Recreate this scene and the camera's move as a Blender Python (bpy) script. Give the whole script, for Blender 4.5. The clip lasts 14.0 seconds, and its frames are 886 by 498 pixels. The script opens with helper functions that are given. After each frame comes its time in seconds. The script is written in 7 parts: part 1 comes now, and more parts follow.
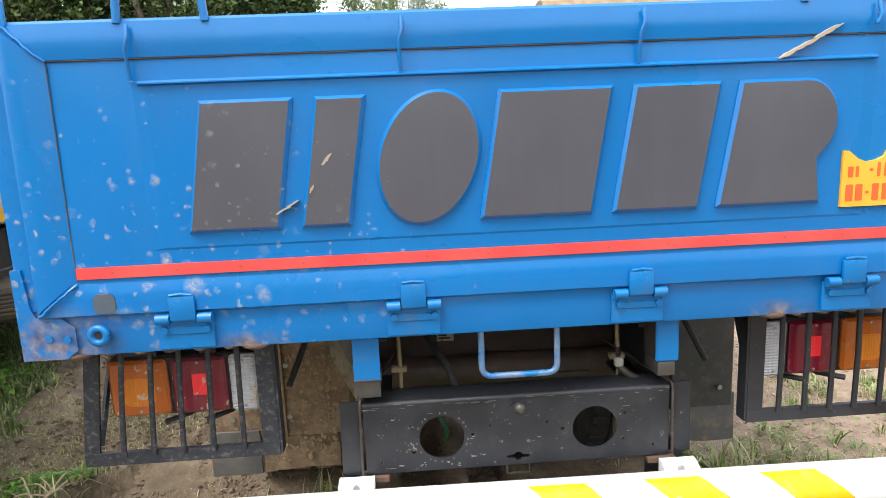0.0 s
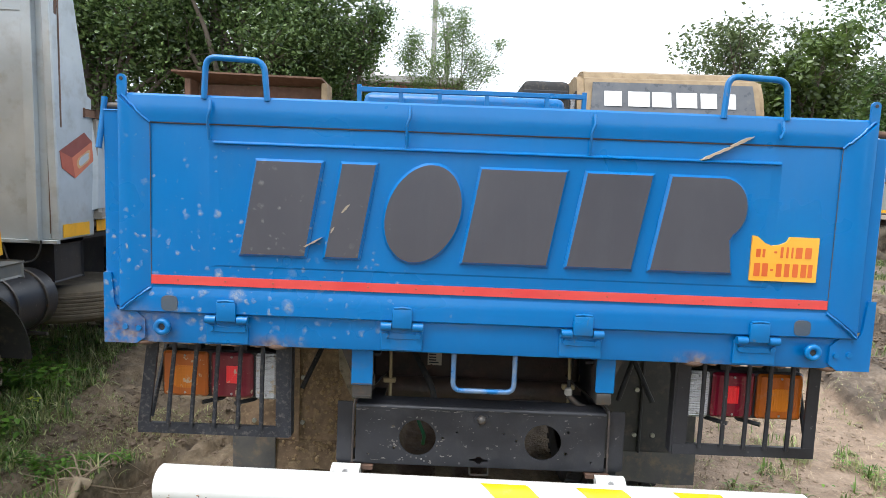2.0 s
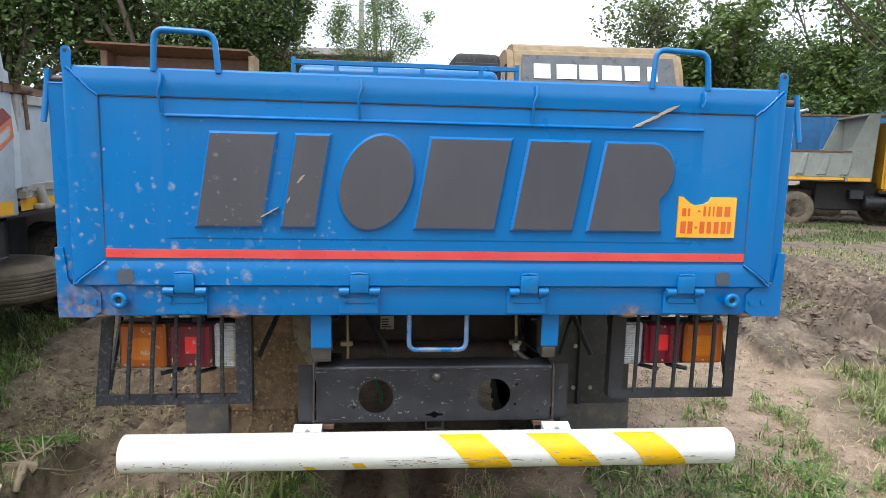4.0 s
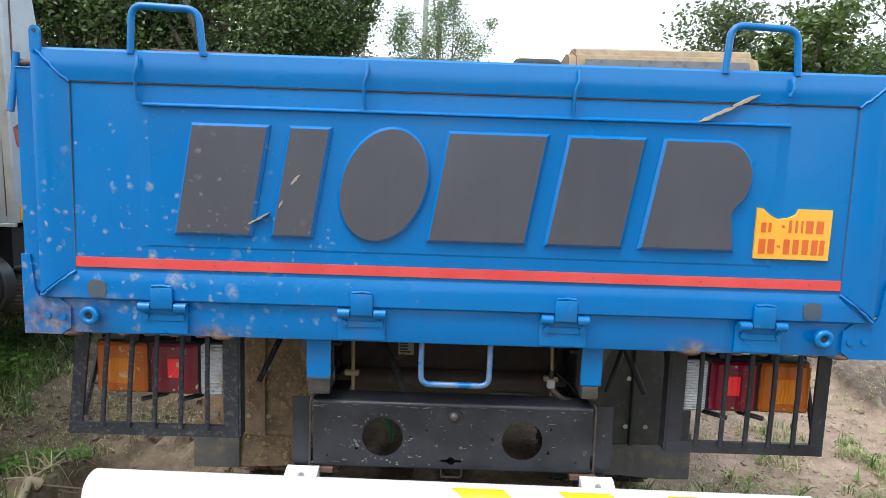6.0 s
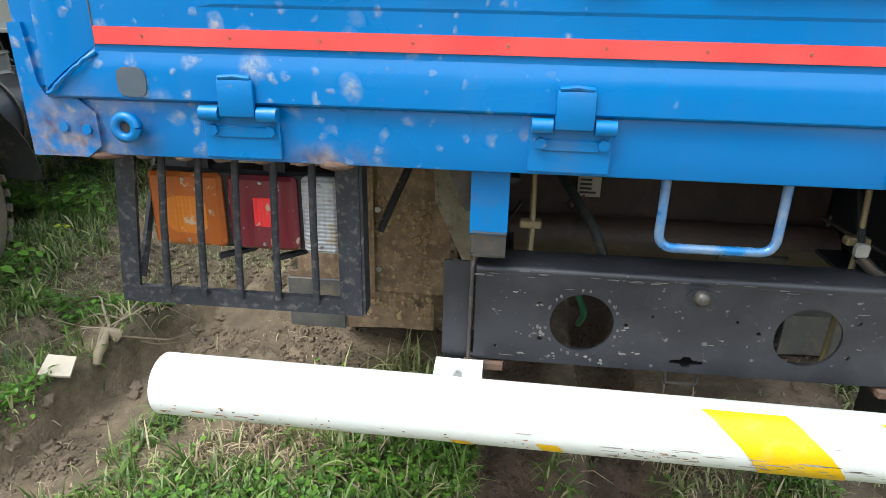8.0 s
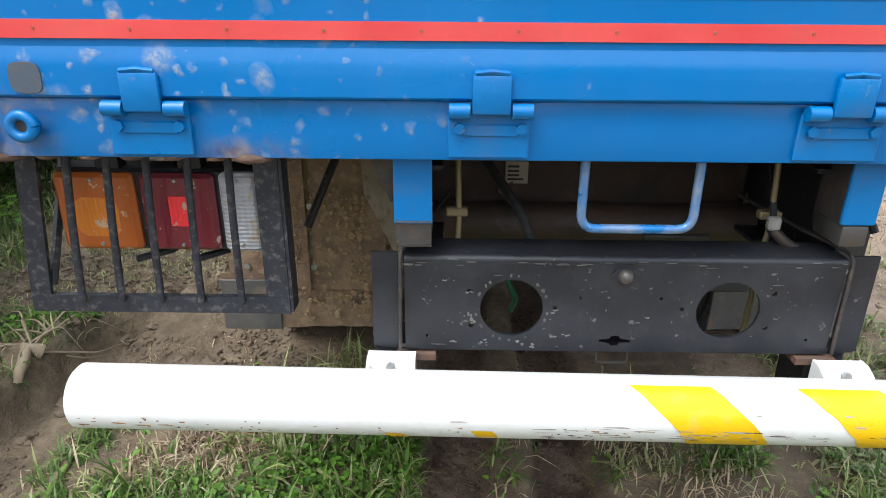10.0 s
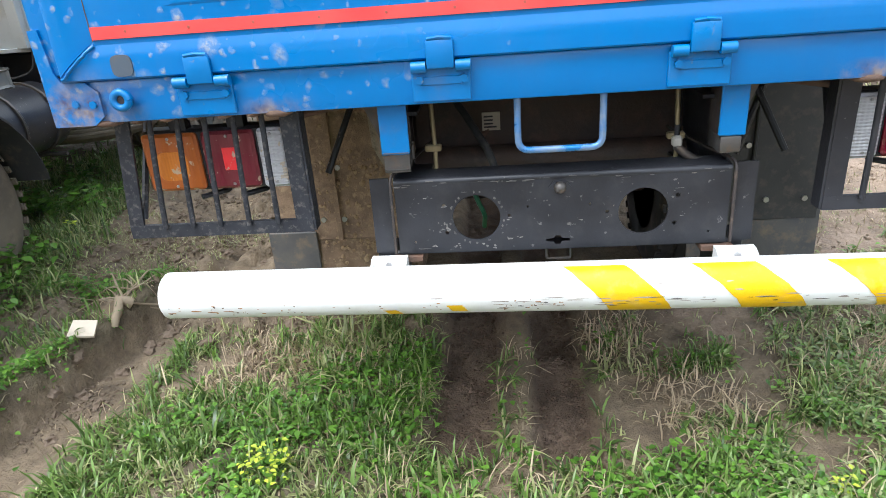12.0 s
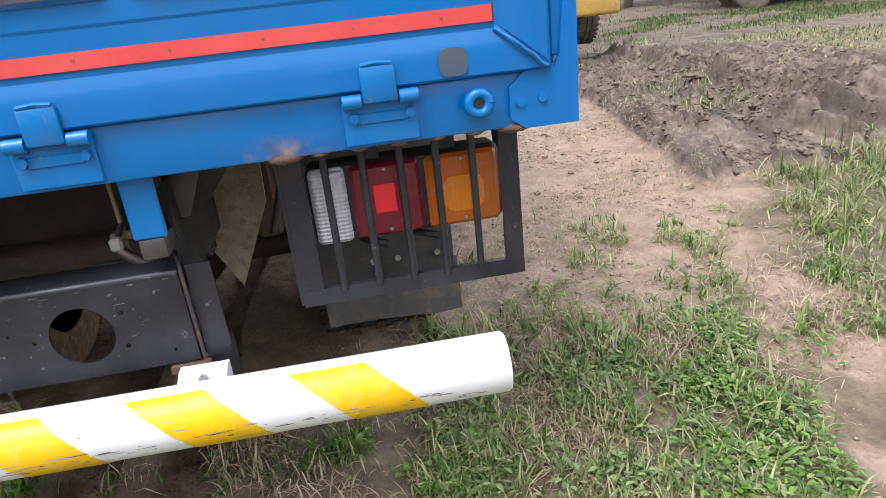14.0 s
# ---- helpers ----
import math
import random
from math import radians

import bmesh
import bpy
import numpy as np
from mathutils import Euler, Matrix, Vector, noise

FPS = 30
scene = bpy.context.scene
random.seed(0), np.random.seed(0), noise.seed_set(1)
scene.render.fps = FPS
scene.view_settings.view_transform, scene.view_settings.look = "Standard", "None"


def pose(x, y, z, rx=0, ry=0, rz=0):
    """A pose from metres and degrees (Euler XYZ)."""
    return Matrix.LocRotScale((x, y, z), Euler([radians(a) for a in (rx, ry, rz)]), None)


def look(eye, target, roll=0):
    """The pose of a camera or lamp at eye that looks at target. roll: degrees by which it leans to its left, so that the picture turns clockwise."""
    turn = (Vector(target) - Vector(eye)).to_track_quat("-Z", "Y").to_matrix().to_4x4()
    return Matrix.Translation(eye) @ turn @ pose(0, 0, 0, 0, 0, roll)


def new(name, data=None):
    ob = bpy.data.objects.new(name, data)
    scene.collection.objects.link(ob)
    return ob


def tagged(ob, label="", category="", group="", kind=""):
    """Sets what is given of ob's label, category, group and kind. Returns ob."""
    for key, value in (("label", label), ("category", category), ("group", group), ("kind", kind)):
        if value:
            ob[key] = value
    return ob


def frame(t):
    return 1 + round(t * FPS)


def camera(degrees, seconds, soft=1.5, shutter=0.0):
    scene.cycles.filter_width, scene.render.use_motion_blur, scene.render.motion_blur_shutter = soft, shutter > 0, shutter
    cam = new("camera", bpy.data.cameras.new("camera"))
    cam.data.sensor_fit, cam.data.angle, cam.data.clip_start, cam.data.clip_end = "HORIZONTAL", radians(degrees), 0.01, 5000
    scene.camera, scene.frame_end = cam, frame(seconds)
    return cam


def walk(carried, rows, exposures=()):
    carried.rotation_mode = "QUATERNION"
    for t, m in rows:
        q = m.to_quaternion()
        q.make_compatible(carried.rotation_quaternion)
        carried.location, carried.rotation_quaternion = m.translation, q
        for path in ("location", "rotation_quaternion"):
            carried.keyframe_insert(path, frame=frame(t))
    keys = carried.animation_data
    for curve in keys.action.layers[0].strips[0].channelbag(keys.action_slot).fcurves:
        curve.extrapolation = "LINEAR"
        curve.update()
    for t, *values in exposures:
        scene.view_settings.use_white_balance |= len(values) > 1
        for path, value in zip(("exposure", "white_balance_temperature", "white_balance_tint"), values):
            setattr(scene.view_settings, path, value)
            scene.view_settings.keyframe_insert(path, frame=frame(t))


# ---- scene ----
cam = camera(69.3, 14.0, soft=0.5)
PATH = [
    (0, (-0.246, -1.385, 1.547), (-0.138, 0.578, 1.184), -2.4),
    (0.5, (-0.107, -1.599, 1.585), (0.01, 0.381, 1.33), -0.6),
    (1, (0.023, -1.698, 1.589), (0.244, 0.283, 1.417), 2.0),
    (1.5, (0.025, -1.734, 1.596), (0.128, 0.25, 1.367), 1.6),
    (2, (-0.122, -1.793, 1.583), (-0.134, 0.196, 1.374), 2.2),
    (2.5, (-0.193, -1.859, 1.566), (-0.103, 0.112, 1.238), 1.8),
    (3, (-0.198, -1.887, 1.565), (-0.023, 0.08, 1.249), 1.6),
    (3.2, (-0.194, -1.888, 1.567), (0.008, 0.078, 1.258), 1.4),
    (5.3, (-0.168, -1.865, 1.559), (0.004, 0.111, 1.3), 0.6),
    (5.5, (-0.145, -1.808, 1.55), (-0.005, 0.165, 1.259), -0.1),
    (6, (-0.047, -1.583, 1.543), (-0.041, 0.401, 1.286), 1.9),
    (6.5, (-0.038, -1.436, 1.52), (-0.159, 0.528, 1.164), 1.2),
    (7, (-0.168, -1.213, 1.468), (-0.344, 0.719, 0.985), 1.0),
    (7.5, (-0.301, -1.013, 1.401), (-0.511, 0.876, 0.779), 2.9),
    (7.7, (-0.331, -0.96, 1.363), (-0.538, 0.885, 0.619), 1.8),
    (9.8, (-0.307, -0.92, 1.327), (-0.416, 0.926, 0.564), -0.1),
    (10, (-0.298, -0.937, 1.335), (-0.317, 0.914, 0.577), 0.4),
    (10.5, (-0.276, -0.975, 1.313), (-0.206, 0.781, 0.358), 0.8),
    (11, (-0.217, -1.054, 1.316), (-0.122, 0.734, 0.423), -1.3),
    (11.5, (-0.182, -1.233, 1.333), (-0.375, 0.59, 0.534), -4.6),
    (12, (-0.128, -1.33, 1.338), (-0.317, 0.499, 0.552), -4.5),
    (12.5, (0.023, -1.267, 1.321), (0.241, 0.555, 0.526), -4.0),
    (13, (0.221, -1.105, 1.316), (0.713, 0.625, 0.441), -2.0),
    (13.5, (0.423, -1.061, 1.309), (0.95, 0.674, 0.464), -5.9),
    (14, (0.709, -1.035, 1.322), (0.939, 0.803, 0.568), -6.4),
]
EXPOSURES = [(0.0, 0.80, 6400, 10), (0.5, 0.72, 6350, 10), (1.0, 0.52, 6250, 9), (3.0, 0.45, 6150, 9), (5.5, 0.36, 6050, 9), (6.5, 0.60, 5950, 6), (7.5, 0.82, 6000, 3), (10.0, 0.60, 6000, 9), (11.0, 0.62, 6000, 10), (12.0, 0.92, 5850, 8), (13.0, 0.70, 6050, 15), (14.0, 0.56, 6050, 16)]
walk(cam, [(t, look(eye, target, roll)) for t, eye, target, roll in PATH], EXPOSURES)

# ---- world and sun ----
SUN_EL = 62.0        # the veiled sun stands high, behind the camera's left shoulder
world = bpy.data.worlds.new("overcast_sky")
scene.world = world
world.use_nodes = True
wn, wl = world.node_tree.nodes, world.node_tree.links
wn.clear()
w_out = wn.new("ShaderNodeOutputWorld")
w_bg = wn.new("ShaderNodeBackground")
w_sky = wn.new("ShaderNodeTexSky")
w_sky.sky_type = "NISHITA"
w_sky.sun_disc = False
w_sky.sun_elevation = radians(SUN_EL)
w_sky.sun_rotation = radians(180 + 41)
w_sky.air_density, w_sky.dust_density, w_sky.ozone_density = 1.0, 4.0, 0.6
w_hsv = wn.new("ShaderNodeHueSaturation")
w_hsv.inputs["Saturation"].default_value = 0.22
w_bg.inputs["Strength"].default_value = 0.15
wl.new(w_sky.outputs[0], w_hsv.inputs["Color"])
w_mix = wn.new("ShaderNodeMix")
w_mix.data_type = "RGBA"
w_mix.inputs[0].default_value = 0.75
w_mix.inputs[7].default_value = (9.2, 9.5, 10.0, 1)     # the even white of a closed cloud cover
wl.new(w_hsv.outputs[0], w_mix.inputs[6])
wl.new(w_mix.outputs[2], w_bg.inputs[0])
wl.new(w_bg.outputs[0], w_out.inputs[0])

sun = new("sun", bpy.data.lights.new("sun", "SUN"))
sun.data.energy, sun.data.angle, sun.data.color = 2.2, radians(30), (1.0, 0.96, 0.9)
sun.matrix_world = look((-3.2, -3.6, 9), (0, 0, 0))


# ---- materials ----
def material(name):
    m = bpy.data.materials.new(name)
    m.use_nodes = True
    return m, m.node_tree.nodes, m.node_tree.links, m.node_tree.nodes["Principled BSDF"]


def ramp(n, l, source, stops):
    r = n.new("ShaderNodeValToRGB")
    while len(r.color_ramp.elements) < len(stops):
        r.color_ramp.elements.new(0.5)
    for e, (p, c) in zip(r.color_ramp.elements, stops):
        e.position, e.color = p, (*c, 1) if len(c) == 3 else c
    l.new(source, r.inputs[0])
    return r.outputs[0]


def grey(v):
    return (v, v, v)


def tex(n, l, kind, scale, detail=4.0, coord=None, rough=0.55):
    t = n.new("ShaderNodeTexNoise" if kind == "noise" else "ShaderNodeTexVoronoi")
    t.inputs["Scale"].default_value = scale
    if kind == "noise":
        t.inputs["Detail"].default_value = detail
        t.inputs["Roughness"].default_value = rough
    if coord is not None:
        l.new(coord, t.inputs["Vector"])
    return t


def mix(n, l, fac, a, b, mode="MIX"):
    x = n.new("ShaderNodeMix")
    x.data_type, x.blend_type = "RGBA", mode
    for socket, v in ((x.inputs[0], fac), (x.inputs[6], a), (x.inputs[7], b)):
        if isinstance(v, (int, float)):
            socket.default_value = v
        elif isinstance(v, tuple):
            socket.default_value = (*v, 1)
        else:
            l.new(v, socket)
    return x.outputs[2]


def maths(n, l, op, a, b=0.0):
    x = n.new("ShaderNodeMath")
    x.operation = op
    x.use_clamp = op == "MULTIPLY"
    for socket, v in zip(x.inputs, (a, b)):
        if isinstance(v, (int, float)):
            socket.default_value = v
        else:
            l.new(v, socket)
    return x.outputs[0]


def span(n, l, v, a, b, c=0.0, d=1.0):
    x = n.new("ShaderNodeMapRange")
    for i, q in enumerate((a, b, c, d)):
        x.inputs[1 + i].default_value = q
    l.new(v, x.inputs[0])
    return x.outputs[0]


def bump(n, l, p, height, strength, distance):
    b = n.new("ShaderNodeBump")
    b.inputs["Strength"].default_value, b.inputs["Distance"].default_value = strength, distance
    l.new(height, b.inputs["Height"])
    l.new(b.outputs[0], p.inputs["Normal"])


def worn(name, colour, second, rough=0.45, metal=0.0, dirt=(0.16, 0.12, 0.08), dirt_amount=0.4, scale=6.0, relief=0.15, chips=None, hard=0.72):
    """A painted or bare surface with tone changes, dirt in patches, fine grain and chips."""
    m, n, l, p = material(name)
    co = n.new("ShaderNodeTexCoord").outputs["Object"]
    big = tex(n, l, "noise", scale, 5, co).outputs[0]
    fine = tex(n, l, "noise", scale * 14, 4, co).outputs[0]
    c = mix(n, l, span(n, l, big, 0.35, 0.65), colour, second)
    d = maths(n, l, "MULTIPLY", span(n, l, tex(n, l, "noise", scale * 2.3, 8, co, 0.65).outputs[0], 0.52, hard), dirt_amount)
    c = mix(n, l, d, c, dirt)
    if chips:
        k = span(n, l, tex(n, l, "noise", scale * 5, 6, co, 0.6).outputs[0], 0.65, 0.70, 0.0, 0.6)
        c = mix(n, l, k, c, chips)
    l.new(c, p.inputs["Base Color"])
    l.new(span(n, l, big, 0.3, 0.7, rough - 0.08, rough + 0.15), p.inputs["Roughness"])
    p.inputs["Metallic"].default_value = metal
    bump(n, l, p, fine, relief, 0.004)
    return m


def spattered(name, colour, second, amount):
    """Body paint with dried mud spots that gather towards the low left corner of the tailgate."""
    m, n, l, p = material(name)
    co = n.new("ShaderNodeTexCoord").outputs["Object"]
    sep = n.new("ShaderNodeSeparateXYZ")
    l.new(co, sep.inputs[0])
    big = tex(n, l, "noise", 2.2, 4, co).outputs[0]
    grain = tex(n, l, "noise", 90, 4, co).outputs[0]
    c = mix(n, l, span(n, l, big, 0.35, 0.65), colour, second)
    # thin dust film in streaks
    stretch = n.new("ShaderNodeMapping")
    stretch.inputs["Scale"].default_value = (9, 9, 2.0)
    l.new(co, stretch.inputs[0])
    film = span(n, l, tex(n, l, "noise", 2.0, 7, stretch.outputs[0], 0.65).outputs[0], 0.5, 0.85, 0, 0.07)
    c = mix(n, l, film, c, (0.20, 0.24, 0.28))
    # mud spots: jittered cells of two sizes
    side = span(n, l, sep.outputs[0], 0.1, -0.75, 0.0, 1.25)
    low = span(n, l, sep.outputs[2], 1.75, 1.28, 0.15, 1.1)
    where = maths(n, l, "MULTIPLY", side, low)
    warp = n.new("ShaderNodeVectorMath")
    warp.operation = "ADD"
    wob = n.new("ShaderNodeVectorMath")
    wob.operation = "SCALE"
    wob.inputs[3].default_value = 0.03
    l.new(tex(n, l, "noise", 30, 3, co).outputs["Color"], wob.inputs[0])
    l.new(co, warp.inputs[0])
    l.new(wob.outputs[0], warp.inputs[1])
    total = None
    for scale, radius in ((13.0, 0.37), (24.0, 0.48), (45.0, 0.47)):
        v = tex(n, l, "voronoi", scale, coord=warp.outputs[0])
        pick = n.new("ShaderNodeSeparateColor")
        l.new(v.outputs["Color"], pick.inputs[0])
        size = maths(n, l, "MULTIPLY", span(n, l, pick.outputs[0], 0.35, 1.0), where)
        rad = maths(n, l, "MULTIPLY", size, radius)
        spot = span(n, l, maths(n, l, "SUBTRACT", rad, v.outputs["Distance"]), 0.0, 0.30)
        total = spot if total is None else maths(n, l, "MAXIMUM", total, spot)
    speck = maths(n, l, "MULTIPLY", span(n, l, grain, 0.42, 0.6, 0.35, 1.0), total)
    c = mix(n, l, maths(n, l, "MULTIPLY", speck, amount), c, (0.36, 0.36, 0.33))
    # rust and clay round the welds and in the low left corner
    ax = maths(n, l, "ABSOLUTE", sep.outputs[0])
    off = maths(n, l, "ABSOLUTE", maths(n, l, "ADD", maths(n, l, "MULTIPLY", ax, 1.0), -0.60))
    weld = maths(n, l, "MULTIPLY", span(n, l, off, 0.10, 0.02), span(n, l, sep.outputs[2], 1.135, 1.10))
    corner = maths(n, l, "MULTIPLY", span(n, l, sep.outputs[0], -0.86, -1.0), span(n, l, sep.outputs[2], 1.22, 1.13))
    clay = maths(n, l, "MULTIPLY", maths(n, l, "MAXIMUM", weld, corner), span(n, l, tex(n, l, "noise", 16, 6, co, 0.65).outputs[0], 0.42, 0.6))
    c = mix(n, l, maths(n, l, "MULTIPLY", clay, 0.85), c, ramp(n, l, tex(n, l, "noise", 25, 4, co).outputs[0], [(0.35, (0.10, 0.045, 0.03)), (0.6, (0.36, 0.26, 0.17))]))
    l.new(c, p.inputs["Base Color"])
    l.new(mix(n, l, total, span(n, l, big, 0.3, 0.7, 0.24, 0.36), grey(0.85)), p.inputs["Roughness"])
    p.inputs["Specular IOR Level"].default_value = 0.4
    p.inputs["Coat Weight"].default_value = 0.35
    p.inputs["Coat Roughness"].default_value = 0.16
    bump(n, l, p, mix(n, l, 0.75, tex(n, l, "noise", 3.0, 2, co).outputs[0], speck), 0.25, 0.006)
    return m


def lens(name, colour, ribs, relief=0.22):
    """Moulded lamp plastic: fine prisms in a grid, a dust film and mud flecks on the truck's muddy side."""
    m, n, l, p = material(name)
    co = n.new("ShaderNodeTexCoord").outputs["Object"]
    waves = []
    for d, s in ((ribs, 42), ("X" if ribs == "Z" else "Z", 30)):
        wv = n.new("ShaderNodeTexWave")
        wv.bands_direction = d
        wv.inputs["Scale"].default_value = s
        l.new(co, wv.inputs[0])
        waves.append(wv.outputs[0])
    side = n.new("ShaderNodeSeparateXYZ")
    l.new(co, side.inputs[0])
    muddy = span(n, l, side.outputs[0], 0.2, -0.6, 0.08, 1.0)
    film = span(n, l, tex(n, l, "noise", 9, 6, co, 0.65).outputs[0], 0.3, 0.7, 0.02, 0.17)
    muck = span(n, l, tex(n, l, "noise", 34, 5, co, 0.55).outputs[0], 0.60, 0.63, 0, 0.85)
    c = mix(n, l, maths(n, l, "MULTIPLY", film, muddy), colour, (0.22, 0.15, 0.10))
    c = mix(n, l, maths(n, l, "MULTIPLY", muck, muddy), c, (0.46, 0.37, 0.26))
    l.new(c, p.inputs["Base Color"])
    l.new(maths(n, l, "ADD", maths(n, l, "MULTIPLY", muddy, 0.25), 0.18), p.inputs["Roughness"])
    p.inputs["Coat Weight"].default_value = 0.25
    bump(n, l, p, mix(n, l, 0.35, *waves), relief, 0.003)
    return m


def leafy(name, dark, light, gloss=0.45):
    m, n, l, p = material(name)
    r = n.new("ShaderNodeNewGeometry").outputs["Random Per Island"]
    l.new(ramp(n, l, r, [(0.0, dark), (0.7, light), (1.0, tuple(min(1, 1.35 * q) for q in light))]), p.inputs["Base Color"])
    p.inputs["Roughness"].default_value = gloss
    t = n.new("ShaderNodeBsdfTranslucent")
    l.new(ramp(n, l, r, [(0.0, light), (1.0, tuple(min(1, 1.6 * q) for q in light))]), t.inputs[0])
    a = n.new("ShaderNodeMixShader")
    a.inputs[0].default_value = 0.25
    l.new(p.outputs[0], a.inputs[1])
    l.new(t.outputs[0], a.inputs[2])
    l.new(a.outputs[0], n["Material Output"].inputs[0])
    return m


BLUE = spattered("blue_body_paint", (0.001, 0.160, 0.46), (0.001, 0.140, 0.415), 0.8)
BLUE_PLAIN = worn("blue_fittings_paint", (0.002, 0.162, 0.45), (0.002, 0.142, 0.40), 0.32, dirt_amount=0.25, chips=(0.2, 0.18, 0.15))
BLUE_FADED = worn("faded_blue_paint", (0.02, 0.15, 0.36), (0.03, 0.12, 0.28), 0.5, dirt_amount=0.5)
LETTER = spattered("charcoal_paint", (0.074, 0.073, 0.088), (0.088, 0.086, 0.100), 0.5)
RED_TAPE = worn("red_reflective_tape", (0.66, 0.055, 0.055), (0.72, 0.09, 0.075), 0.4, dirt_amount=0.2, scale=4)
STICKER = worn("orange_sticker", (0.85, 0.40, 0.03), (0.88, 0.46, 0.05), 0.45, dirt_amount=0.1)
STICKER_RED = worn("sticker_red_print", (0.62, 0.10, 0.02), (0.7, 0.15, 0.03), 0.5, dirt_amount=0.1)
BLACK = worn("black_chassis_paint", (0.015, 0.016, 0.020), (0.026, 0.027, 0.033), 0.38, dirt=(0.10, 0.088, 0.08), dirt_amount=0.14, scale=9, chips=(0.2, 0.19, 0.18))
BLACK_MUDDY = worn("black_paint_with_mud", (0.013, 0.015, 0.022), (0.024, 0.026, 0.034), 0.45, dirt=(0.19, 0.17, 0.15), dirt_amount=0.45, scale=30, hard=0.66)
UNDER_SHADE = worn("black_underbody_shade", (0.010, 0.010, 0.010), (0.020, 0.018, 0.016), 0.7, dirt_amount=0.15)
RUBBER = worn("black_rubber", (0.022, 0.022, 0.023), (0.036, 0.035, 0.034), 0.75, dirt=(0.16, 0.12, 0.08), dirt_amount=0.5)
RUBBER_MUD = worn("muddy_rubber", (0.16, 0.105, 0.068), (0.30, 0.205, 0.135), 0.9, dirt=(0.44, 0.31, 0.19), dirt_amount=0.95, scale=16, relief=0.8)
MUD_SPLASH = worn("dried_mud_splash", (0.30, 0.20, 0.11), (0.42, 0.30, 0.18), 0.95, dirt=(0.16, 0.10, 0.06), dirt_amount=0.6, scale=40, relief=0.6)
PLATE_DARK = worn("dusty_black_plate", (0.030, 0.030, 0.034), (0.048, 0.046, 0.046), 0.5, dirt=(0.2, 0.15, 0.11), dirt_amount=0.3, scale=10)
FLAP_GREY = worn("grey_flap_rubber", (0.075, 0.075, 0.08), (0.13, 0.118, 0.108), 0.6, dirt=(0.30, 0.20, 0.12), dirt_amount=0.5, scale=9)
TYRE_DRY = worn("dusty_tyre_rubber", (0.10, 0.085, 0.065), (0.17, 0.14, 0.10), 0.9, dirt=(0.26, 0.2, 0.14), dirt_amount=0.7, scale=5, relief=0.4)
EDGE_DARK = worn("dark_worn_edge", (0.030, 0.026, 0.026), (0.060, 0.045, 0.038), 0.6, dirt_amount=0.4, scale=20)
STEEL = worn("bare_grey_steel", (0.115, 0.107, 0.10), (0.075, 0.07, 0.066), 0.45, 0.6, dirt=(0.2, 0.12, 0.07), dirt_amount=0.5, scale=14)
RUST = worn("rusty_steel", (0.16, 0.085, 0.055), (0.09, 0.06, 0.045), 0.8, dirt=(0.25, 0.15, 0.09), dirt_amount=0.7, scale=12, relief=0.4)
DARK_RUST = worn("dark_oily_rust", (0.040, 0.028, 0.022), (0.075, 0.045, 0.032), 0.6, dirt=(0.14, 0.085, 0.06), dirt_amount=0.5, scale=8, relief=0.3)
PIPE_TAN = worn("tan_brake_pipe", (0.30, 0.24, 0.13), (0.22, 0.17, 0.09), 0.45, 0.3, dirt_amount=0.4)
WHITE_PAINT = worn("white_gloss_paint", (0.82, 0.82, 0.80), (0.78, 0.77, 0.74), 0.32, dirt=(0.5, 0.45, 0.38), dirt_amount=0.25, scale=5)
YELLOW_PAINT = worn("yellow_gloss_paint", (0.82, 0.50, 0.0), (0.8, 0.45, 0.0), 0.35, dirt=(0.55, 0.42, 0.25), dirt_amount=0.3, scale=12)
CAB_YELLOW = worn("cab_yellow_paint", (0.78, 0.42, 0.01), (0.7, 0.36, 0.02), 0.35, dirt_amount=0.2)
BUMPER_YELLOW = worn("dirty_yellow_bumper", (0.55, 0.33, 0.06), (0.45, 0.27, 0.06), 0.5, dirt=(0.2, 0.15, 0.09), dirt_amount=0.7)
CREAM = worn("weathered_cream_paint", (0.31, 0.225, 0.125), (0.23, 0.165, 0.095), 0.6, dirt=(0.2, 0.13, 0.07), dirt_amount=0.8)
GREY_BED = worn("grey_bed_paint", (0.52, 0.565, 0.59), (0.42, 0.465, 0.49), 0.34, 0.3, dirt=(0.2, 0.16, 0.11), dirt_amount=0.35, scale=3)
GREY_SAGE = worn("dusty_grey_bed_paint", (0.25, 0.28, 0.26), (0.31, 0.33, 0.29), 0.6, dirt=(0.24, 0.19, 0.13), dirt_amount=0.6, scale=3)
BROWN_BED = worn("rust_brown_bed_paint", (0.17, 0.085, 0.05), (0.13, 0.07, 0.045), 0.7, dirt=(0.2, 0.14, 0.09), dirt_amount=0.6)
CHROME = worn("worn_grey_metal", (0.5, 0.5, 0.5), (0.35, 0.35, 0.35), 0.35, 0.8, dirt_amount=0.3)
PALE = worn("pale_plastic", (0.40, 0.38, 0.34), (0.28, 0.26, 0.23), 0.5, dirt_amount=0.4)
TAG = worn("paper_tag", (0.55, 0.48, 0.38), (0.5, 0.42, 0.32), 0.7, dirt_amount=0.4)
INK = worn("black_print", (0.03, 0.03, 0.03), (0.05, 0.04, 0.04), 0.6, dirt_amount=0.1)
GREEN_WIRE = worn("green_cable", (0.015, 0.13, 0.06), (0.015, 0.09, 0.04), 0.5, dirt_amount=0.3)
BLISTER = worn("primer_scrape", (0.44, 0.36, 0.26), (0.33, 0.28, 0.22), 0.7, dirt_amount=0.2)
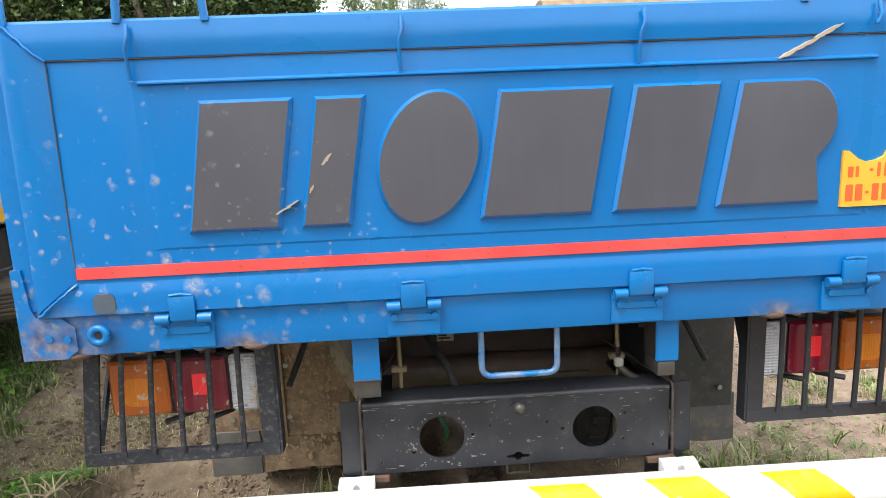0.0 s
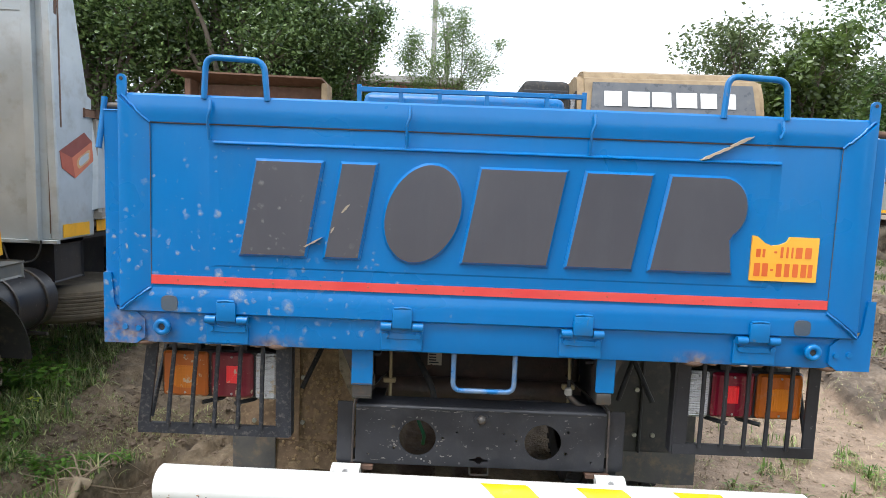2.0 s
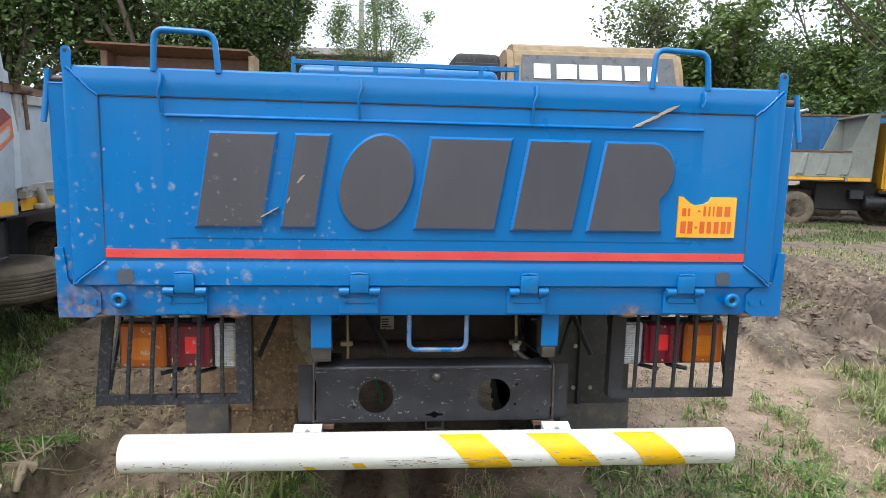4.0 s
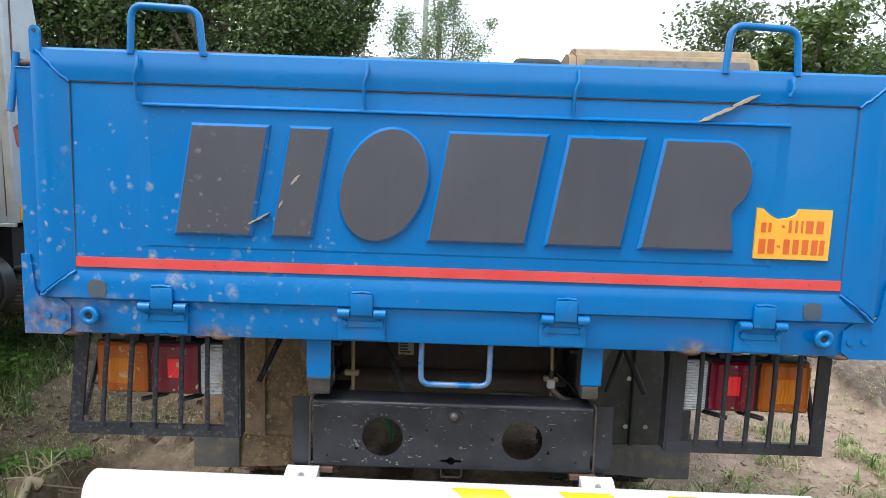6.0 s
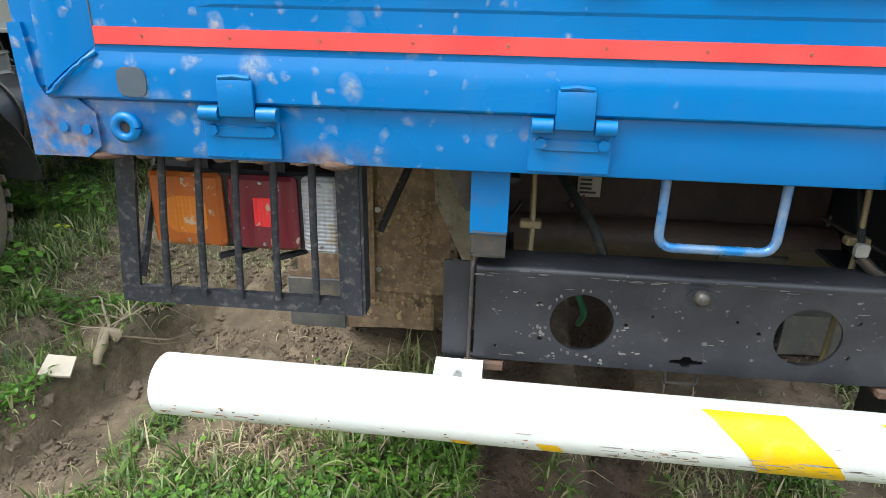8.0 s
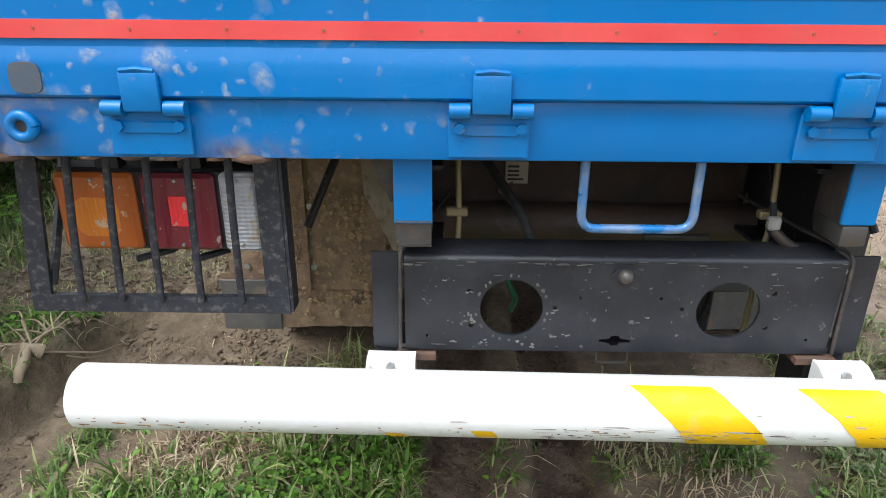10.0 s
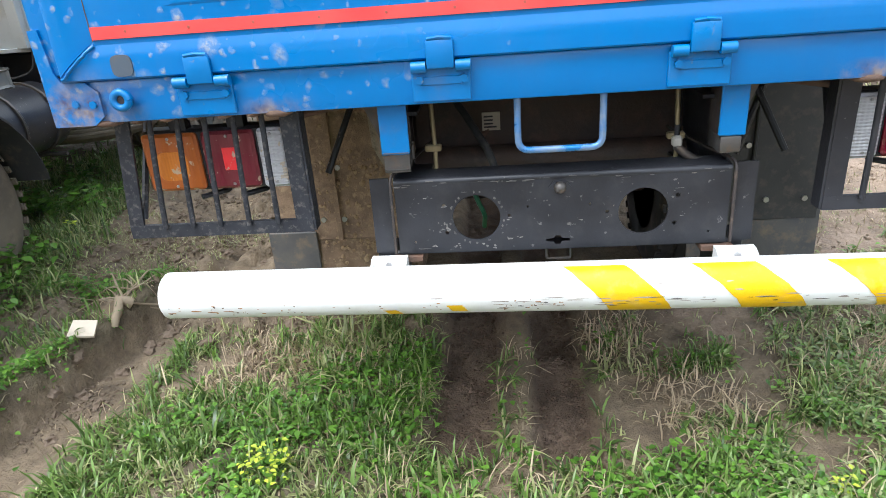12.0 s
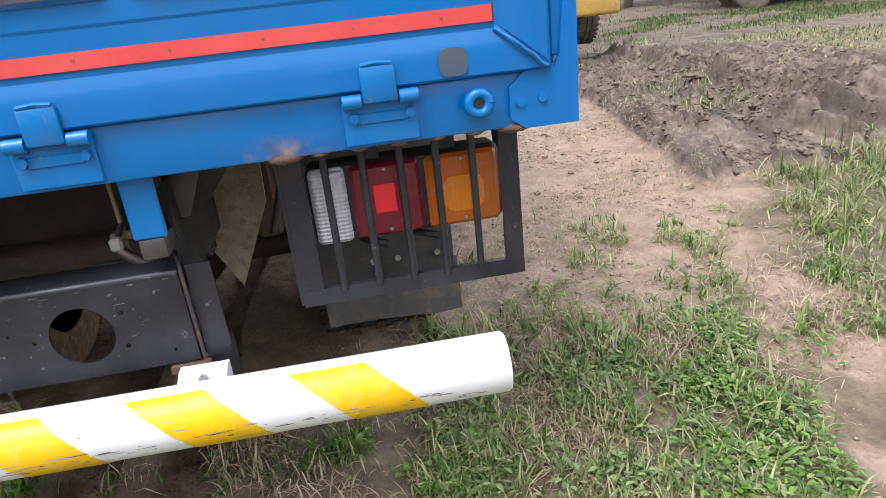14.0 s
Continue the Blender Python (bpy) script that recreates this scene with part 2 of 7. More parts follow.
SEAM_BROWN = worn("stained_seam", (0.05, 0.055, 0.065), (0.12, 0.085, 0.06), 0.8, dirt_amount=0.5, scale=20)
PRIMER = worn("grey_primer_patch", (0.055, 0.085, 0.13), (0.09, 0.10, 0.11), 0.6, dirt_amount=0.5)
SIGN_RED = worn("faded_red_decal", (0.40, 0.10, 0.06), (0.33, 0.08, 0.05), 0.55, dirt_amount=0.2)
SIGN_RED_B = worn("dark_red_decal", (0.22, 0.05, 0.035), (0.19, 0.05, 0.04), 0.55, dirt_amount=0.2)
SIGN_RED_C = worn("orange_red_decal", (0.55, 0.17, 0.09), (0.5, 0.15, 0.08), 0.55, dirt_amount=0.2)
YELLOW_WORN = worn("worn_yellow_print", (0.6, 0.36, 0.16), (0.42, 0.30, 0.2), 0.6, dirt_amount=0.3, scale=14)
LENS_RED = lens("red_lamp_lens", (0.15, 0.003, 0.018), "X", 0.10)
LENS_RED_BRIGHT = lens("bright_red_reflector", (0.85, 0.02, 0.03), "X")
LENS_AMBER = lens("amber_lamp_lens", (0.40, 0.092, 0.005), "X", 0.12)
LENS_AMBER_GLOW = lens("amber_lens_painted_glow", (0.58, 0.17, 0.006), "X", 0.3)
LENS_CLEAR = lens("clear_lamp_lens", (0.52, 0.52, 0.54), "Z", 0.9)
LEAF_DARK = leafy("dark_broad_leaf", (0.024, 0.050, 0.019), (0.12, 0.18, 0.058), 0.24)
LEAF_MID = leafy("green_broad_leaf", (0.025, 0.055, 0.017), (0.10, 0.165, 0.042), 0.3)
LEAF_FINE = leafy("fine_pale_leaf", (0.045, 0.075, 0.028), (0.13, 0.17, 0.065), 0.5)
LEAF_BUSH = leafy("large_bush_leaf", (0.026, 0.050, 0.013), (0.105, 0.155, 0.036), 0.30)
LEAF_LIGHT = leafy("light_feathery_leaf", (0.06, 0.11, 0.03), (0.16, 0.24, 0.07), 0.5)
DRY_MUD = worn("dried_mud_coat", (0.30, 0.25, 0.19), (0.42, 0.35, 0.27), 0.95, dirt=(0.10, 0.085, 0.07), dirt_amount=0.7, scale=20, relief=0.8)
GRASS = leafy("grass_blade", (0.035, 0.070, 0.016), (0.155, 0.245, 0.055), 0.36)
FAR_GRASS = leafy("far_grass_blade", (0.028, 0.050, 0.016), (0.115, 0.155, 0.050), 0.5)
GRASS_PALE = leafy("pale_grass_blade", (0.13, 0.15, 0.055), (0.35, 0.36, 0.165), 0.42)
STRAW = leafy("dry_straw", (0.20, 0.145, 0.09), (0.46, 0.37, 0.25), 0.7)
WEED = leafy("weed_leaf", (0.038, 0.105, 0.012), (0.125, 0.255, 0.030), 0.42)
WEED_DULL = leafy("dull_weed_leaf", (0.065, 0.11, 0.03), (0.24, 0.31, 0.11), 0.42)
YELLOW_WEED = leafy("yellow_weed_leaf", (0.24, 0.33, 0.03), (0.50, 0.56, 0.06), 0.5)
BARK = worn("grey_brown_bark", (0.11, 0.09, 0.07), (0.16, 0.13, 0.10), 0.9, dirt_amount=0.4, relief=0.8)
TWIG = worn("bleached_twig", (0.36, 0.29, 0.20), (0.28, 0.22, 0.15), 0.85, dirt_amount=0.4, relief=0.5)
CONCRETE = worn("grey_concrete", (0.42, 0.41, 0.38), (0.35, 0.34, 0.32), 0.9, dirt_amount=0.4, scale=2)
PINK_WALL = worn("pink_wall_paint", (0.50, 0.22, 0.18), (0.42, 0.2, 0.17), 0.85, dirt_amount=0.4, scale=2)
GLASS_DARK = worn("dark_cab_glass", (0.03, 0.035, 0.04), (0.05, 0.055, 0.06), 0.12, dirt=(0.2, 0.19, 0.17), dirt_amount=0.35)
GLASS_DUSTY = worn("dusty_grey_windscreen", (0.085, 0.093, 0.105), (0.12, 0.125, 0.135), 0.3, dirt=(0.22, 0.20, 0.18), dirt_amount=0.3)
WHITE_PRINT = worn("white_print", (0.8, 0.8, 0.8), (0.7, 0.7, 0.7), 0.5, dirt_amount=0.15)
YELLOW_TAPE = worn("yellow_reflective_tape", (0.85, 0.45, 0.01), (0.8, 0.4, 0.01), 0.35, dirt_amount=0.3)
CLOTH = worn("blue_white_sacking", (0.35, 0.42, 0.6), (0.6, 0.6, 0.62), 0.8, dirt_amount=0.4, scale=9)


def soil():
    """Bare ground: the plan's zones of sand, mud and turf, broken up by noise."""
    m, n, l, p = material("soil")
    co = n.new("ShaderNodeTexCoord").outputs["Object"]
    z = n.new("ShaderNodeAttribute")
    z.attribute_name = "zone"
    zs = n.new("ShaderNodeSeparateColor")
    l.new(z.outputs["Color"], zs.inputs[0])
    big = tex(n, l, "noise", 1.6, 8, co, 0.62).outputs[0]
    mid = tex(n, l, "noise", 9, 8, co, 0.65).outputs[0]
    fine = tex(n, l, "noise", 70, 6, co, 0.6).outputs[0]
    earth = ramp(n, l, mid, [(0.30, (0.105, 0.076, 0.047)), (0.5, (0.20, 0.150, 0.095)), (0.7, (0.31, 0.24, 0.16))])
    sand = ramp(n, l, mid, [(0.30, (0.22, 0.16, 0.11)), (0.5, (0.345, 0.25, 0.176)), (0.7, (0.45, 0.338, 0.25))])
    mud = ramp(n, l, mid, [(0.30, (0.085, 0.062, 0.043)), (0.5, (0.185, 0.140, 0.101)), (0.68, (0.31, 0.245, 0.183))])
    # dark streaks in the mud colour, painting in the shade among its ridges
    lay = n.new("ShaderNodeMapping")
    lay.inputs["Scale"].default_value = (3.4, 1.5, 1.0)
    l.new(co, lay.inputs[0])
    ridge_shade = span(n, l, tex(n, l, "noise", 1.0, 9, lay.outputs[0], 0.7).outputs[0], 0.47, 0.58, 0.0, 0.65)
    mud = mix(n, l, ridge_shade, mud, (0.052, 0.039, 0.029))
    trod = span(n, l, tex(n, l, "noise", 3.2, 9, co, 0.72).outputs[0], 0.50, 0.66, 0.0, 0.55)
    sand = mix(n, l, trod, sand, (0.17, 0.128, 0.090))
    earth = mix(n, l, trod, earth, (0.065, 0.048, 0.033))
    # turf soil is darker than earth: shade between the blades put into its colour
    turf = ramp(n, l, mid, [(0.30, (0.075, 0.062, 0.036)), (0.55, (0.15, 0.122, 0.075)), (0.75, (0.27, 0.21, 0.14))])

    def soft(v):
        return span(n, l, maths(n, l, "ADD", v, span(n, l, big, 0.3, 0.7, -0.0, 0.5)), 0.45, 0.85)
    c = mix(n, l, soft(zs.outputs[0]), earth, sand)
    c = mix(n, l, soft(zs.outputs[2]), c, mud)
    c = mix(n, l, soft(zs.outputs[1]), c, turf)
    c = mix(n, l, z.outputs["Alpha"], c, ramp(n, l, mid, [(0.3, (0.085, 0.056, 0.039)), (0.7, (0.19, 0.13, 0.09))]))
    c = mix(n, l, span(n, l, fine, 0.35, 0.75, 0.0, 0.35), c, (0.09, 0.065, 0.045))
    l.new(c, p.inputs["Base Color"])
    l.new(span(n, l, mid, 0.3, 0.7, 0.7, 0.95), p.inputs["Roughness"])
    b1 = n.new("ShaderNodeBump")
    b1.inputs["Strength"].default_value, b1.inputs["Distance"].default_value = 0.9, 0.035
    l.new(mid, b1.inputs["Height"])
    b2 = n.new("ShaderNodeBump")
    b2.inputs["Strength"].default_value, b2.inputs["Distance"].default_value = 0.8, 0.010
    l.new(fine, b2.inputs["Height"])
    l.new(b1.outputs[0], b2.inputs["Normal"])
    l.new(b2.outputs[0], p.inputs["Normal"])
    return m


SOIL = soil()


# ---- mesh helpers ----
def part(name, bm, mat, parent=None, label="", smooth=None):
    me = bpy.data.meshes.new(name)
    bmesh.ops.recalc_face_normals(bm, faces=bm.faces)
    bm.to_mesh(me)
    bm.free()
    if smooth is not None:
        me.shade_smooth()
        me.set_sharp_from_angle(angle=radians(smooth))
    me.materials.append(mat)
    ob = new(name, me)
    ob.parent = parent
    return tagged(ob, label) if label else ob


def thing(name, label, category, m=None, group=""):
    ob = new(name)
    if m is not None:
        ob.matrix_world = m
    return tagged(ob, label, category, group)


def box(bm, x0, x1, y0, y1, z0, z1, b=0.0, seg=1):
    r = bmesh.ops.create_cube(bm, size=1)
    for v in r["verts"]:
        v.co = Vector(((x0 + x1) / 2 + v.co.x * (x1 - x0), (y0 + y1) / 2 + v.co.y * (y1 - y0), (z0 + z1) / 2 + v.co.z * (z1 - z0)))
    if b:
        edges = list({e for v in r["verts"] for e in v.link_edges})
        bmesh.ops.bevel(bm, geom=edges, offset=b, segments=seg, profile=0.5, affect="EDGES")
    return bm


def inset(outline, d):
    """The outline moved inwards by d."""
    n = len(outline)
    area = sum(outline[i][0] * outline[(i + 1) % n][1] - outline[(i + 1) % n][0] * outline[i][1] for i in range(n))
    sgn = 1 if area > 0 else -1
    out = []
    for i in range(n):
        p, q, r = Vector(outline[i - 1]), Vector(outline[i]), Vector(outline[(i + 1) % n])
        a, b = (q - p).normalized(), (r - q).normalized()
        na, nb = Vector((-a.y, a.x)) * sgn, Vector((-b.y, b.x)) * sgn
        m = na + nb
        k = max(m.dot(na), 0.5)
        out.append(tuple(q + m * (d / k)))
    return out


def prism(bm, outline, y0, y1, bevel_front=0.0):
    """An outline in x and z, from y0 (its front) back to y1; bevel_front slopes the front edge."""
    steps = ((y0, bevel_front), (y0 + bevel_front, 0.0), (y1, 0.0)) if bevel_front else ((y0, 0.0), (y1, 0.0))
    rings = [[bm.verts.new((x, y, z)) for x, z in (inset(outline, k) if k else outline)] for y, k in steps]
    for a, c in zip(rings, rings[1:]):
        for i in range(len(outline)):
            j = (i + 1) % len(outline)
            bm.faces.new((a[i], a[j], c[j], c[i]))
    bm.faces.new(rings[0])
    bm.faces.new(rings[-1][::-1])
    return bm


def rounded(x0, x1, z0, z1, r, n=4):
    pts = []
    for cx, cz, a in ((x1 - r, z1 - r, 0), (x0 + r, z1 - r, 90), (x0 + r, z0 + r, 180), (x1 - r, z0 + r, 270)):
        pts += [(cx + r * math.cos(radians(a + 90 * i / n)), cz + r * math.sin(radians(a + 90 * i / n))) for i in range(n + 1)]
    return pts


def along_x(bm, profile, x0, x1):
    """A profile of (y, z) drawn out between two x."""
    a = [bm.verts.new((x0, y, z)) for y, z in profile]
    c = [bm.verts.new((x1, y, z)) for y, z in profile]
    bm.faces.new(a)
    bm.faces.new(c[::-1])
    for i in range(len(profile)):
        j = (i + 1) % len(profile)
        bm.faces.new((a[j], a[i], c[i], c[j]))
    return bm


def rod(bm, pts, r, n=8, r_end=None):
    """A round bar swept along points, with flat ends."""
    pts = [Vector(p) for p in pts]
    r_end = r if r_end is None else r_end
    rings = []
    up = None
    for i, p in enumerate(pts):
        a = pts[max(i - 1, 0)]
        c = pts[min(i + 1, len(pts) - 1)]
        d = (c - a).normalized()
        if up is None:
            up = d.orthogonal().normalized()
        up = (up - d * up.dot(d)).normalized()
        side = d.cross(up)
        k = r + (r_end - r) * i / max(len(pts) - 1, 1)
        rings.append([bm.verts.new(p + (up * math.cos(q) + side * math.sin(q)) * k) for q in [2 * math.pi * j / n for j in range(n)]])
    for a, c in zip(rings, rings[1:]):
        for i in range(n):
            j = (i + 1) % n
            bm.faces.new((a[i], a[j], c[j], c[i]))
    bm.faces.new(rings[0][::-1])
    bm.faces.new(rings[-1])
    return bm


def bend(corners, r, n=5):
    """Points of a bar bent at its corners with a radius."""
    c = [Vector(p) for p in corners]
    out = [c[0]]
    for a, b, d in zip(c, c[1:], c[2:]):
        p, q = b + (a - b).normalized() * r, b + (d - b).normalized() * r
        out += [p.lerp(b, t).lerp(b.lerp(q, t), t) for t in [i / n for i in range(n + 1)]]
    return out + [c[-1]]


def lathe(bm, profile, centre, axis="x", n=32):
    """A profile of (along, radius) turned about an axis through centre."""
    rings = []
    for a, r in profile:
        ring = []
        for j in range(n):
            q = 2 * math.pi * j / n
            u, v = r * math.cos(q), r * math.sin(q)
            off = {"x": (a, u, v), "y": (u, a, v), "z": (u, v, a)}[axis]
            ring.append(bm.verts.new(Vector(centre) + Vector(off)))
        rings.append(ring)
    for a, c in zip(rings, rings[1:]):
        for i in range(n):
            j = (i + 1) % n
            bm.faces.new((a[i], a[j], c[j], c[i]))
    bm.faces.new(rings[0][::-1])
    bm.faces.new(rings[-1])
    return bm


def B():
    return bmesh.new()


def mesh_from(name, verts, faces, mat, smooth=False):
    me = bpy.data.meshes.new(name)
    verts = np.asarray(verts, dtype=np.float32)
    faces = np.asarray(faces, dtype=np.int32)
    k = faces.shape[1]
    me.vertices.add(len(verts))
    me.vertices.foreach_set("co", verts.ravel())
    me.loops.add(faces.size)
    me.loops.foreach_set("vertex_index", faces.ravel())
    me.polygons.add(len(faces))
    me.polygons.foreach_set("loop_start", np.arange(0, faces.size, k, dtype=np.int32))
    me.update(calc_edges=True)
    me.validate()
    if smooth:
        me.shade_smooth()
    me.materials.append(mat)
    return new(name, me)


# ---- ground ----
rng = np.random.default_rng(7)
TABLE = rng.random((256, 256))


def vnoise(x, y):
    xi, yi = np.floor(x).astype(int), np.floor(y).astype(int)
    fx, fy = x - xi, y - yi
    fx, fy = fx * fx * (3 - 2 * fx), fy * fy * (3 - 2 * fy)
    t = lambda i, j: TABLE[(xi + i) % 256, (yi + j) % 256]
    return (t(0, 0) * (1 - fx) + t(1, 0) * fx) * (1 - fy) + (t(0, 1) * (1 - fx) + t(1, 1) * fx) * fy


def fbm(x, y, octaves=4):
    s, a, tot = 0.0, 1.0, 0.0
    for i in range(octaves):
        s = s + a * vnoise(x * 2 ** i + 17.3 * i, y * 2 ** i + 5.1 * i)
        tot += a
        a *= 0.5
    return s / tot


def step(v, a, b):
    t = np.clip((v - a) / (b - a), 0, 1)
    return t * t * (3 - 2 * t)


def cells(x, y):
    """Broken slabs on the plan: how far a place lies from its slab's edge, and the slab's own random tilt and height."""
    x, y = np.asarray(x, float), np.asarray(y, float)
    cx, cy = np.floor(x), np.floor(y)
    f1, f2, rnd, tlt = np.full(x.shape, 9.0), np.full(x.shape, 9.0), np.zeros(x.shape), np.zeros(x.shape)
    for i in (-1, 0, 1):
        for j in (-1, 0, 1):
            gx_, gy_ = cx + i, cy + j
            h1 = np.modf(np.abs(np.sin(gx_ * 127.1 + gy_ * 311.7) * 43758.55))[0]
            h2 = np.modf(np.abs(np.sin(gx_ * 269.5 + gy_ * 183.3) * 23421.63))[0]
            dx, dy = x - gx_ - h1, y - gy_ - h2
            d = np.hypot(dx, dy)
            near = d < f1
            f2 = np.where(near, f1, np.minimum(f2, d))
            rnd = np.where(near, np.modf(h1 * 7.3 + h2 * 3.1)[0], rnd)
            tlt = np.where(near, dx * (h2 - 0.5) + dy * (h1 - 0.5), tlt)
            f1 = np.where(near, d, f1)
    return f2 - f1, rnd, tlt


def plan(x, y):
    """Masks of the ground's zones: sand, mud, the two ruts under the bumper, the trench beside the truck."""
    wob = (fbm(x * 1.3, y * 1.3) - 0.5)
    u = x - 0.42 * y + 0.5 * wob
    sand = step(u, -0.1, 0.35) * step(u + 0.4 * wob, 2.15, 1.80) * step(y + wob, 0.75, 1.3) * step(y, 14, 8)
    sand = np.maximum(sand, step(u + 0.5 * wob, 1.62, 1.85) * step(u + 0.6 * wob, 2.6, 2.1) * step(y, 1.5, 1.0) * step(y, -1.5, -0.8) * (0.1 + 0.7 * step(fbm(x * 3.1 + 6, y * 3.1, 3), 0.42, 0.58)))
    sand = np.maximum(sand, 0.8 * step(np.hypot((x - 1.7) / 0.65, (y - 1.15) / 0.36) + 0.6 * wob, 1.1, 0.5))
    um = x - 0.12 * y
    mud = step(um + 0.16 * wob, 2.34, 2.42) * step(um, 6.5, 4.8) * step(y + 0.5 * wob, 2.14, 2.24) * step(y, 9.0, 7.0)
    along = step(y, 0.02, 0.22) * step(y, 6.0, 4.0)
    rut = np.maximum(step(np.abs(x + 0.25 + 0.15 * wob), 0.128, 0.092), step(np.abs(x - 0.06 + 0.15 * wob), 0.105, 0.072)) * along
    line = x + 1.70 - 0.22 * (y - 0.94)
    line = line + 0.05 * (fbm(x * 9, y * 9, 3) - 0.5)
    trench = step(line, 0.0, 0.03) * step(line, 0.40, 0.18) * step(y, -0.6, -0.2) * step(y, 1.7, 1.2)
    bank = step(line, -0.35, -0.03) * step(line, 0.03, 0.0) * step(y, -0.3, 0.3) * step(y, 1.5, 1.05)
    return wob, u, sand, mud, rut, trench, bank


def ground_z(x, y):
    x, y = np.asarray(x, float), np.asarray(y, float)
    wob, u, sand, mud, rut, trench, bank = plan(x, y)
    z = 0.045 + (0.032 * np.clip(y, 0, 4) - 0.014 * np.clip(y - 4, 0, 9)) * (0.35 + 0.65 * step(x, -2, 2.5))
    z = z + 0.05 * wob * (1 - 0.6 * sand) + 0.02 * (fbm(x * 7, y * 7, 3) - 0.5)
    wx, wy = x + 0.22 * (fbm(x * 4 + 2, y * 4, 3) - 0.5), y + 0.22 * (fbm(x * 4, y * 4 + 9, 3) - 0.5)
    e1, r1, t1 = cells(wx * 4.0 - wy * 0.7, wy * 1.7 + wx * 0.5)
    e2, r2, t2 = cells(wx * 10.5, wy * 8.5 + 3)
    rough = step(fbm(x * 1.4 + 5, y * 1.4, 3), 0.40, 0.58)
    slabs = (0.045 + 0.04 * r1 + 0.10 * t1) * step(e1, 0.0, 0.10) + (0.25 + rough) * (0.012 + 0.03 * r2 + 0.07 * t2) * step(e2, 0.0, 0.16) - 0.05
    v = x - 0.15 * y + 0.10 * wob + 0.05 * (fbm(x * 6, y * 2, 3) - 0.5)
    broken = 0.35 + 1.0 * step(fbm(x * 4 + 1, y * 4, 3), 0.42, 0.52)
    ridge_a, ridge_b = step(np.abs(v - 3.36), 0.12, 0.03), step(np.abs(v - 3.90), 0.15, 0.04)
    rut_a, rut_b = step(np.abs(v - 3.63), 0.22, 0.14), step(np.abs(v - 4.20), 0.26, 0.16)
    tracks = 0.070 * broken * ridge_a + 0.055 * ridge_b - 0.055 * rut_a - 0.065 * rut_b
    slabs = 1.35 * slabs * (1 - 0.85 * rut_a) * (1 - 0.85 * rut_b) * (1 + 0.5 * ridge_a)
    z = z + mud * (0.055 + slabs + tracks + 0.06 * (fbm(x * 14, y * 14 + 3, 4) - 0.5))
    z = z + sand * (0.035 * np.abs(fbm(x * 6 + 2, y * 9, 4) - 0.5) + 0.012 * (fbm(x * 22, y * 22, 3) - 0.5))
    z = z - rut * (0.085 * (0.6 + 0.8 * fbm(x * 9, y * 9, 3)) - 0.05 * np.abs(fbm(x * 16, y * 16, 3) - 0.5))
    z = z - 0.085 * trench + 0.085 * bank
    left = step(x, -0.75, -1.1) * step(y, 0.5, 0.9) * step(y, 5.0, 3.0) * (1 - trench)
    e3, r3, t3 = cells(wx * 5.5 + wy * 1.5, wy * 2.6 - wx * 0.8 + 5)
    ridged = step(fbm(x * 2.2 + 8, y * 2.2, 3), 0.40, 0.56)
    z = z + left * (0.11 * (fbm(x * 6, y * 6, 4) - 0.45) + 0.11 * np.abs(fbm(x * 13, y * 13, 3) - 0.5) + ridged * ((0.04 * r3 + 0.17 * t3) * step(e3, 0.0, 0.10) - 0.03))
    z = z + 0.075 * step(x, -1.85, -2.35) * step(y, 0.3, 1.2)
    return z


def stretch(a, b, fine, grow, far):
    """Grid lines: even between a and b, then ever wider out to far."""
    mid = list(np.arange(a, b + 1e-6, fine))
    up, s = [], fine
    q = b
    while q < far:
        s *= grow
        q += s
        up.append(q)
    down, s, q = [], fine, a
    while q > -far:
        s *= grow
        q -= s
        down.append(q)
    return np.array(down[::-1] + mid + up)


gx, gy = stretch(-3.2, 5.6, 0.021, 1.09, 900.0), stretch(-0.9, 6.4, 0.021, 1.09, 900.0)
GX, GY = np.meshgrid(gx, gy)
GZ = ground_z(GX, GY)
nx, ny = len(gx), len(gy)
ii = np.arange(nx * ny).reshape(ny, nx)
quads = np.stack([ii[:-1, :-1], ii[:-1, 1:], ii[1:, 1:], ii[1:, :-1]], -1).reshape(-1, 4)
ground = mesh_from("ground", np.stack([GX, GY, GZ], -1).reshape(-1, 3), quads, SOIL, True)
tagged(ground, "rutted brown mud and sandy soil with patchy turf", "ground", kind="structure")


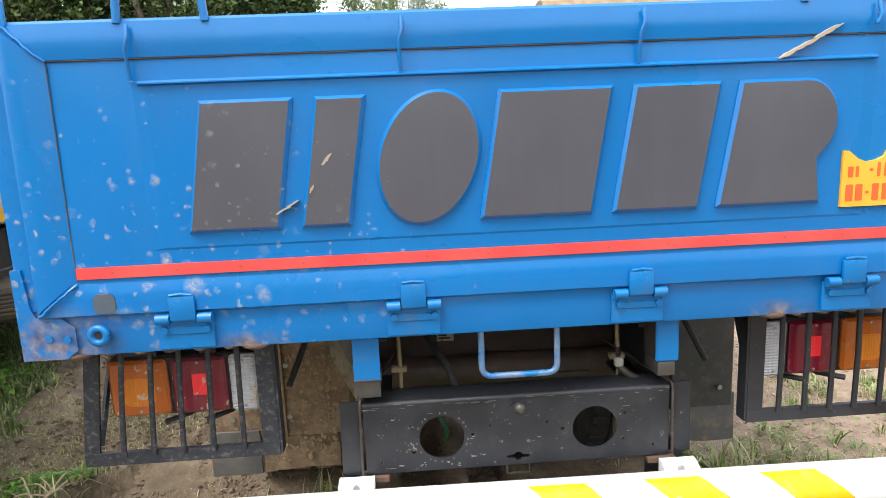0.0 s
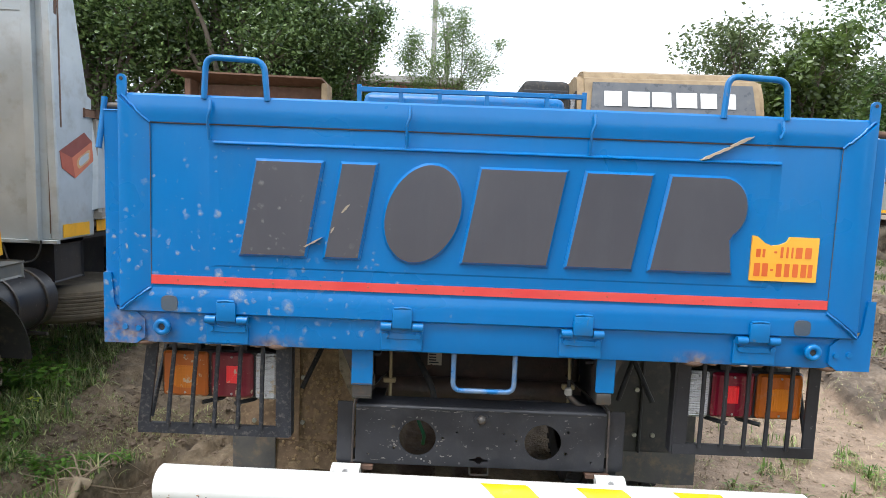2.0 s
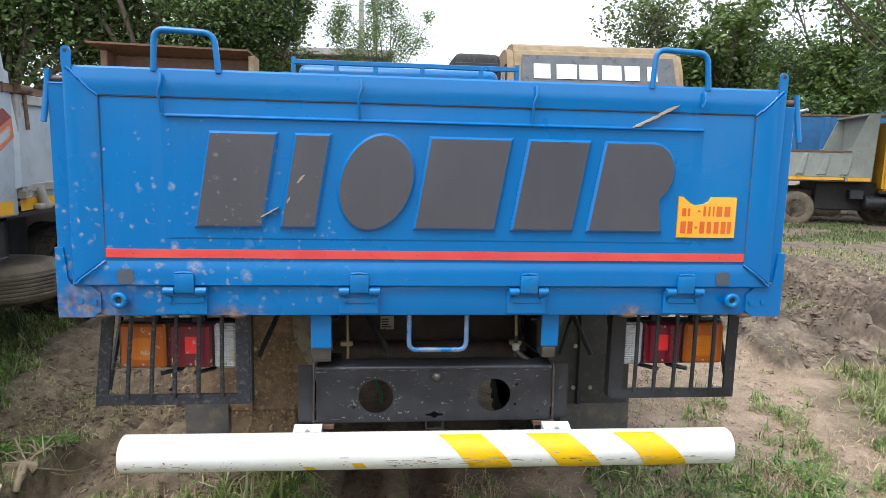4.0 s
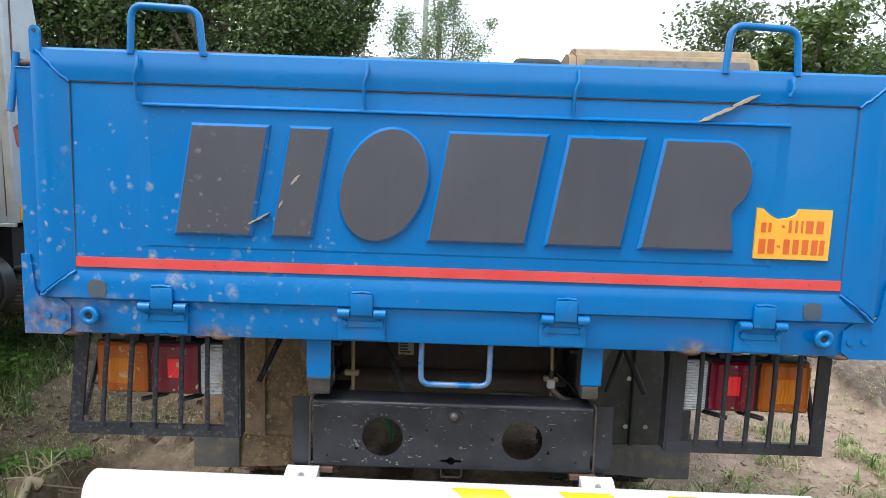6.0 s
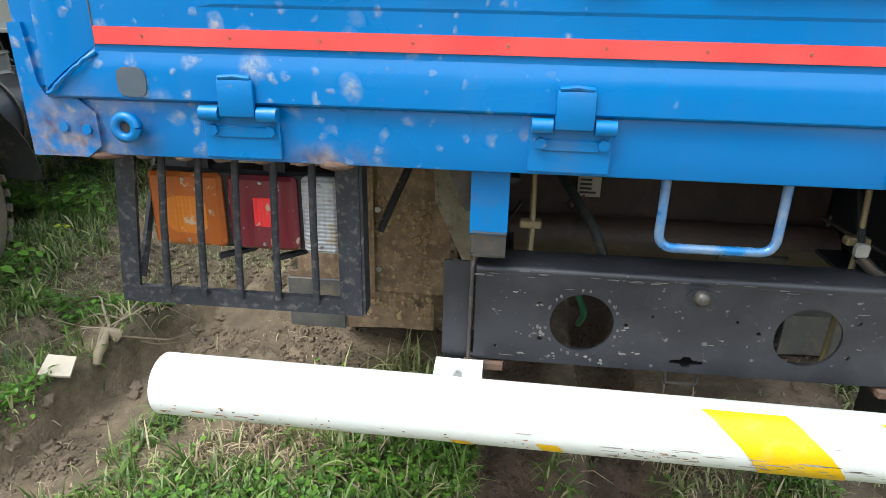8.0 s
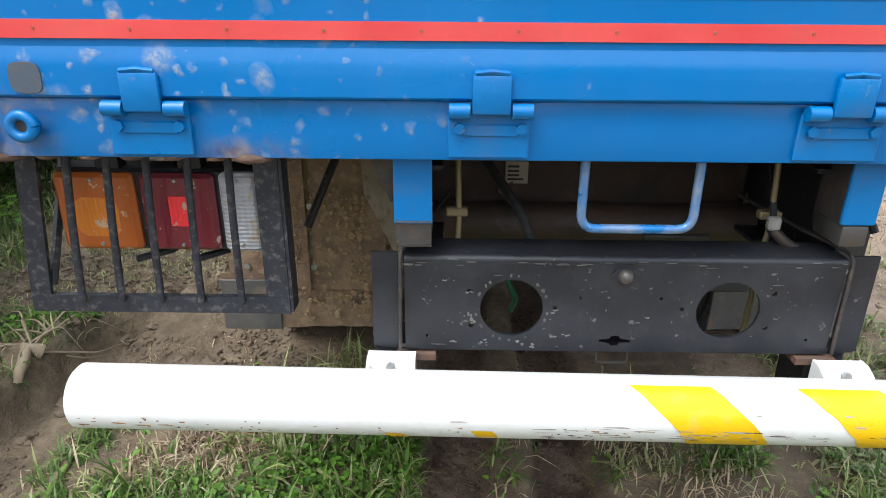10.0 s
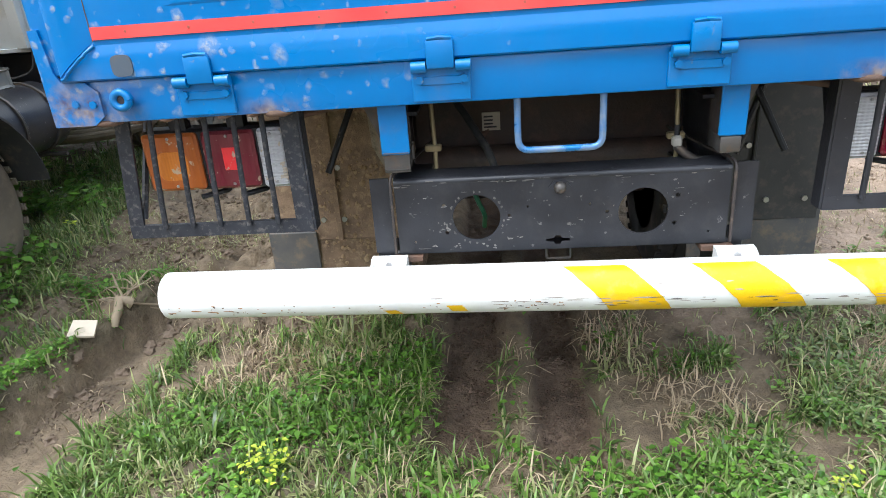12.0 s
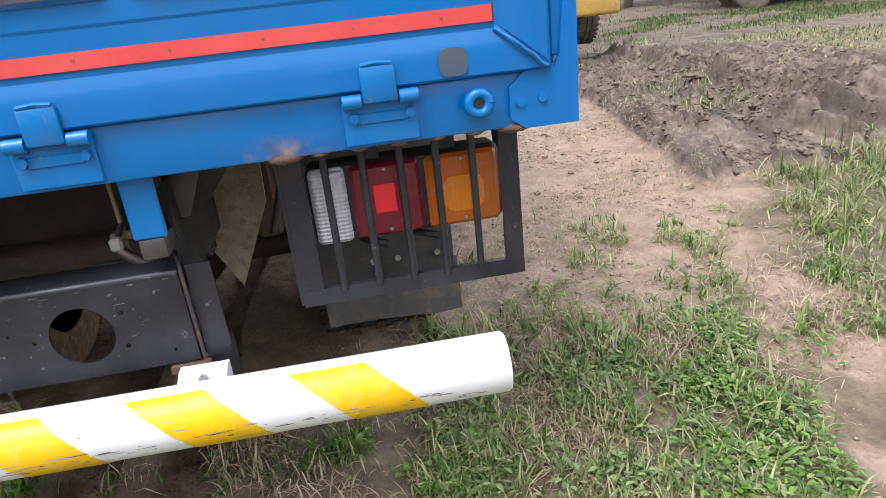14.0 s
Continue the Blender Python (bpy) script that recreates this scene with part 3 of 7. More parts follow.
def turf_density(x, y):
    """How thickly grass grows at a place on the plan, 0 to 1."""
    wob, u, sand, mud, rut, trench, bank = plan(x, y)
    n1 = fbm(x * 1.7 + 3, y * 1.7 + 8, 4)
    n2 = fbm(x * 5.3, y * 5.3 + 2, 3)

    def spot(px, py, r):
        return step(np.hypot(x - px, y - py) + 0.25 * r * (n2 - 0.5) * 4, r, 0.45 * r)
    edge = 0.85 + 0.5 * step(x, 0.8, 1.4) - 0.05 * step(x, -0.9, -1.3)
    front = step(y + 0.7 * wob - edge, 0.22, -0.18) * step(x + 0.35 * wob - 0.05 * y, -1.58, -1.40) * step(u, 1.78, 1.62)
    right = step(u, 1.95, 2.15) * step(y + 0.6 * wob, 2.45, 2.1) * step(y + 0.5 * wob, 0.3, 0.9)
    left = step(x + 0.22 * (y - 1.1) + 0.3 * wob, -2.10, -2.30) * step(y, 0.6, 1.2)
    nearleft = step(x, -1.75, -1.9) * step(y, 1.2, 0.8) * 0.75
    far = step(y, 8.5, 11.0) * 0.55
    holes = np.maximum.reduce([spot(0.42, 0.64, 0.16), spot(0.64, 0.42, 0.20), spot(0.74, 0.15, 0.17), 0.7 * spot(0.28, 0.42, 0.12), spot(1.02, 0.30, 0.13), 0.5 * spot(-1.02, 0.60, 0.16), 0.75 * spot(1.65, 1.15, 0.62), 0.5 * spot(1.40, 0.85, 0.36)])
    lush = 0.10 * spot(-0.62, 0.36, 0.35) + 0.12 * spot(-1.05, 0.22, 0.45) + 0.08 * step(x, 0.75, 1.1) + 0.07 * step(y, 0.25, -0.05) + 0.05 * step(x, -0.5, -0.8)
    d = np.maximum.reduce([front, right, left, far, nearleft])
    d = d * (0.10 + 0.90 * step(n1 * 0.40 + n2 * 0.60 + lush, 0.43, 0.55)) * (1 - 0.88 * holes)
    track = 0.32 * step(n2, 0.54, 0.64) * step(y, 3.4, 2.6) * step(n1, 0.42, 0.52)
    tufts = 0.55 * step(n2, 0.52, 0.60) * step(np.hypot((x - 3.5) * 0.8, y - 4.2), 0.9, 0.5)
    d = np.where(x - 0.42 * y > 1.8, 0.6 * d * (0.25 + 0.75 * step(n2, 0.44, 0.54)), d)
    d = d * (1 - rut) * (1 - 0.85 * trench) * (1 - 0.75 * sand) * (1 - 0.88 * mud)
    d = np.maximum(d, np.maximum(track * sand, tufts * mud))
    d = np.maximum(d, 0.9 * bank * step(n2, 0.38, 0.50))
    d = d * (1 - 0.88 * step(np.abs(x + 0.07), 0.14, 0.06) * step(y, 0.0, 0.15))
    under = step(np.abs(x), 1.0, 0.85) * step(y, 0.9, 1.3) * step(y, 6, 5)
    return d * (1 - under)


wob, u, sand, mud, rut, trench, bank = plan(GX, GY)
zone = np.zeros((ny, nx, 4), np.float32)
zone[..., 0], zone[..., 1], zone[..., 2], zone[..., 3] = sand, 0.75 * turf_density(GX, GY), np.maximum(mud, 0.9 * step(GY, 5.5, 7.0) * step(fbm(GX * 0.9 + 3, GY * 1.7, 5), 0.58, 0.48) * step(GX - 0.42 * GY, 0.2, 1.2)), 0.85 * rut
attr = ground.data.color_attributes.new("zone", "FLOAT_COLOR", "POINT")
attr.data.foreach_set("color", zone.ravel())


# ---- the blue truck ----
truck = thing("cargo_truck", "blue cargo truck seen from behind with mud-spattered closed tailgate", "truck")
INX, OUTX, Z0, Z1, IZ0, IZ1 = 0.957, 1.045, 1.184, 1.795, 1.262, 1.716


def make_tailgate():
    """A flat panel in a pressed frame whose inner edge slopes forward, mitred at the corners."""
    bm = B()
    # each ring: half width, low and high edge, y along the foot and along the head
    rings = [(INX - 0.17, 1.325, 1.662, 0.0, 0.0), (INX, 1.254, IZ1, 0.0, 0.004), (INX + 0.001, 1.2539, 1.7185, -0.0001, 0.000), (INX + 0.030, 1.238, 1.736, -0.0065, -0.0035), (INX + 0.050, 1.227, 1.750, -0.0110, -0.0065),
             (OUTX - 0.030, 1.211, 1.768, -0.0135, -0.0055), (OUTX - 0.005, Z0 + 0.004, 1.789, -0.013, 0.0005), (OUTX, Z0, Z1, -0.008, 0.006), (OUTX, Z0, Z1, 0.030, 0.030)]
    loops = []
    for w, a, c, y, yt in rings:
        loops.append([bm.verts.new(p) for p in ((-w, y, a), (w, y, a), (w, yt, c), (-w, yt, c))])
    for p, q in zip(loops, loops[1:]):
        for i in range(4):
            j = (i + 1) % 4
            bm.faces.new((p[i], p[j], q[j], q[i]))
    bm.faces.new(loops[0])
    bm.faces.new(loops[-1][::-1])
    return part("tailgate", bm, BLUE, truck, "blue pressed-steel tailgate with mud spots", 25)


tailgate = make_tailgate()

# the shallow raised field behind the blocks, fading out at its ends
bm = B()
outer = [bm.verts.new(p) for p in ((-0.80, 0.0006, 1.318), (0.80, 0.0006, 1.318), (0.80, 0.0006, 1.672), (-0.80, 0.0006, 1.672))]
inner = [bm.verts.new(p) for p in ((-0.765, -0.0020, 1.3245), (0.765, -0.0020, 1.3245), (0.765, -0.0020, 1.6655), (-0.765, -0.0020, 1.6655))]
bm.faces.new(inner)
bm.faces.new(outer[::-1])
for i in range(4):
    bm.faces.new((outer[i], outer[(i + 1) % 4], inner[(i + 1) % 4], inner[i]))
part("raised_field", bm, BLUE, tailgate)
bm = B()
along_x(bm, [(0.001, 1.6725), (-0.0105, 1.6670), (-0.0105, 1.6645), (-0.004, 1.6620)], -0.778, 0.790)
part("panel_rib", bm, BLUE, tailgate, "", 20)

# flat side strips of the frame, standing just proud of the panel
for sx in (-1, 1):
    bm = B()
    rails = [[bm.verts.new((sx * x, y, z)) for z in (za, zb)] for x, y, za, zb in (
        (INX + 0.001, 0.004, 1.262, 1.712), (INX + 0.001, -0.0004, 1.262, 1.712), (INX + 0.046, -0.0150, 1.226, 1.752), (OUTX - 0.012, -0.0165, Z0 + 0.018, Z1 - 0.016), (OUTX - 0.006, -0.0150, Z0 + 0.012, Z1 - 0.010), (OUTX - 0.006, 0.004, Z0 + 0.012, Z1 - 0.010))]
    for a, c in zip(rails, rails[1:] + rails[:1]):
        bm.faces.new((a[0], a[1], c[1], c[0]))
    for k in (0, 1):
        bm.faces.new([r[k] for r in rails])
    part("side_strip", bm, BLUE, tailgate, "", 20)

# dark welded seams round the panel
for a, c in (((-INX, IZ1), (INX, IZ1)), ((-INX, IZ0), (-INX, IZ1)), ((INX, IZ0), (INX, IZ1))):
    bm = B()
    n = 40
    rod(bm, [(a[0] + (c[0] - a[0]) * i / n, (0.0015 if a[1] == c[1] else -0.0004) + random.uniform(-0.0004, 0.0004), a[1] + (c[1] - a[1]) * i / n + random.uniform(-0.0006, 0.0006)) for i in range(n + 1)], 0.0016 if a[1] == c[1] else 0.0011, 6)
    part("seam", bm, DARK_RUST if a[1] == c[1] else SEAM_BROWN, tailgate, "rusty open seam")
for sx in (-1, 1):
    for a, c in (((INX, 1.254), (OUTX - 0.01, Z0 + 0.006)), ((INX, IZ1), (OUTX - 0.01, Z1 - 0.006))):
        bm = B()
        pts = []
        for i in range(15):
            t = i / 14
            x, z = a[0] + (c[0] - a[0]) * t, a[1] + (c[1] - a[1]) * t
            y = -0.015 * min(1.0, t / 0.30) if c[1] < 1.5 else 0.002 - 0.0095 * min(1.0, t / 0.33) + 0.008 * max(0.0, t - 0.33) / 0.67
            pts.append((sx * x + random.uniform(-0.0016, 0.0016), y - 0.0035, z + random.uniform(-0.0016, 0.0016)))
        rod(bm, pts, 0.0036, 6)
        part("weld_bead", bm, BLUE, tailgate, "lumpy painted weld bead", 60)

# six large dark raised blocks, slanted, plain
SLANT = 0.17
Z_LOW, Z_HIGH = 1.361, 1.621


def slanted(x0, x1):
    """A leaning block between two places on the base line."""
    s = SLANT * (Z_HIGH - Z_LOW)
    return [(x0, Z_LOW), (x1, Z_LOW), (x1 + s, Z_HIGH), (x0 + s, Z_HIGH)]


def leaning_oval(cx, w, h):
    pts = []
    for i in range(40):
        q = 2 * math.pi * i / 40
        z = math.sin(q) * h
        pts.append((cx + math.cos(q) * w + SLANT * z, (Z_LOW + Z_HIGH) / 2 + z))
    return pts


def rounded_block(x0, x1):
    s = SLANT * (Z_HIGH - Z_LOW)
    pts = [(x0, Z_LOW), (x1 - 0.02, Z_LOW), (x1 - 0.03, Z_LOW + 0.09)]
    for i in range(13):
        q = radians(-60 + 150 * i / 12)
        pts.append((x1 - 0.055 + math.cos(q) * 0.068, Z_HIGH - 0.082 + math.sin(q) * 0.082))
    return pts + [(x0 + s, Z_HIGH)]


for shape in (slanted(-0.700, -0.521), slanted(-0.463, -0.371), leaning_oval(-0.192, 0.104, 0.136), slanted(-0.078, 0.156), slanted(0.214, 0.393), rounded_block(0.447, 0.690)):
    bm = B()
    prism(bm, shape, -0.0145, 0.001)
    part("raised_block", bm, LETTER, tailgate, "raised charcoal-painted block on the tailgate", 30)
    bm = B()
    prism(bm, inset(shape, -0.0070), -0.0130, 0.0015, 0.0070)
    part("block_edge", bm, BLUE, tailgate, "blue pressed step round the block", 20)

bm = B()
box(bm, -INX + 0.002, INX - 0.002, -0.004, 0.001, 1.265, 1.290)
tape = part("reflective_strip", bm, RED_TAPE, tailgate, "red reflective tape strip")
for i in range(14):
    bm = B()
    lathe(bm, [(-0.0052, 0.0), (-0.0052, 0.0025), (-0.003, 0.003)], (-0.88 + i * 0.135, 0, 1.278), "y", 8)
    part("rivet", bm, SIGN_RED, tape)

# the torn orange sticker, with bars for its writing
bm = B()
prism(bm, [(0.727, 1.341), (0.913, 1.341), (0.913, 1.466), (0.832, 1.466), (0.825, 1.452), (0.808, 1.444), (0.782, 1.440), (0.762, 1.448), (0.740, 1.466), (0.727, 1.467)], -0.0082, 0.001)
sticker = part("sticker", bm, STICKER, tailgate, "torn orange sticker with two rows of red bars")
for row, z0, z1, spans in (("upper", 1.407, 1.438, ((0.740, 0.012), (0.758, 0.007), (0.790, 0.008), (0.808, 0.007), (0.824, 0.006), (0.838, 0.005), (0.850, 0.018), (0.876, 0.018))),
                           ("lower", 1.354, 1.391, ((0.737, 0.017), (0.760, 0.016), (0.783, 0.008), (0.799, 0.015), (0.822, 0.014), (0.845, 0.015), (0.868, 0.015), (0.888, 0.012)))):
    for x0, w in spans:
        top = z0 + 0.024 if row == "upper" and x0 < 0.80 else z1
        low = (z0 + z1) / 2 - 0.003 if w == 0.008 else z0
        bm = B()
        prism(bm, rounded(x0, x0 + w, low, low + 0.006 if w == 0.008 else top, 0.002), -0.0092, -0.007)
        part("print_bar", bm, STICKER_RED, sticker)

# scraped places where paint came off: ragged slivers along a short stroke
def ragged(ax, az, bx, bz, width, y0, y1):
    n = 9
    ux, uz = bx - ax, bz - az
    k = math.hypot(ux, uz)
    px, pz = -uz / k, ux / k
    top, low = [], []
    for i in range(n + 1):
        t = i / n
        w = width * math.sin(math.pi * min(1, 0.08 + 0.9 * t)) ** 0.7 * random.uniform(0.45, 1.0)
        j = random.uniform(-0.15, 0.15) * width
        top.append((ax + ux * t + px * (w + j), az + uz * t + pz * (w + j)))
        low.append((ax + ux * t - px * (w * 0.7 - j), az + uz * t - pz * (w * 0.7 - j)))
    bm = B()
    prism(bm, top + low[::-1], y0, y1)
    part("paint_scrape", bm, BLISTER, tailgate, "bare tan scrape in the paint")


for ax, az, bx, bz, w, y0 in ((0.565, 1.668, 0.652, 1.708, 0.0065, -0.0125), (0.648, 1.708, 0.708, 1.738, 0.0060, -0.0085), (-0.522, 1.386, -0.472, 1.414, 0.0042, -0.0165), (-0.418, 1.486, -0.396, 1.510, 0.0055, -0.0160), (-0.447, 1.428, -0.438, 1.446, 0.0035, -0.0160)):
    ragged(ax, az, bx, bz, w, y0, 0.004)
for x, z in ((-0.90, 1.212), (0.885, 1.212)):
    bm = B()
    prism(bm, [(x + 0.023 * math.copysign(abs(math.cos(q)) ** 0.6, math.cos(q)), z + 0.022 * math.copysign(abs(math.sin(q)) ** 0.6, math.sin(q))) for q in [2 * math.pi * i / 20 for i in range(20)]], -0.0160, -0.012)
    part("primer_patch", bm, PRIMER, tailgate, "dull grey patch of bare primer")

# grab handles on the top edge
for x0, x1 in ((-0.807, -0.632), (0.622, 0.797)):
    bm = B()
    rod(bm, bend([(x0, 0.0, 1.785), (x0 + 0.006, 0.0, 1.898), (x1 - 0.010, 0.0, 1.892), (x1, 0.0, 1.785)], 0.030), 0.0085, 10)
    part("grab_handle", bm, BLUE_PLAIN, tailgate, "bent blue bar handle", 60)

# tarpaulin hooks hanging from the frame
for x, low in ((-0.788, 1.672), (-0.241, 1.672), (0.264, 1.672), (0.776, 1.742)):
    bm = B()
    rod(bm, bend([(x + 0.004, -0.012, 1.780), (x + 0.005, -0.021, 1.752), (x - 0.003, -0.019, 1.730), (x - 0.002, -0.006 if low < 1.7 else -0.018, low)], 0.006, 3), 0.0042, 8)
    part("hook", bm, BLUE_PLAIN, tailgate, "thin painted tarpaulin hook", 60)

# lock lugs and side latches
for sx in (-1, 1):
    bm = B()
    outline = [(sx * 1.022, 1.785), (sx * 1.046, 1.785)] + [(sx * 1.034 + 0.0125 * math.cos(radians(a)), 1.832 + 0.0125 * math.sin(radians(a))) for a in range(0, 181, 30)][::sx]
    prism(bm, outline, -0.004, 0.004)
    lug = part("lock_lug", bm, BLUE_PLAIN, tailgate, "upright steel lug with a hole")
    # the dark of the hole, put on as a solid black disc
    bm = B()
    lathe(bm, [(-0.0055, 0.005), (0.0055, 0.005)], (sx * 1.034, 0, 1.832), "y", 10)
    part("lug_hole_shade", bm, INK, lug)
    bm = B()
    rod(bm, [(sx * 1.03, 0.02, 1.758), (sx * 1.096, 0.02, 1.758)], 0.010, 10)
    pin = part("latch_pin", bm, STEEL if sx < 0 else RUST, truck, "bare steel latch pin", 60)
    bm = B()
    rod(bm, bend([(sx * 1.088, 0.012, 1.782), (sx * 1.092, 0.010, 1.735), (sx * 1.100, -0.002, 1.640)], 0.02, 3), 0.0085, 8)
    part("latch_handle", bm, BLUE_PLAIN, pin, "flat blue latch lever", 60)

# strap hinges
HINGES = (-0.738, -0.240, 0.270, 0.765)
for x in HINGES:
    bm = B()
    box(bm, x - 0.028, x + 0.028, -0.023, -0.013, 1.166, 1.222, 0.004, 2)
    strap = part("hinge_strap", bm, BLUE_PLAIN, tailgate, "", 30)
    bm = B()
    rod(bm, [(x - 0.024, -0.019, 1.223), (x, -0.019, 1.2255), (x + 0.024, -0.019, 1.223)], 0.0045, 6)
    part("weld_bead", bm, BLUE_PLAIN, strap, "", 60)

# the beam under the tailgate, with end plates
bm = B()
box(bm, -1.085, 1.085, 0.004, 0.075, 1.093, 1.183, 0.004, 2)
beam = part("rear_crossbeam", bm, BLUE, truck, "blue box-section crossbeam with mud and rust", 30)
for x in HINGES:
    bm = B()
    box(bm, x - 0.062, x + 0.058, -0.004, 0.006, 1.099, 1.168, 0.002)
    plate = part("hinge_plate", bm, BLUE_PLAIN, beam, "", 30)
    bm = B()
    box(bm, x - 0.042, x + 0.042, -0.0075, -0.002, 1.132, 1.150, 0.002)
    part("packing_strip", bm, BLUE_PLAIN, plate)
    for d in (-1, 1):
        bm = B()
        rod(bm, [(x + d * 0.030, -0.013, 1.170), (x + d * 0.060, -0.013, 1.170)], 0.0115, 14)
        part("hinge_knuckle", bm, BLUE_PLAIN, plate, "", 40)
        bm = B()
        rod(bm, [(x + d * 0.045, 0.0, 1.144), (x + d * 0.045, -0.013, 1.144)], 0.0085, 6)
        part("bolt", bm, BLUE_PLAIN, plate)
for sx in (-1, 1):
    bm = B()
    rod(bm, [(sx * 0.921, 0.01, 1.143), (sx * 0.921, -0.012, 1.143)], 0.017, 16)
    eye = part("tow_eye", bm, BLUE_PLAIN, beam, "thick welded ring with a dark bore", 40)
    bm = B()
    pts = [(sx * 0.921 + 0.0165 * math.cos(2 * math.pi * i / 20), -0.015, 1.143 + 0.0165 * math.sin(2 * math.pi * i / 20)) for i in range(21)]
    rod(bm, pts, 0.0082, 8)
    part("ring", bm, BLUE_PLAIN, eye, "", 80)
    # a black plug gives the ring's bore its darkness
    bm = B()
    lathe(bm, [(-0.0145, 0.009), (0.0, 0.009)], (sx * 0.921, 0, 1.143), "y", 14)
    part("bore", bm, INK, eye)
    # corner pillar of the body, with its L-shaped end plate
    bm = B()
    box(bm, sx * 1.049, sx * 1.084, 0.004, 0.055, 1.20, 1.745, 0.003)
    part("corner_pillar", bm, BLUE, truck, "", 30)
    bm = B()
    prism(bm, [(sx * 1.092, 1.090), (sx * 1.092, 1.292), (sx * 1.070, 1.292), (sx * 1.062, 1.205), (sx * 1.052, 1.185), (sx * 1.0, 1.182), (sx * 0.975, 1.160), (sx * 0.975, 1.108), (sx * 1.0, 1.090)], -0.003, 0.004)
    part("end_plate", bm, BLUE, beam, "", 30)
    for x, z in ((0.992, 1.135), (1.03, 1.138)):
        bm = B()
        rod(bm, [(sx * x, 0.0, z), (sx * x, -0.008, z)], 0.008, 10)
        part("bolt", bm, BLUE_PLAIN, beam)
    # sides of the load bed
    bm = B()
    box(bm, sx * 1.035, sx * 1.075, 0.056, 3.2, 1.15, 1.775, 0.005)
    side = part("bed_side", bm, BLUE_FADED, truck, "", 30)
    for i in range(6):
        bm = B()
        y = 0.35 + i * 0.52
        box(bm, sx * 1.076, sx * 1.10, y, y + 0.06, 1.15, 1.77, 0.004)
        part("side_post", bm, BLUE_FADED, side)
bm = B()
box(bm, -1.03, 1.03, 0.078, 3.2, 1.11, 1.15)
part("bed_floor", bm, DARK_RUST, truck, "dark steel load floor")
for i in range(6):
    bm = B()
    y = 0.55 + i * 0.5
    box(bm, -1.02, 1.02, y, y + 0.06, 1.04, 1.108)
    part("floor_bearer", bm, DARK_RUST, truck)
bm = B()
box(bm, -1.03, 1.03, 3.205, 3.245, 1.15, 2.06, 0.004)
head = part("headboard", bm, BLUE_FADED, truck, "blue headboard with an open rail on top")
for z in (2.265, 2.09):
    bm = B()
    box(bm, -0.85, 0.90, 3.205, 3.24, z - 0.018, z + 0.018, 0.004)
    part("rail", bm, BLUE_PLAIN, head)
for x in (-0.84, -0.52, -0.22, 0.14, 0.60, 0.885):
    bm = B()
    box(bm, x - 0.017, x + 0.017, 3.207, 3.238, 2.06, 2.262 if -0.8 < x < 0.85 else 2.30, 0.003)
    part("rail_post", bm, BLUE_PLAIN, head)
bm = B()
box(bm, -0.82, 0.76, 3.30, 4.95, 0.75, 2.262, 0.06, 3)
cab = part("cab", bm, BLUE_PLAIN, truck, "blue cab behind the headboard", 40)

# chassis: two rails with blue end posts, tail plate and lift loop
for sx in (-1, 1):
    bm = B()
    x0, x1 = (0.329, 0.384)
    box(bm, sx * x0, sx * x1, 0.034, 0.045, 0.984, 1.092, 0.003)
    part("end_post", bm, BLUE_PLAIN, truck, "blue post with bare lower end", 30)
    bm = B()
    box(bm, sx * (x0 + 0.006), sx * (x0 + 0.014), 0.0455, 0.13, 0.960, 1.090, 0.002)
    box(bm, sx * (x0 + 0.015), sx * (x1 - 0.004), 0.0455, 0.10, 1.060, 1.090, 0.002)
    part("post_web", bm, EDGE_DARK, truck, "dark bare steel web behind the post", 30)
    bm = B()
    box(bm, sx * (x0 + 0.004), sx * (x1 - 0.006), 0.036, 0.12, 0.946, 0.984, 0.006, 2)
    part("post_foot", bm, STEEL, truck, "grey unpainted steel foot", 30)
    bm = B()
    box(bm, sx * 0.372, sx * 0.380, 0.10, 4.6, 0.86, 1.06)
    box(bm, sx * 0.310, sx * 0.372, 0.10, 4.6, 1.052, 1.06)
    box(bm, sx * 0.310, sx * 0.372, 0.10, 4.6, 0.86, 0.868)
    part("chassis_rail", bm, BLACK, truck, "", 30)
    bm = B()
    rod(bm, bend([(sx * 0.30, 0.34, 0.94), (sx * 0.345, 0.16, 0.930), (sx * 0.376, 0.075, 0.925), (sx * 0.381, 0.058, 0.916), (sx * 0.383, 0.056, 0.735)], 0.012, 3), 0.0036, 8)
    part("edge_strip", bm, EDGE_DARK, truck, "bent steel edge strip", 60)
    bm = B()
    prism(bm, [(sx * 0.386, 0.728), (sx * 0.432, 0.735), (sx * 0.430, 0.918), (sx * 0.386, 0.918)], 0.066, 0.072)
    part("side_flange", bm, BLACK, truck, "black flange beside the tail plate")
    bm = B()
    prism(bm, [(sx * 0.40, 1.085), (sx * 0.50, 1.085), (sx * 0.40, 0.96)], 0.30, 0.31)
    part("gusset", bm, STEEL, truck, "grey steel gusset")
    bm = B()
    box(bm, sx * 0.32, sx * 0.39, 0.05, 0.13, 0.715, 0.727)
    part("bracket_tab", bm, RUST, truck, "rusty bracket tab")


def circle_xz(cx, cz, r, n=28):
    return [(cx + r * math.cos(2 * math.pi * i / n), cz + r * math.sin(2 * math.pi * i / n)) for i in range(n)]


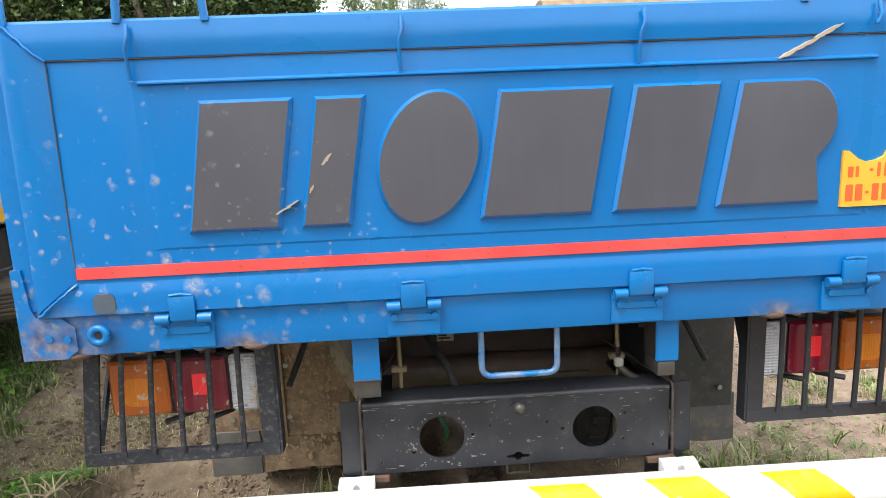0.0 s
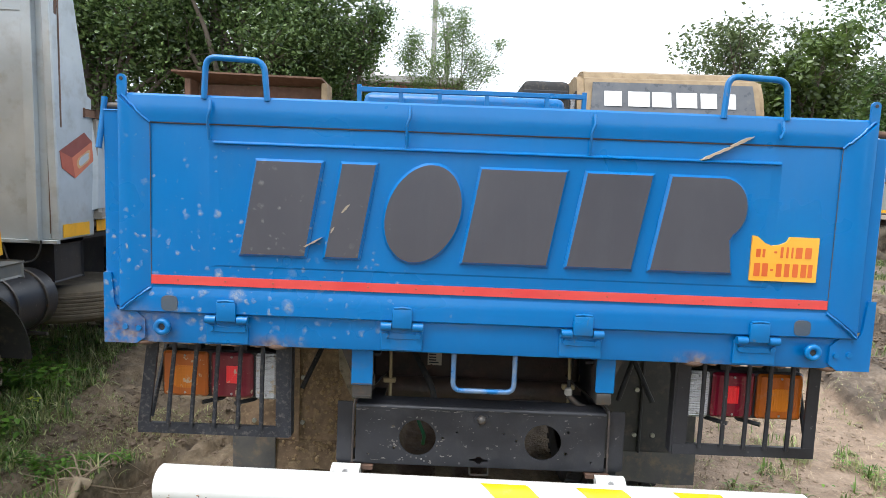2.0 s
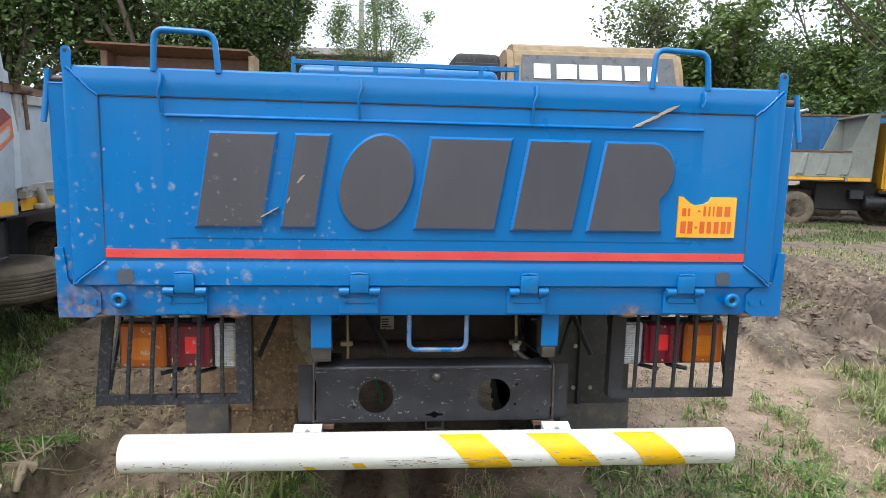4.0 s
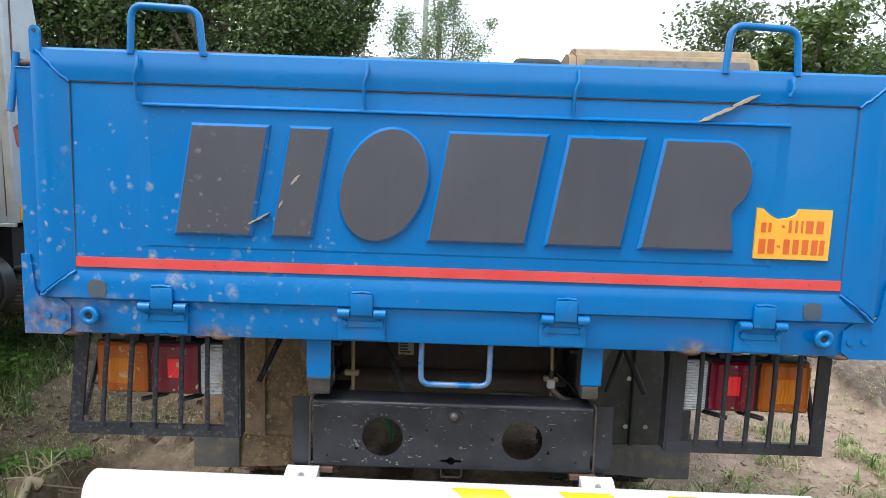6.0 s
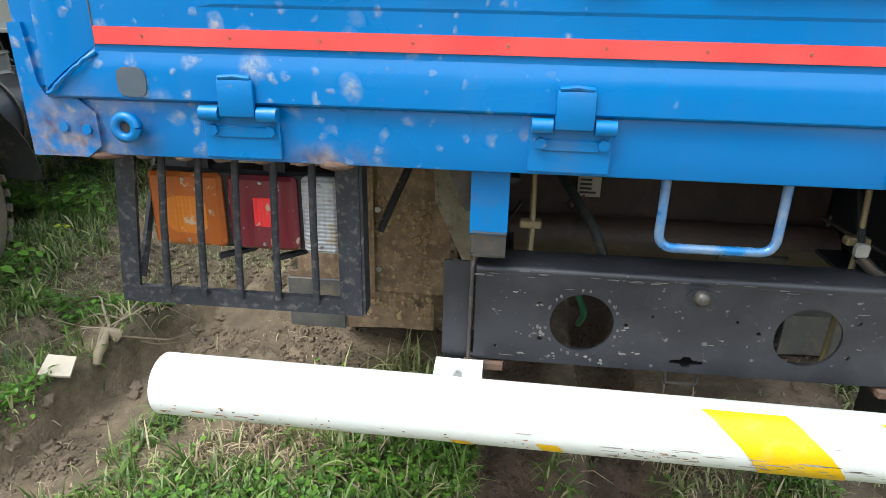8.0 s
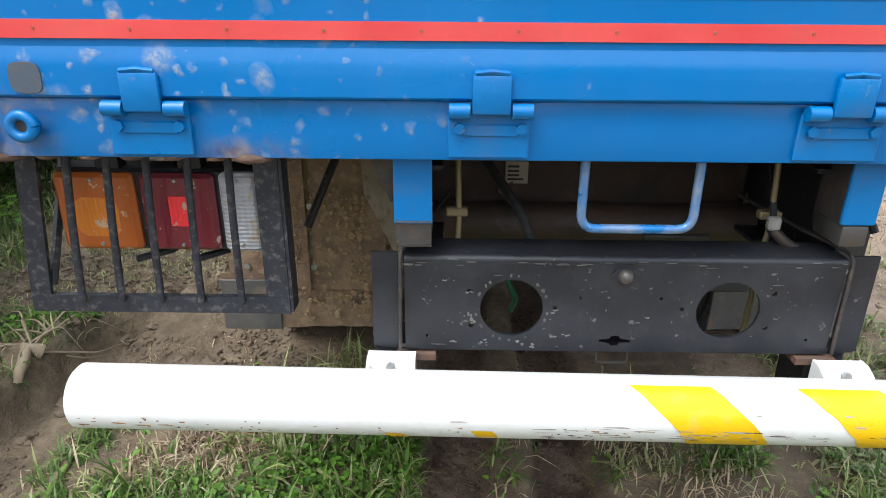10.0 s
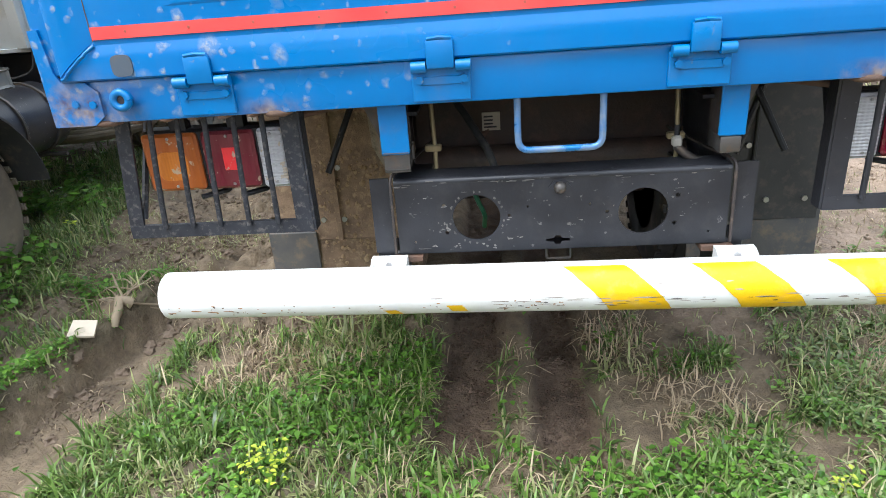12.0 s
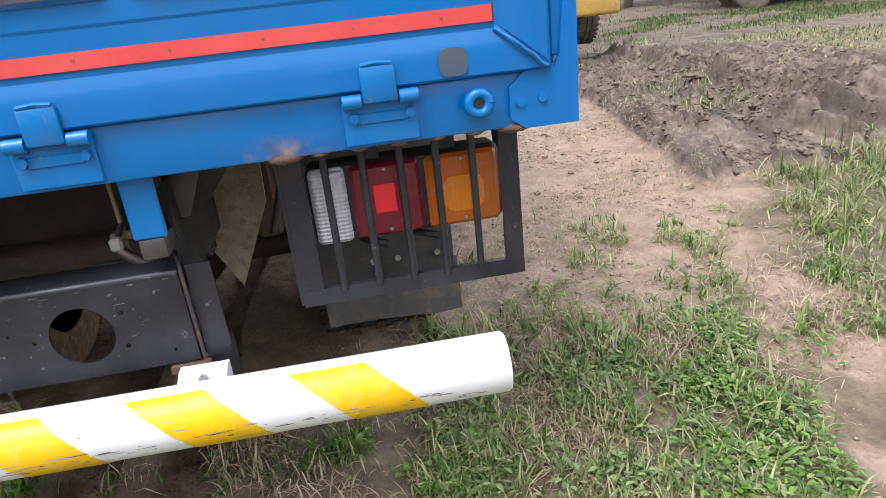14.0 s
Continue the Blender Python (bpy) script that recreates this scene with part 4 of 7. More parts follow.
def holed_plate(outline, holes, y0, y1):
    bm = B()
    edges = []
    for loop in [outline] + holes:
        vs = [bm.verts.new((x, y0, z)) for x, z in loop]
        edges += [bm.edges.new((vs[i], vs[(i + 1) % len(vs)])) for i in range(len(vs))]
    bmesh.ops.triangle_fill(bm, use_beauty=True, use_dissolve=False, edges=edges)
    r = bmesh.ops.extrude_face_region(bm, geom=list(bm.faces))
    for v in r["geom"]:
        if isinstance(v, bmesh.types.BMVert):
            v.co.y = y1
    return bm


key = [(-0.030, 0.750), (-0.012, 0.748), (-0.008, 0.742), (0.004, 0.742), (0.008, 0.748), (0.026, 0.750), (0.026, 0.756), (0.008, 0.758), (0.004, 0.764), (-0.008, 0.764), (-0.012, 0.758), (-0.030, 0.756)]
small = [(-0.262, 0.848, 0.005), (-0.258, 0.782, 0.005), (-0.113, 0.818, 0.004), (-0.070, 0.838, 0.003), (0.070, 0.838, 0.003), (0.108, 0.818, 0.0045), (0.262, 0.850, 0.005), (0.258, 0.784, 0.005), (-0.335, 0.76, 0.003), (0.335, 0.76, 0.003)]
bm = holed_plate([(-0.374, 0.732), (0.374, 0.732), (0.374, 0.908), (-0.374, 0.908)],
                 [circle_xz(-0.188, 0.816, 0.055), circle_xz(0.188, 0.816, 0.055), key] + [circle_xz(x, z, r, 8) for x, z, r in small], 0.060, 0.066)
tail_plate = part("tail_plate", bm, BLACK, truck, "scuffed black steel plate with two round holes")
bm = B()
rod(bm, [(-0.374, 0.068, 0.9055), (0.374, 0.068, 0.9055)], 0.0095, 12)
box(bm, -0.374, 0.374, 0.068, 0.14, 0.909, 0.915)
part("folded_edge", bm, BLACK, tail_plate, "", 40)
WORN_EDGE = worn("worn_bare_edge", (0.07, 0.068, 0.07), (0.15, 0.14, 0.13), 0.6, dirt_amount=0.5, scale=40)


def plate_mark(x, y, z, w, h, mat, parent):
    """A small uneven patch of bare metal or dried dirt on an upright face."""
    if min(math.hypot(abs(x) - 0.188, z - 0.816) - 0.0555 - w, math.hypot(x, z - 0.753) - 0.035 - w) < 0:
        return
    bm = B()
    n = 8
    prism(bm, [(x + w * random.uniform(0.5, 1) * math.cos(2 * math.pi * i / n), z + h * random.uniform(0.5, 1) * math.sin(2 * math.pi * i / n)) for i in range(n)], y - 0.0007, y + 0.0005)
    part("paint_chip", bm, mat, parent, "pale worn spot")


for i in range(40):
    x = random.choice((-1, -1, 1)) * random.uniform(0.02, 0.36)
    plate_mark(x, 0.060, random.uniform(0.738, 0.892), random.uniform(0.001, 0.0035), random.uniform(0.001, 0.003), WORN_EDGE, tail_plate)
for i in range(26):
    plate_mark(random.uniform(-0.37, 0.37), 0.0588, random.uniform(0.897, 0.909), random.uniform(0.004, 0.014), random.uniform(0.0008, 0.0018), WORN_EDGE, tail_plate)
for i in range(22):
    q = random.uniform(0, 6.28)
    plate_mark(-0.188 + 0.063 * math.cos(q), 0.060, 0.816 + 0.063 * math.sin(q), 0.003, 0.004, WORN_EDGE, tail_plate)
PALE_SCUFF = worn("pale_dried_scuff", (0.12, 0.115, 0.11), (0.26, 0.245, 0.22), 0.8, dirt_amount=0.4, scale=60)
for x, z, w, h in ((-0.262, 0.800, 0.008, 0.010), (-0.255, 0.790, 0.006, 0.006), (-0.170, 0.746, 0.008, 0.009), (-0.148, 0.742, 0.006, 0.006), (-0.112, 0.810, 0.009, 0.006), (-0.118, 0.760, 0.016, 0.004), (-0.09, 0.765, 0.010, 0.004), (-0.29, 0.748, 0.012, 0.004), (-0.262, 0.848, 0.009, 0.004), (-0.305, 0.870, 0.006, 0.003), (-0.235, 0.750, 0.008, 0.005), (0.03, 0.790, 0.014, 0.002), (0.05, 0.80, 0.010, 0.002), (0.272, 0.80, 0.006, 0.003)):
    for k in range(3):
        plate_mark(x + random.uniform(-0.6, 0.6) * w, 0.060, z + random.uniform(-0.6, 0.6) * h, w * random.uniform(0.25, 0.6), h * random.uniform(0.25, 0.6), PALE_SCUFF, tail_plate)
for i in range(8):
    plate_mark(random.uniform(-0.34, 0.34), 0.060, random.uniform(0.74, 0.88), random.uniform(0.008, 0.022), 0.0009, WORN_EDGE, tail_plate)
bm = B()
box(bm, -0.374, 0.374, 0.066, 0.12, 0.728, 0.734)
part("lower_fold", bm, BLACK, tail_plate)
bm = B()
prism(bm, [(-0.022, 0.883), (-0.012, 0.895), (0.016, 0.895), (0.027, 0.883), (0.016, 0.871), (-0.012, 0.871)], 0.054, 0.062)
lamp_base = part("plate_lamp", bm, BLACK, tail_plate, "small number lamp without its cover")
bm = B()
lathe(bm, [(-0.016, 0.0), (-0.015, 0.008), (-0.008, 0.013), (0.0, 0.014)], (0.002, 0.056, 0.882), "y", 16)
part("lamp_globe", bm, STEEL, lamp_base, "", 60)
bm = B()
rod(bm, bend([(-0.028, 0.08, 0.735), (-0.028, 0.075, 0.700), (0.028, 0.075, 0.700), (0.028, 0.08, 0.735)], 0.006, 3), 0.003, 6)
part("wire_loop", bm, STEEL, tail_plate)
bm = B()
rod(bm, bend([(-0.089, 0.03, 1.100), (-0.089, 0.028, 0.978), (0.089, 0.028, 0.978), (0.089, 0.03, 1.100)], 0.026, 6), 0.0075, 12)
part("lift_loop", bm, worn("worn_blue_bar", (0.02, 0.17, 0.45), (0.30, 0.33, 0.36), 0.3, 0.3, dirt_amount=0.15, scale=16), truck, "bent bar with worn blue paint", 60)

# what can be seen between the rails
bm = B()
box(bm, -0.37, 0.37, 0.45, 0.48, 0.80, 1.09, 0.01)
cross = part("inner_crossmember", bm, DARK_RUST, truck, "dark rusty crossmember", 30)
bm = B()
rod(bm, [(-0.36, 0.40, 0.855), (0.36, 0.40, 0.855)], 0.045, 18)
part("torsion_tube", bm, DARK_RUST, truck, "", 60)
bm = B()
box(bm, -0.175, -0.125, 0.442, 0.449, 0.930, 0.980)
tag = part("paper_tag", bm, TAG, cross, "small printed paper label")
for z in (0.967, 0.957, 0.947, 0.938):
    bm = B()
    box(bm, -0.170, -0.145 if z > 0.945 else -0.135, 0.4395, 0.443, z, z + 0.004)
    part("print_bar", bm, INK, tag)
for x in (-0.285, 0.272):
    bm = B()
    rod(bm, [(x, 0.16, 1.09), (x + 0.004, 0.15, 0.95), (x - 0.004, 0.15, 0.72)], 0.0055, 8)
    pipe = part("brake_pipe", bm, PIPE_TAN, truck, "tan upright pipe", 60)
    bm = B()
    box(bm, x - 0.02, x + 0.02, 0.142, 0.162, 0.955, 0.970, 0.003)
    part("pipe_clip", bm, PIPE_TAN, pipe)
bm = B()
rod(bm, bend([(-0.27, 0.42, 1.06), (-0.22, 0.36, 1.0), (-0.15, 0.22, 0.92), (-0.12, 0.15, 0.80)], 0.05), 0.010, 10)
part("air_hose", bm, RUBBER, truck, "black rubber air hose", 60)
bm = B()
rod(bm, bend([(-0.15, 0.46, 1.0), (-0.155, 0.45, 0.93), (-0.19, 0.44, 0.91)], 0.02), 0.008, 8)
part("rusty_pipe", bm, RUST, truck, "", 60)
bm = B()
rod(bm, bend([(-0.20, 0.16, 0.86), (-0.185, 0.15, 0.82), (-0.17, 0.15, 0.79), (-0.175, 0.2, 0.74)], 0.02), 0.006, 8)
part("green_cable", bm, GREEN_WIRE, truck, "green cable behind the plate", 60)
bm = B()
rod(bm, bend([(0.31, 0.26, 1.08), (0.285, 0.18, 1.01), (0.270, 0.13, 0.965)], 0.03), 0.005, 8)
rod(bm, bend([(0.295, 0.26, 1.08), (0.278, 0.18, 1.01), (0.268, 0.13, 0.965)], 0.03), 0.004, 8)
harness = part("wire_harness", bm, RUBBER, truck, "loose wires with a pale connector", 60)
bm = B()
box(bm, 0.257, 0.279, 0.114, 0.132, 0.944, 0.968, 0.004)
part("connector", bm, PALE, harness, "pale plastic connector", 30)
bm = B()
rod(bm, bend([(0.268, 0.125, 0.945), (0.30, 0.12, 0.915), (0.345, 0.14, 0.90)], 0.02), 0.010, 8)
part("sleeve", bm, STEEL, harness, "", 60)
bm = B()
rod(bm, [(0.12, 0.36, 0.838), (0.26, 0.36, 0.838)], 0.010, 8)
part("cross_rod", bm, STEEL, truck, "", 60)


# wheels, axle, springs
def wheel(parent, cx, cy, cz, r, w, tyre_mat, rim_mat):
    bm = B()
    h = w / 2
    lathe(bm, [(-h * 0.9, r * 0.56), (-h, r * 0.66), (-h, r * 0.82), (-h * 0.92, r * 0.93), (-h * 0.75, r * 0.99), (-h * 0.30, r), (-h * 0.26, r * 0.975), (-h * 0.2, r * 0.975), (-h * 0.16, r), (h * 0.16, r), (h * 0.2, r * 0.975),
               (h * 0.26, r * 0.975), (h * 0.30, r), (h * 0.75, r * 0.99), (h * 0.92, r * 0.93), (h, r * 0.82), (h, r * 0.66), (h * 0.9, r * 0.56)], (cx, cy, cz), "x", 48)
    for i in range(40):
        q = 2 * math.pi * i / 40
        for s in (-1, 1):
            c = Vector((cx + s * h * 0.68, cy + math.cos(q) * r * 0.992, cz + math.sin(q) * r * 0.992))
            k = bmesh.ops.create_cube(bm, size=1)
            for v in k["verts"]:
                p = v.co.copy()
                rad, tan = Vector((0, math.cos(q), math.sin(q))), Vector((0, -math.sin(q), math.cos(q)))
                v.co = c + Vector((p.x * h * 0.55, 0, 0)) + rad * p.z * r * 0.03 + tan * p.y * r * 0.075
    t = part("wheel", bm, tyre_mat, parent, "", 35)
    bm = B()
    lathe(bm, [(-h * 0.9, r * 0.57), (-h * 0.55, r * 0.53), (-h * 0.3, r * 0.40), (-h * 0.35, r * 0.26), (-h * 0.75, r * 0.22), (-h * 0.8, r * 0.12), (h * 0.8, r * 0.12), (h * 0.75, r * 0.22), (h * 0.35, r * 0.26), (h * 0.3, r * 0.40), (h * 0.55, r * 0.53), (h * 0.9, r * 0.57)], (cx, cy, cz), "x", 32)
    rim = part("rim", bm, rim_mat, t, "", 35)
    bm = B()
    for i in range(8):
        q = 2 * math.pi * i / 8
        for s in (-1, 1):
            rod(bm, [(cx + s * h * 0.32, cy + math.cos(q) * r * 0.33, cz + math.sin(q) * r * 0.33), (cx + s * h * 0.45, cy + math.cos(q) * r * 0.33, cz + math.sin(q) * r * 0.33)], r * 0.028, 6)
    part("nuts", bm, rim_mat, t)
    return t


R_MAIN = 0.40
for sx in (-1, 1):
    for x in (0.60, 0.84):
        wheel(truck, sx * x, 1.50, R_MAIN + 0.03, R_MAIN, 0.21, RUBBER_MUD if sx < 0 else RUBBER, DARK_RUST)
    wheel(truck, sx * 0.80, 4.35, R_MAIN + 0.05, R_MAIN, 0.21, RUBBER, DARK_RUST)
    for k in range(4):
        bm = B()
        L = 0.62 - k * 0.11
        pts = [(sx * 0.44, 1.5 + L * t, 0.66 - k * 0.014 + 0.12 * t * t) for t in (-1, -0.6, -0.25, 0, 0.25, 0.6, 1)]
        rod(bm, pts, 0.012, 4)
        part("spring_leaf", bm, DARK_RUST, truck)
    bm = B()
    box(bm, sx * 0.405, sx * 0.475, 0.78, 0.90, 0.70, 1.05, 0.01)
    part("spring_hanger", bm, DARK_RUST, truck)
bm = B()
rod(bm, [(-0.85, 1.5, R_MAIN + 0.03), (0.85, 1.5, R_MAIN + 0.03)], 0.055, 12)
axle = part("rear_axle", bm, DARK_RUST, truck, "", 60)
bm = B()
bmesh.ops.create_uvsphere(bm, u_segments=16, v_segments=10, radius=0.16, matrix=pose(0.0, 1.5, R_MAIN + 0.05))
part("differential", bm, DARK_RUST, axle, "", 60)
bm = B()
rod(bm, [(0.0, 1.6, 0.50), (0.0, 3.6, 0.78)], 0.045, 12)
part("drive_shaft", bm, DARK_RUST, truck, "", 60)

# mud flaps
for sx, mat, low in ((-1, RUBBER_MUD, 0.300), (1, FLAP_GREY, 0.305)):
    bm = B()
    box(bm, sx * 0.50, sx * 0.985, 0.90, 0.915, low + 0.14, 1.06, 0.004)
    plate = part("flap_plate", bm, RUBBER_MUD if sx < 0 else PLATE_DARK, truck, "mud-caked flap carrier" if sx < 0 else "black steel flap carrier", 30)
    bm = B()
    box(bm, sx * 0.735, sx * 0.747, 0.885, 0.899, low + 0.14, 1.06, 0.003)
    part("rib", bm, RUBBER_MUD if sx < 0 else BLACK, plate)
    bm = B()
    n = 8
    rows = []
    for i in range(n + 1):
        x = 0.545 + (0.475 if sx < 0 else 0.45) * i / n
        rows.append([bm.verts.new((sx * x, 0.905 + 0.012 * math.sin(3 * x * 4) * k, low + 0.19 - 0.19 * k + random.uniform(-0.002, 0.002))) for k in (0, 0.5, 1.0)])
    for a, c in zip(rows, rows[1:]):
        for k in range(2):
            bm.faces.new((a[k], c[k], c[k + 1], a[k + 1]))
    r = bmesh.ops.extrude_face_region(bm, geom=list(bm.faces))
    for v in r["geom"]:
        if isinstance(v, bmesh.types.BMVert):
            v.co.y += 0.008
    part("mud_flap", bm, mat, truck, "caked rubber mud flap" if sx < 0 else "grey rubber mud flap with brown runs", 50)
    for x, z in ((0.72, low + 0.22), (0.80, low + 0.22), (0.93, low + 0.22), (0.72, low + 0.42), (0.93, 0.95)):
        bm = B()
        rod(bm, [(sx * x, 0.899, z), (sx * x, 0.890, z)], 0.010, 8)
        part("bolt", bm, CHROME, plate, "pale bolt head")
    # crossed stays in front of the flap
    for a, c in (((0.51, 0.42, 1.07), (0.60, 0.34, 0.86)), ((0.45, 0.22, 1.075), (0.60, 0.13, 1.06))) if sx < 0 else (((0.51, 0.42, 1.07), (0.60, 0.34, 0.86)), ((0.585, 0.44, 1.08), (0.50, 0.40, 0.84)), ((0.45, 0.22, 1.075), (0.60, 0.13, 1.06))):
        bm = B()
        rod(bm, [(sx * a[0], a[1], a[2]), (sx * c[0], c[1], c[2])], 0.009, 8)
        part("stay", bm, RUST if a[1] < 0.3 else BLACK, truck)
    # muddy spring bracket and a pale gusset beside the rail
    bm = B()
    along = [(0.350, 0.80), (0.388, 0.99), (0.388, 1.055), (0.500, 1.055), (0.492, 0.90), (0.400, 0.70)]
    prism(bm, [(sx * p, q) for p, q in along], 0.45, 0.462)
    part("spring_bracket", bm, DRY_MUD, truck, "mud-spattered spring bracket", 30)
    bm = B()
    prism(bm, [(sx * 0.384, 1.075), (sx * 0.440, 1.075), (sx * 0.402, 0.985), (sx * 0.386, 0.985)], 0.135, 0.141)
    part("gusset", bm, STEEL, truck, "bare grey steel gusset", 30)
# a bare lower sheet on the muddy flap, and dried lumps thrown up by the wheel
bm = B()
box(bm, -1.022, -0.835, 0.888, 0.897, 0.298, 0.475, 0.003)
part("flap_sheet", bm, FLAP_GREY, truck, "dull grey sheet on the flap's lower corner", 30)
bm = B()
for i in range(260):
    x = -0.555 - 0.25 * random.random() ** 1.7
    z = 0.34 + 0.42 * random.random() if i % 5 else 0.34 + 0.68 * random.random()
    k = random.uniform(0.002, 0.009) * (1.5 if i % 17 == 0 else 1.0)
    q = bmesh.ops.create_icosphere(bm, subdivisions=1, radius=k)
    for v in q["verts"]:
        v.co = Vector((x + v.co.x * random.uniform(0.7, 1.4), 0.897 + v.co.y * 0.6, z + v.co.z * random.uniform(0.7, 1.6)))
tagged(part("mud_splash", bm, MUD_SPLASH, truck), "dried lumps of mud stuck to the flap", kind="stuff")


# tail lamps behind barred guards
def guard(sx, skew):
    """A barred guard of flat steel; skew: how far its foot leans outwards."""
    bm = B()
    prism(bm, [(sx * 1.003 + skew, 0.795), (sx * 0.578, 0.795), (sx * 0.578, 0.827), (sx * 1.003 + skew, 0.827)], 0.070, 0.082)
    g = part("lamp_guard", bm, BLACK_MUDDY if sx < 0 else BLACK, truck, "black barred steel guard before the tail lamp", 30)
    mat = BLACK_MUDDY if sx < 0 else BLACK
    for x0, x1 in ((0.968, 1.003), (0.578, 0.618)):
        bm = B()
        k = skew if x0 > 0.8 else 0
        prism(bm, [(sx * x0 + k, 0.827), (sx * x1 + k, 0.827), (sx * x1, 1.098), (sx * x0, 1.098)], 0.071, 0.079)
        part("flat_bar", bm, mat, g)
    bm = B()
    box(bm, sx * 0.572, sx * 0.5775, 0.072, 0.11, 0.798, 1.095)
    part("angle_flange", bm, mat, g)
    for i, x in enumerate((0.656, 0.722, 0.788, 0.852, 0.917)):
        k = skew * (x - 0.6) / 0.4
        bm = B()
        rod(bm, [(sx * x, 0.068, 1.098), (sx * x + k * 0.5, 0.064, 0.96), (sx * x + k, 0.066, 0.820)], 0.0068, 8)
        bar = part("bar", bm, mat, g, "", 60)
        bm = B()
        bmesh.ops.create_icosphere(bm, subdivisions=2, radius=0.012, matrix=Matrix.Translation((sx * x, 0.03, 1.092)) @ Matrix.Diagonal((1.5, 2.2, 0.7, 1)))
        part("weld", bm, RUST, bar, "burnt rusty weld", 80)
    for x in (0.60, 0.985):
        bm = B()
        bmesh.ops.create_icosphere(bm, subdivisions=2, radius=0.02, matrix=Matrix.Translation((sx * x, 0.03, 1.092)) @ Matrix.Diagonal((1.7, 1.7, 0.6, 1)))
        part("weld", bm, RUST, g, "burnt rusty weld", 80)
    for x0, x1 in ((0.985, 0.99), (0.60, 0.60)):
        bm = B()
        rod(bm, [(sx * x0 + skew * 0.5, 0.085, 0.84), (sx * x1, 0.20, 1.09)], 0.008, 6)
        part("guard_stay", bm, mat, g)


def tail_lamp(sx):
    bm = B()
    x0, x1 = sorted((sx * 0.618, sx * 0.976))
    prism(bm, rounded(x0, x1, 0.900, 1.048, 0.016), 0.108, 0.160, 0.006)
    lamp = part("tail_lamp", bm, BLACK, truck, "three-part tail lamp, amber, red and clear", 30)
    for a, c, mat, name, z0, z1 in ((0.622, 0.688, LENS_CLEAR, "clear_lens", 0.902, 1.044), (0.696, 0.823, LENS_RED, "red_lens", 0.904, 1.042), (0.833, 0.969, LENS_AMBER, "amber_lens", 0.904, 1.042)):
        bm = B()
        p, q = sorted((sx * a, sx * c))
        prism(bm, rounded(p, q, z0, z1, 0.010), 0.094, 0.112, 0.007)
        glass = part(name, bm, mat, lamp, "", 30)
        if name == "red_lens":
            bm = B()
            p, q = sorted((sx * 0.735, sx * 0.775))
            box(bm, p, q, 0.0915, 0.096, 0.950, 1.004, 0.001)
            part("reflector_or_glow", bm, LENS_RED_BRIGHT, glass, "bright red square reflector")
        # the lit glow in the amber lens, painted as a brighter patch
        if name == "amber_lens":
            bm = B()
            p, q = sorted((sx * 0.862, sx * 0.940))
            prism(bm, rounded(p, q, 0.930, 1.000, 0.022, 6), 0.0925, 0.096, 0.0012)
            part("reflector_or_glow", bm, LENS_AMBER_GLOW, glass, "brighter amber patch painted as the lens's lit centre", 40)
        for z in (0.916, 1.031):
            bm = B()
            lathe(bm, [(-0.003, 0.003), (0.0, 0.004)], (sx * (a + c) / 2, 0.094, z), "y", 8)
            part("screw", bm, CHROME, glass)
    for x in (0.70, 0.80):
        bm = B()
        rod(bm, bend([(sx * x, 0.150, 0.905), (sx * x, 0.150, 0.885), (sx * (x + 0.05), 0.10, 0.885)], 0.006, 2), 0.007, 6)
        part("lamp_bracket", bm, BLACK, lamp)
    for x in (0.72, 0.86):
        bm = B()
        box(bm, sx * x, sx * (x + 0.035), 0.11, 0.14, 1.048, 1.092, 0.002)
        part("hanger", bm, BLACK, lamp)


guard(-1, -0.032)
guard(1, 0.0)
tail_lamp(-1)
tail_lamp(1)

# round bumper bar with warning bands
BY, BZ, BR = -0.030, 0.688, 0.0550
bm = B()
lathe(bm, [(-0.926, 0.048), (-0.928, 0.051), (-0.924, BR), (0.922, BR), (0.926, 0.052), (0.924, 0.049)], (0, BY, BZ), "x", 48)
bumper = part("bumper_bar", bm, WHITE_PAINT, truck, "chipped white steel tube with yellow bands", 40)


def band(top, foot, width, q0, q1, mat, name, label):
    """A band of paint masked off on the tube between two angles (0 is the top, 90 faces back), from one place on top to another at its foot."""
    bm = B()
    rows = []
    n = 18
    s0, s1 = math.sin(radians(q0 - 57)), math.sin(radians(min(q1, 147) - 57))
    for i in range(n + 1):
        q = q0 + (q1 - q0) * i / n
        f = (math.sin(radians(min(q, 147) - 57)) - s0) / (s1 - s0)
        j = random.uniform(-0.0015, 0.0015)
        rows.append([bm.verts.new((top + (foot - top) * f + w + j, BY - math.sin(radians(q)) * (BR + 0.0012), BZ + math.cos(radians(q)) * (BR + 0.0012))) for w in (0, width * 0.5, width)])
    for a, c in zip(rows, rows[1:]):
        for k in range(2):
            bm.faces.new((a[k], a[k + 1], c[k + 1], c[k]))
    part(name, bm, mat, bumper, label, 60)


for top, foot in ((0.000, 0.098), (0.269, 0.374), (0.543, 0.645)):
    band(top, foot, 0.131, 15, 158, YELLOW_PAINT, "yellow_band", "yellow diagonal warning band")
for x, w, q in ((-0.400, 0.03, 118), (-0.258, 0.035, 105)):
    band(x, x + 0.012, w, q, q + 22, YELLOW_PAINT, "yellow_remnant", "remnant of yellow paint")
SCUFF = worn("scuffed_grey_primer", (0.30, 0.26, 0.22), (0.46, 0.42, 0.38), 0.7, dirt_amount=0.5, scale=40)
RUST_BRIGHT = worn("orange_rust_stain", (0.42, 0.22, 0.09), (0.30, 0.15, 0.07), 0.8, dirt=(0.5, 0.36, 0.2), dirt_amount=0.6, scale=30)


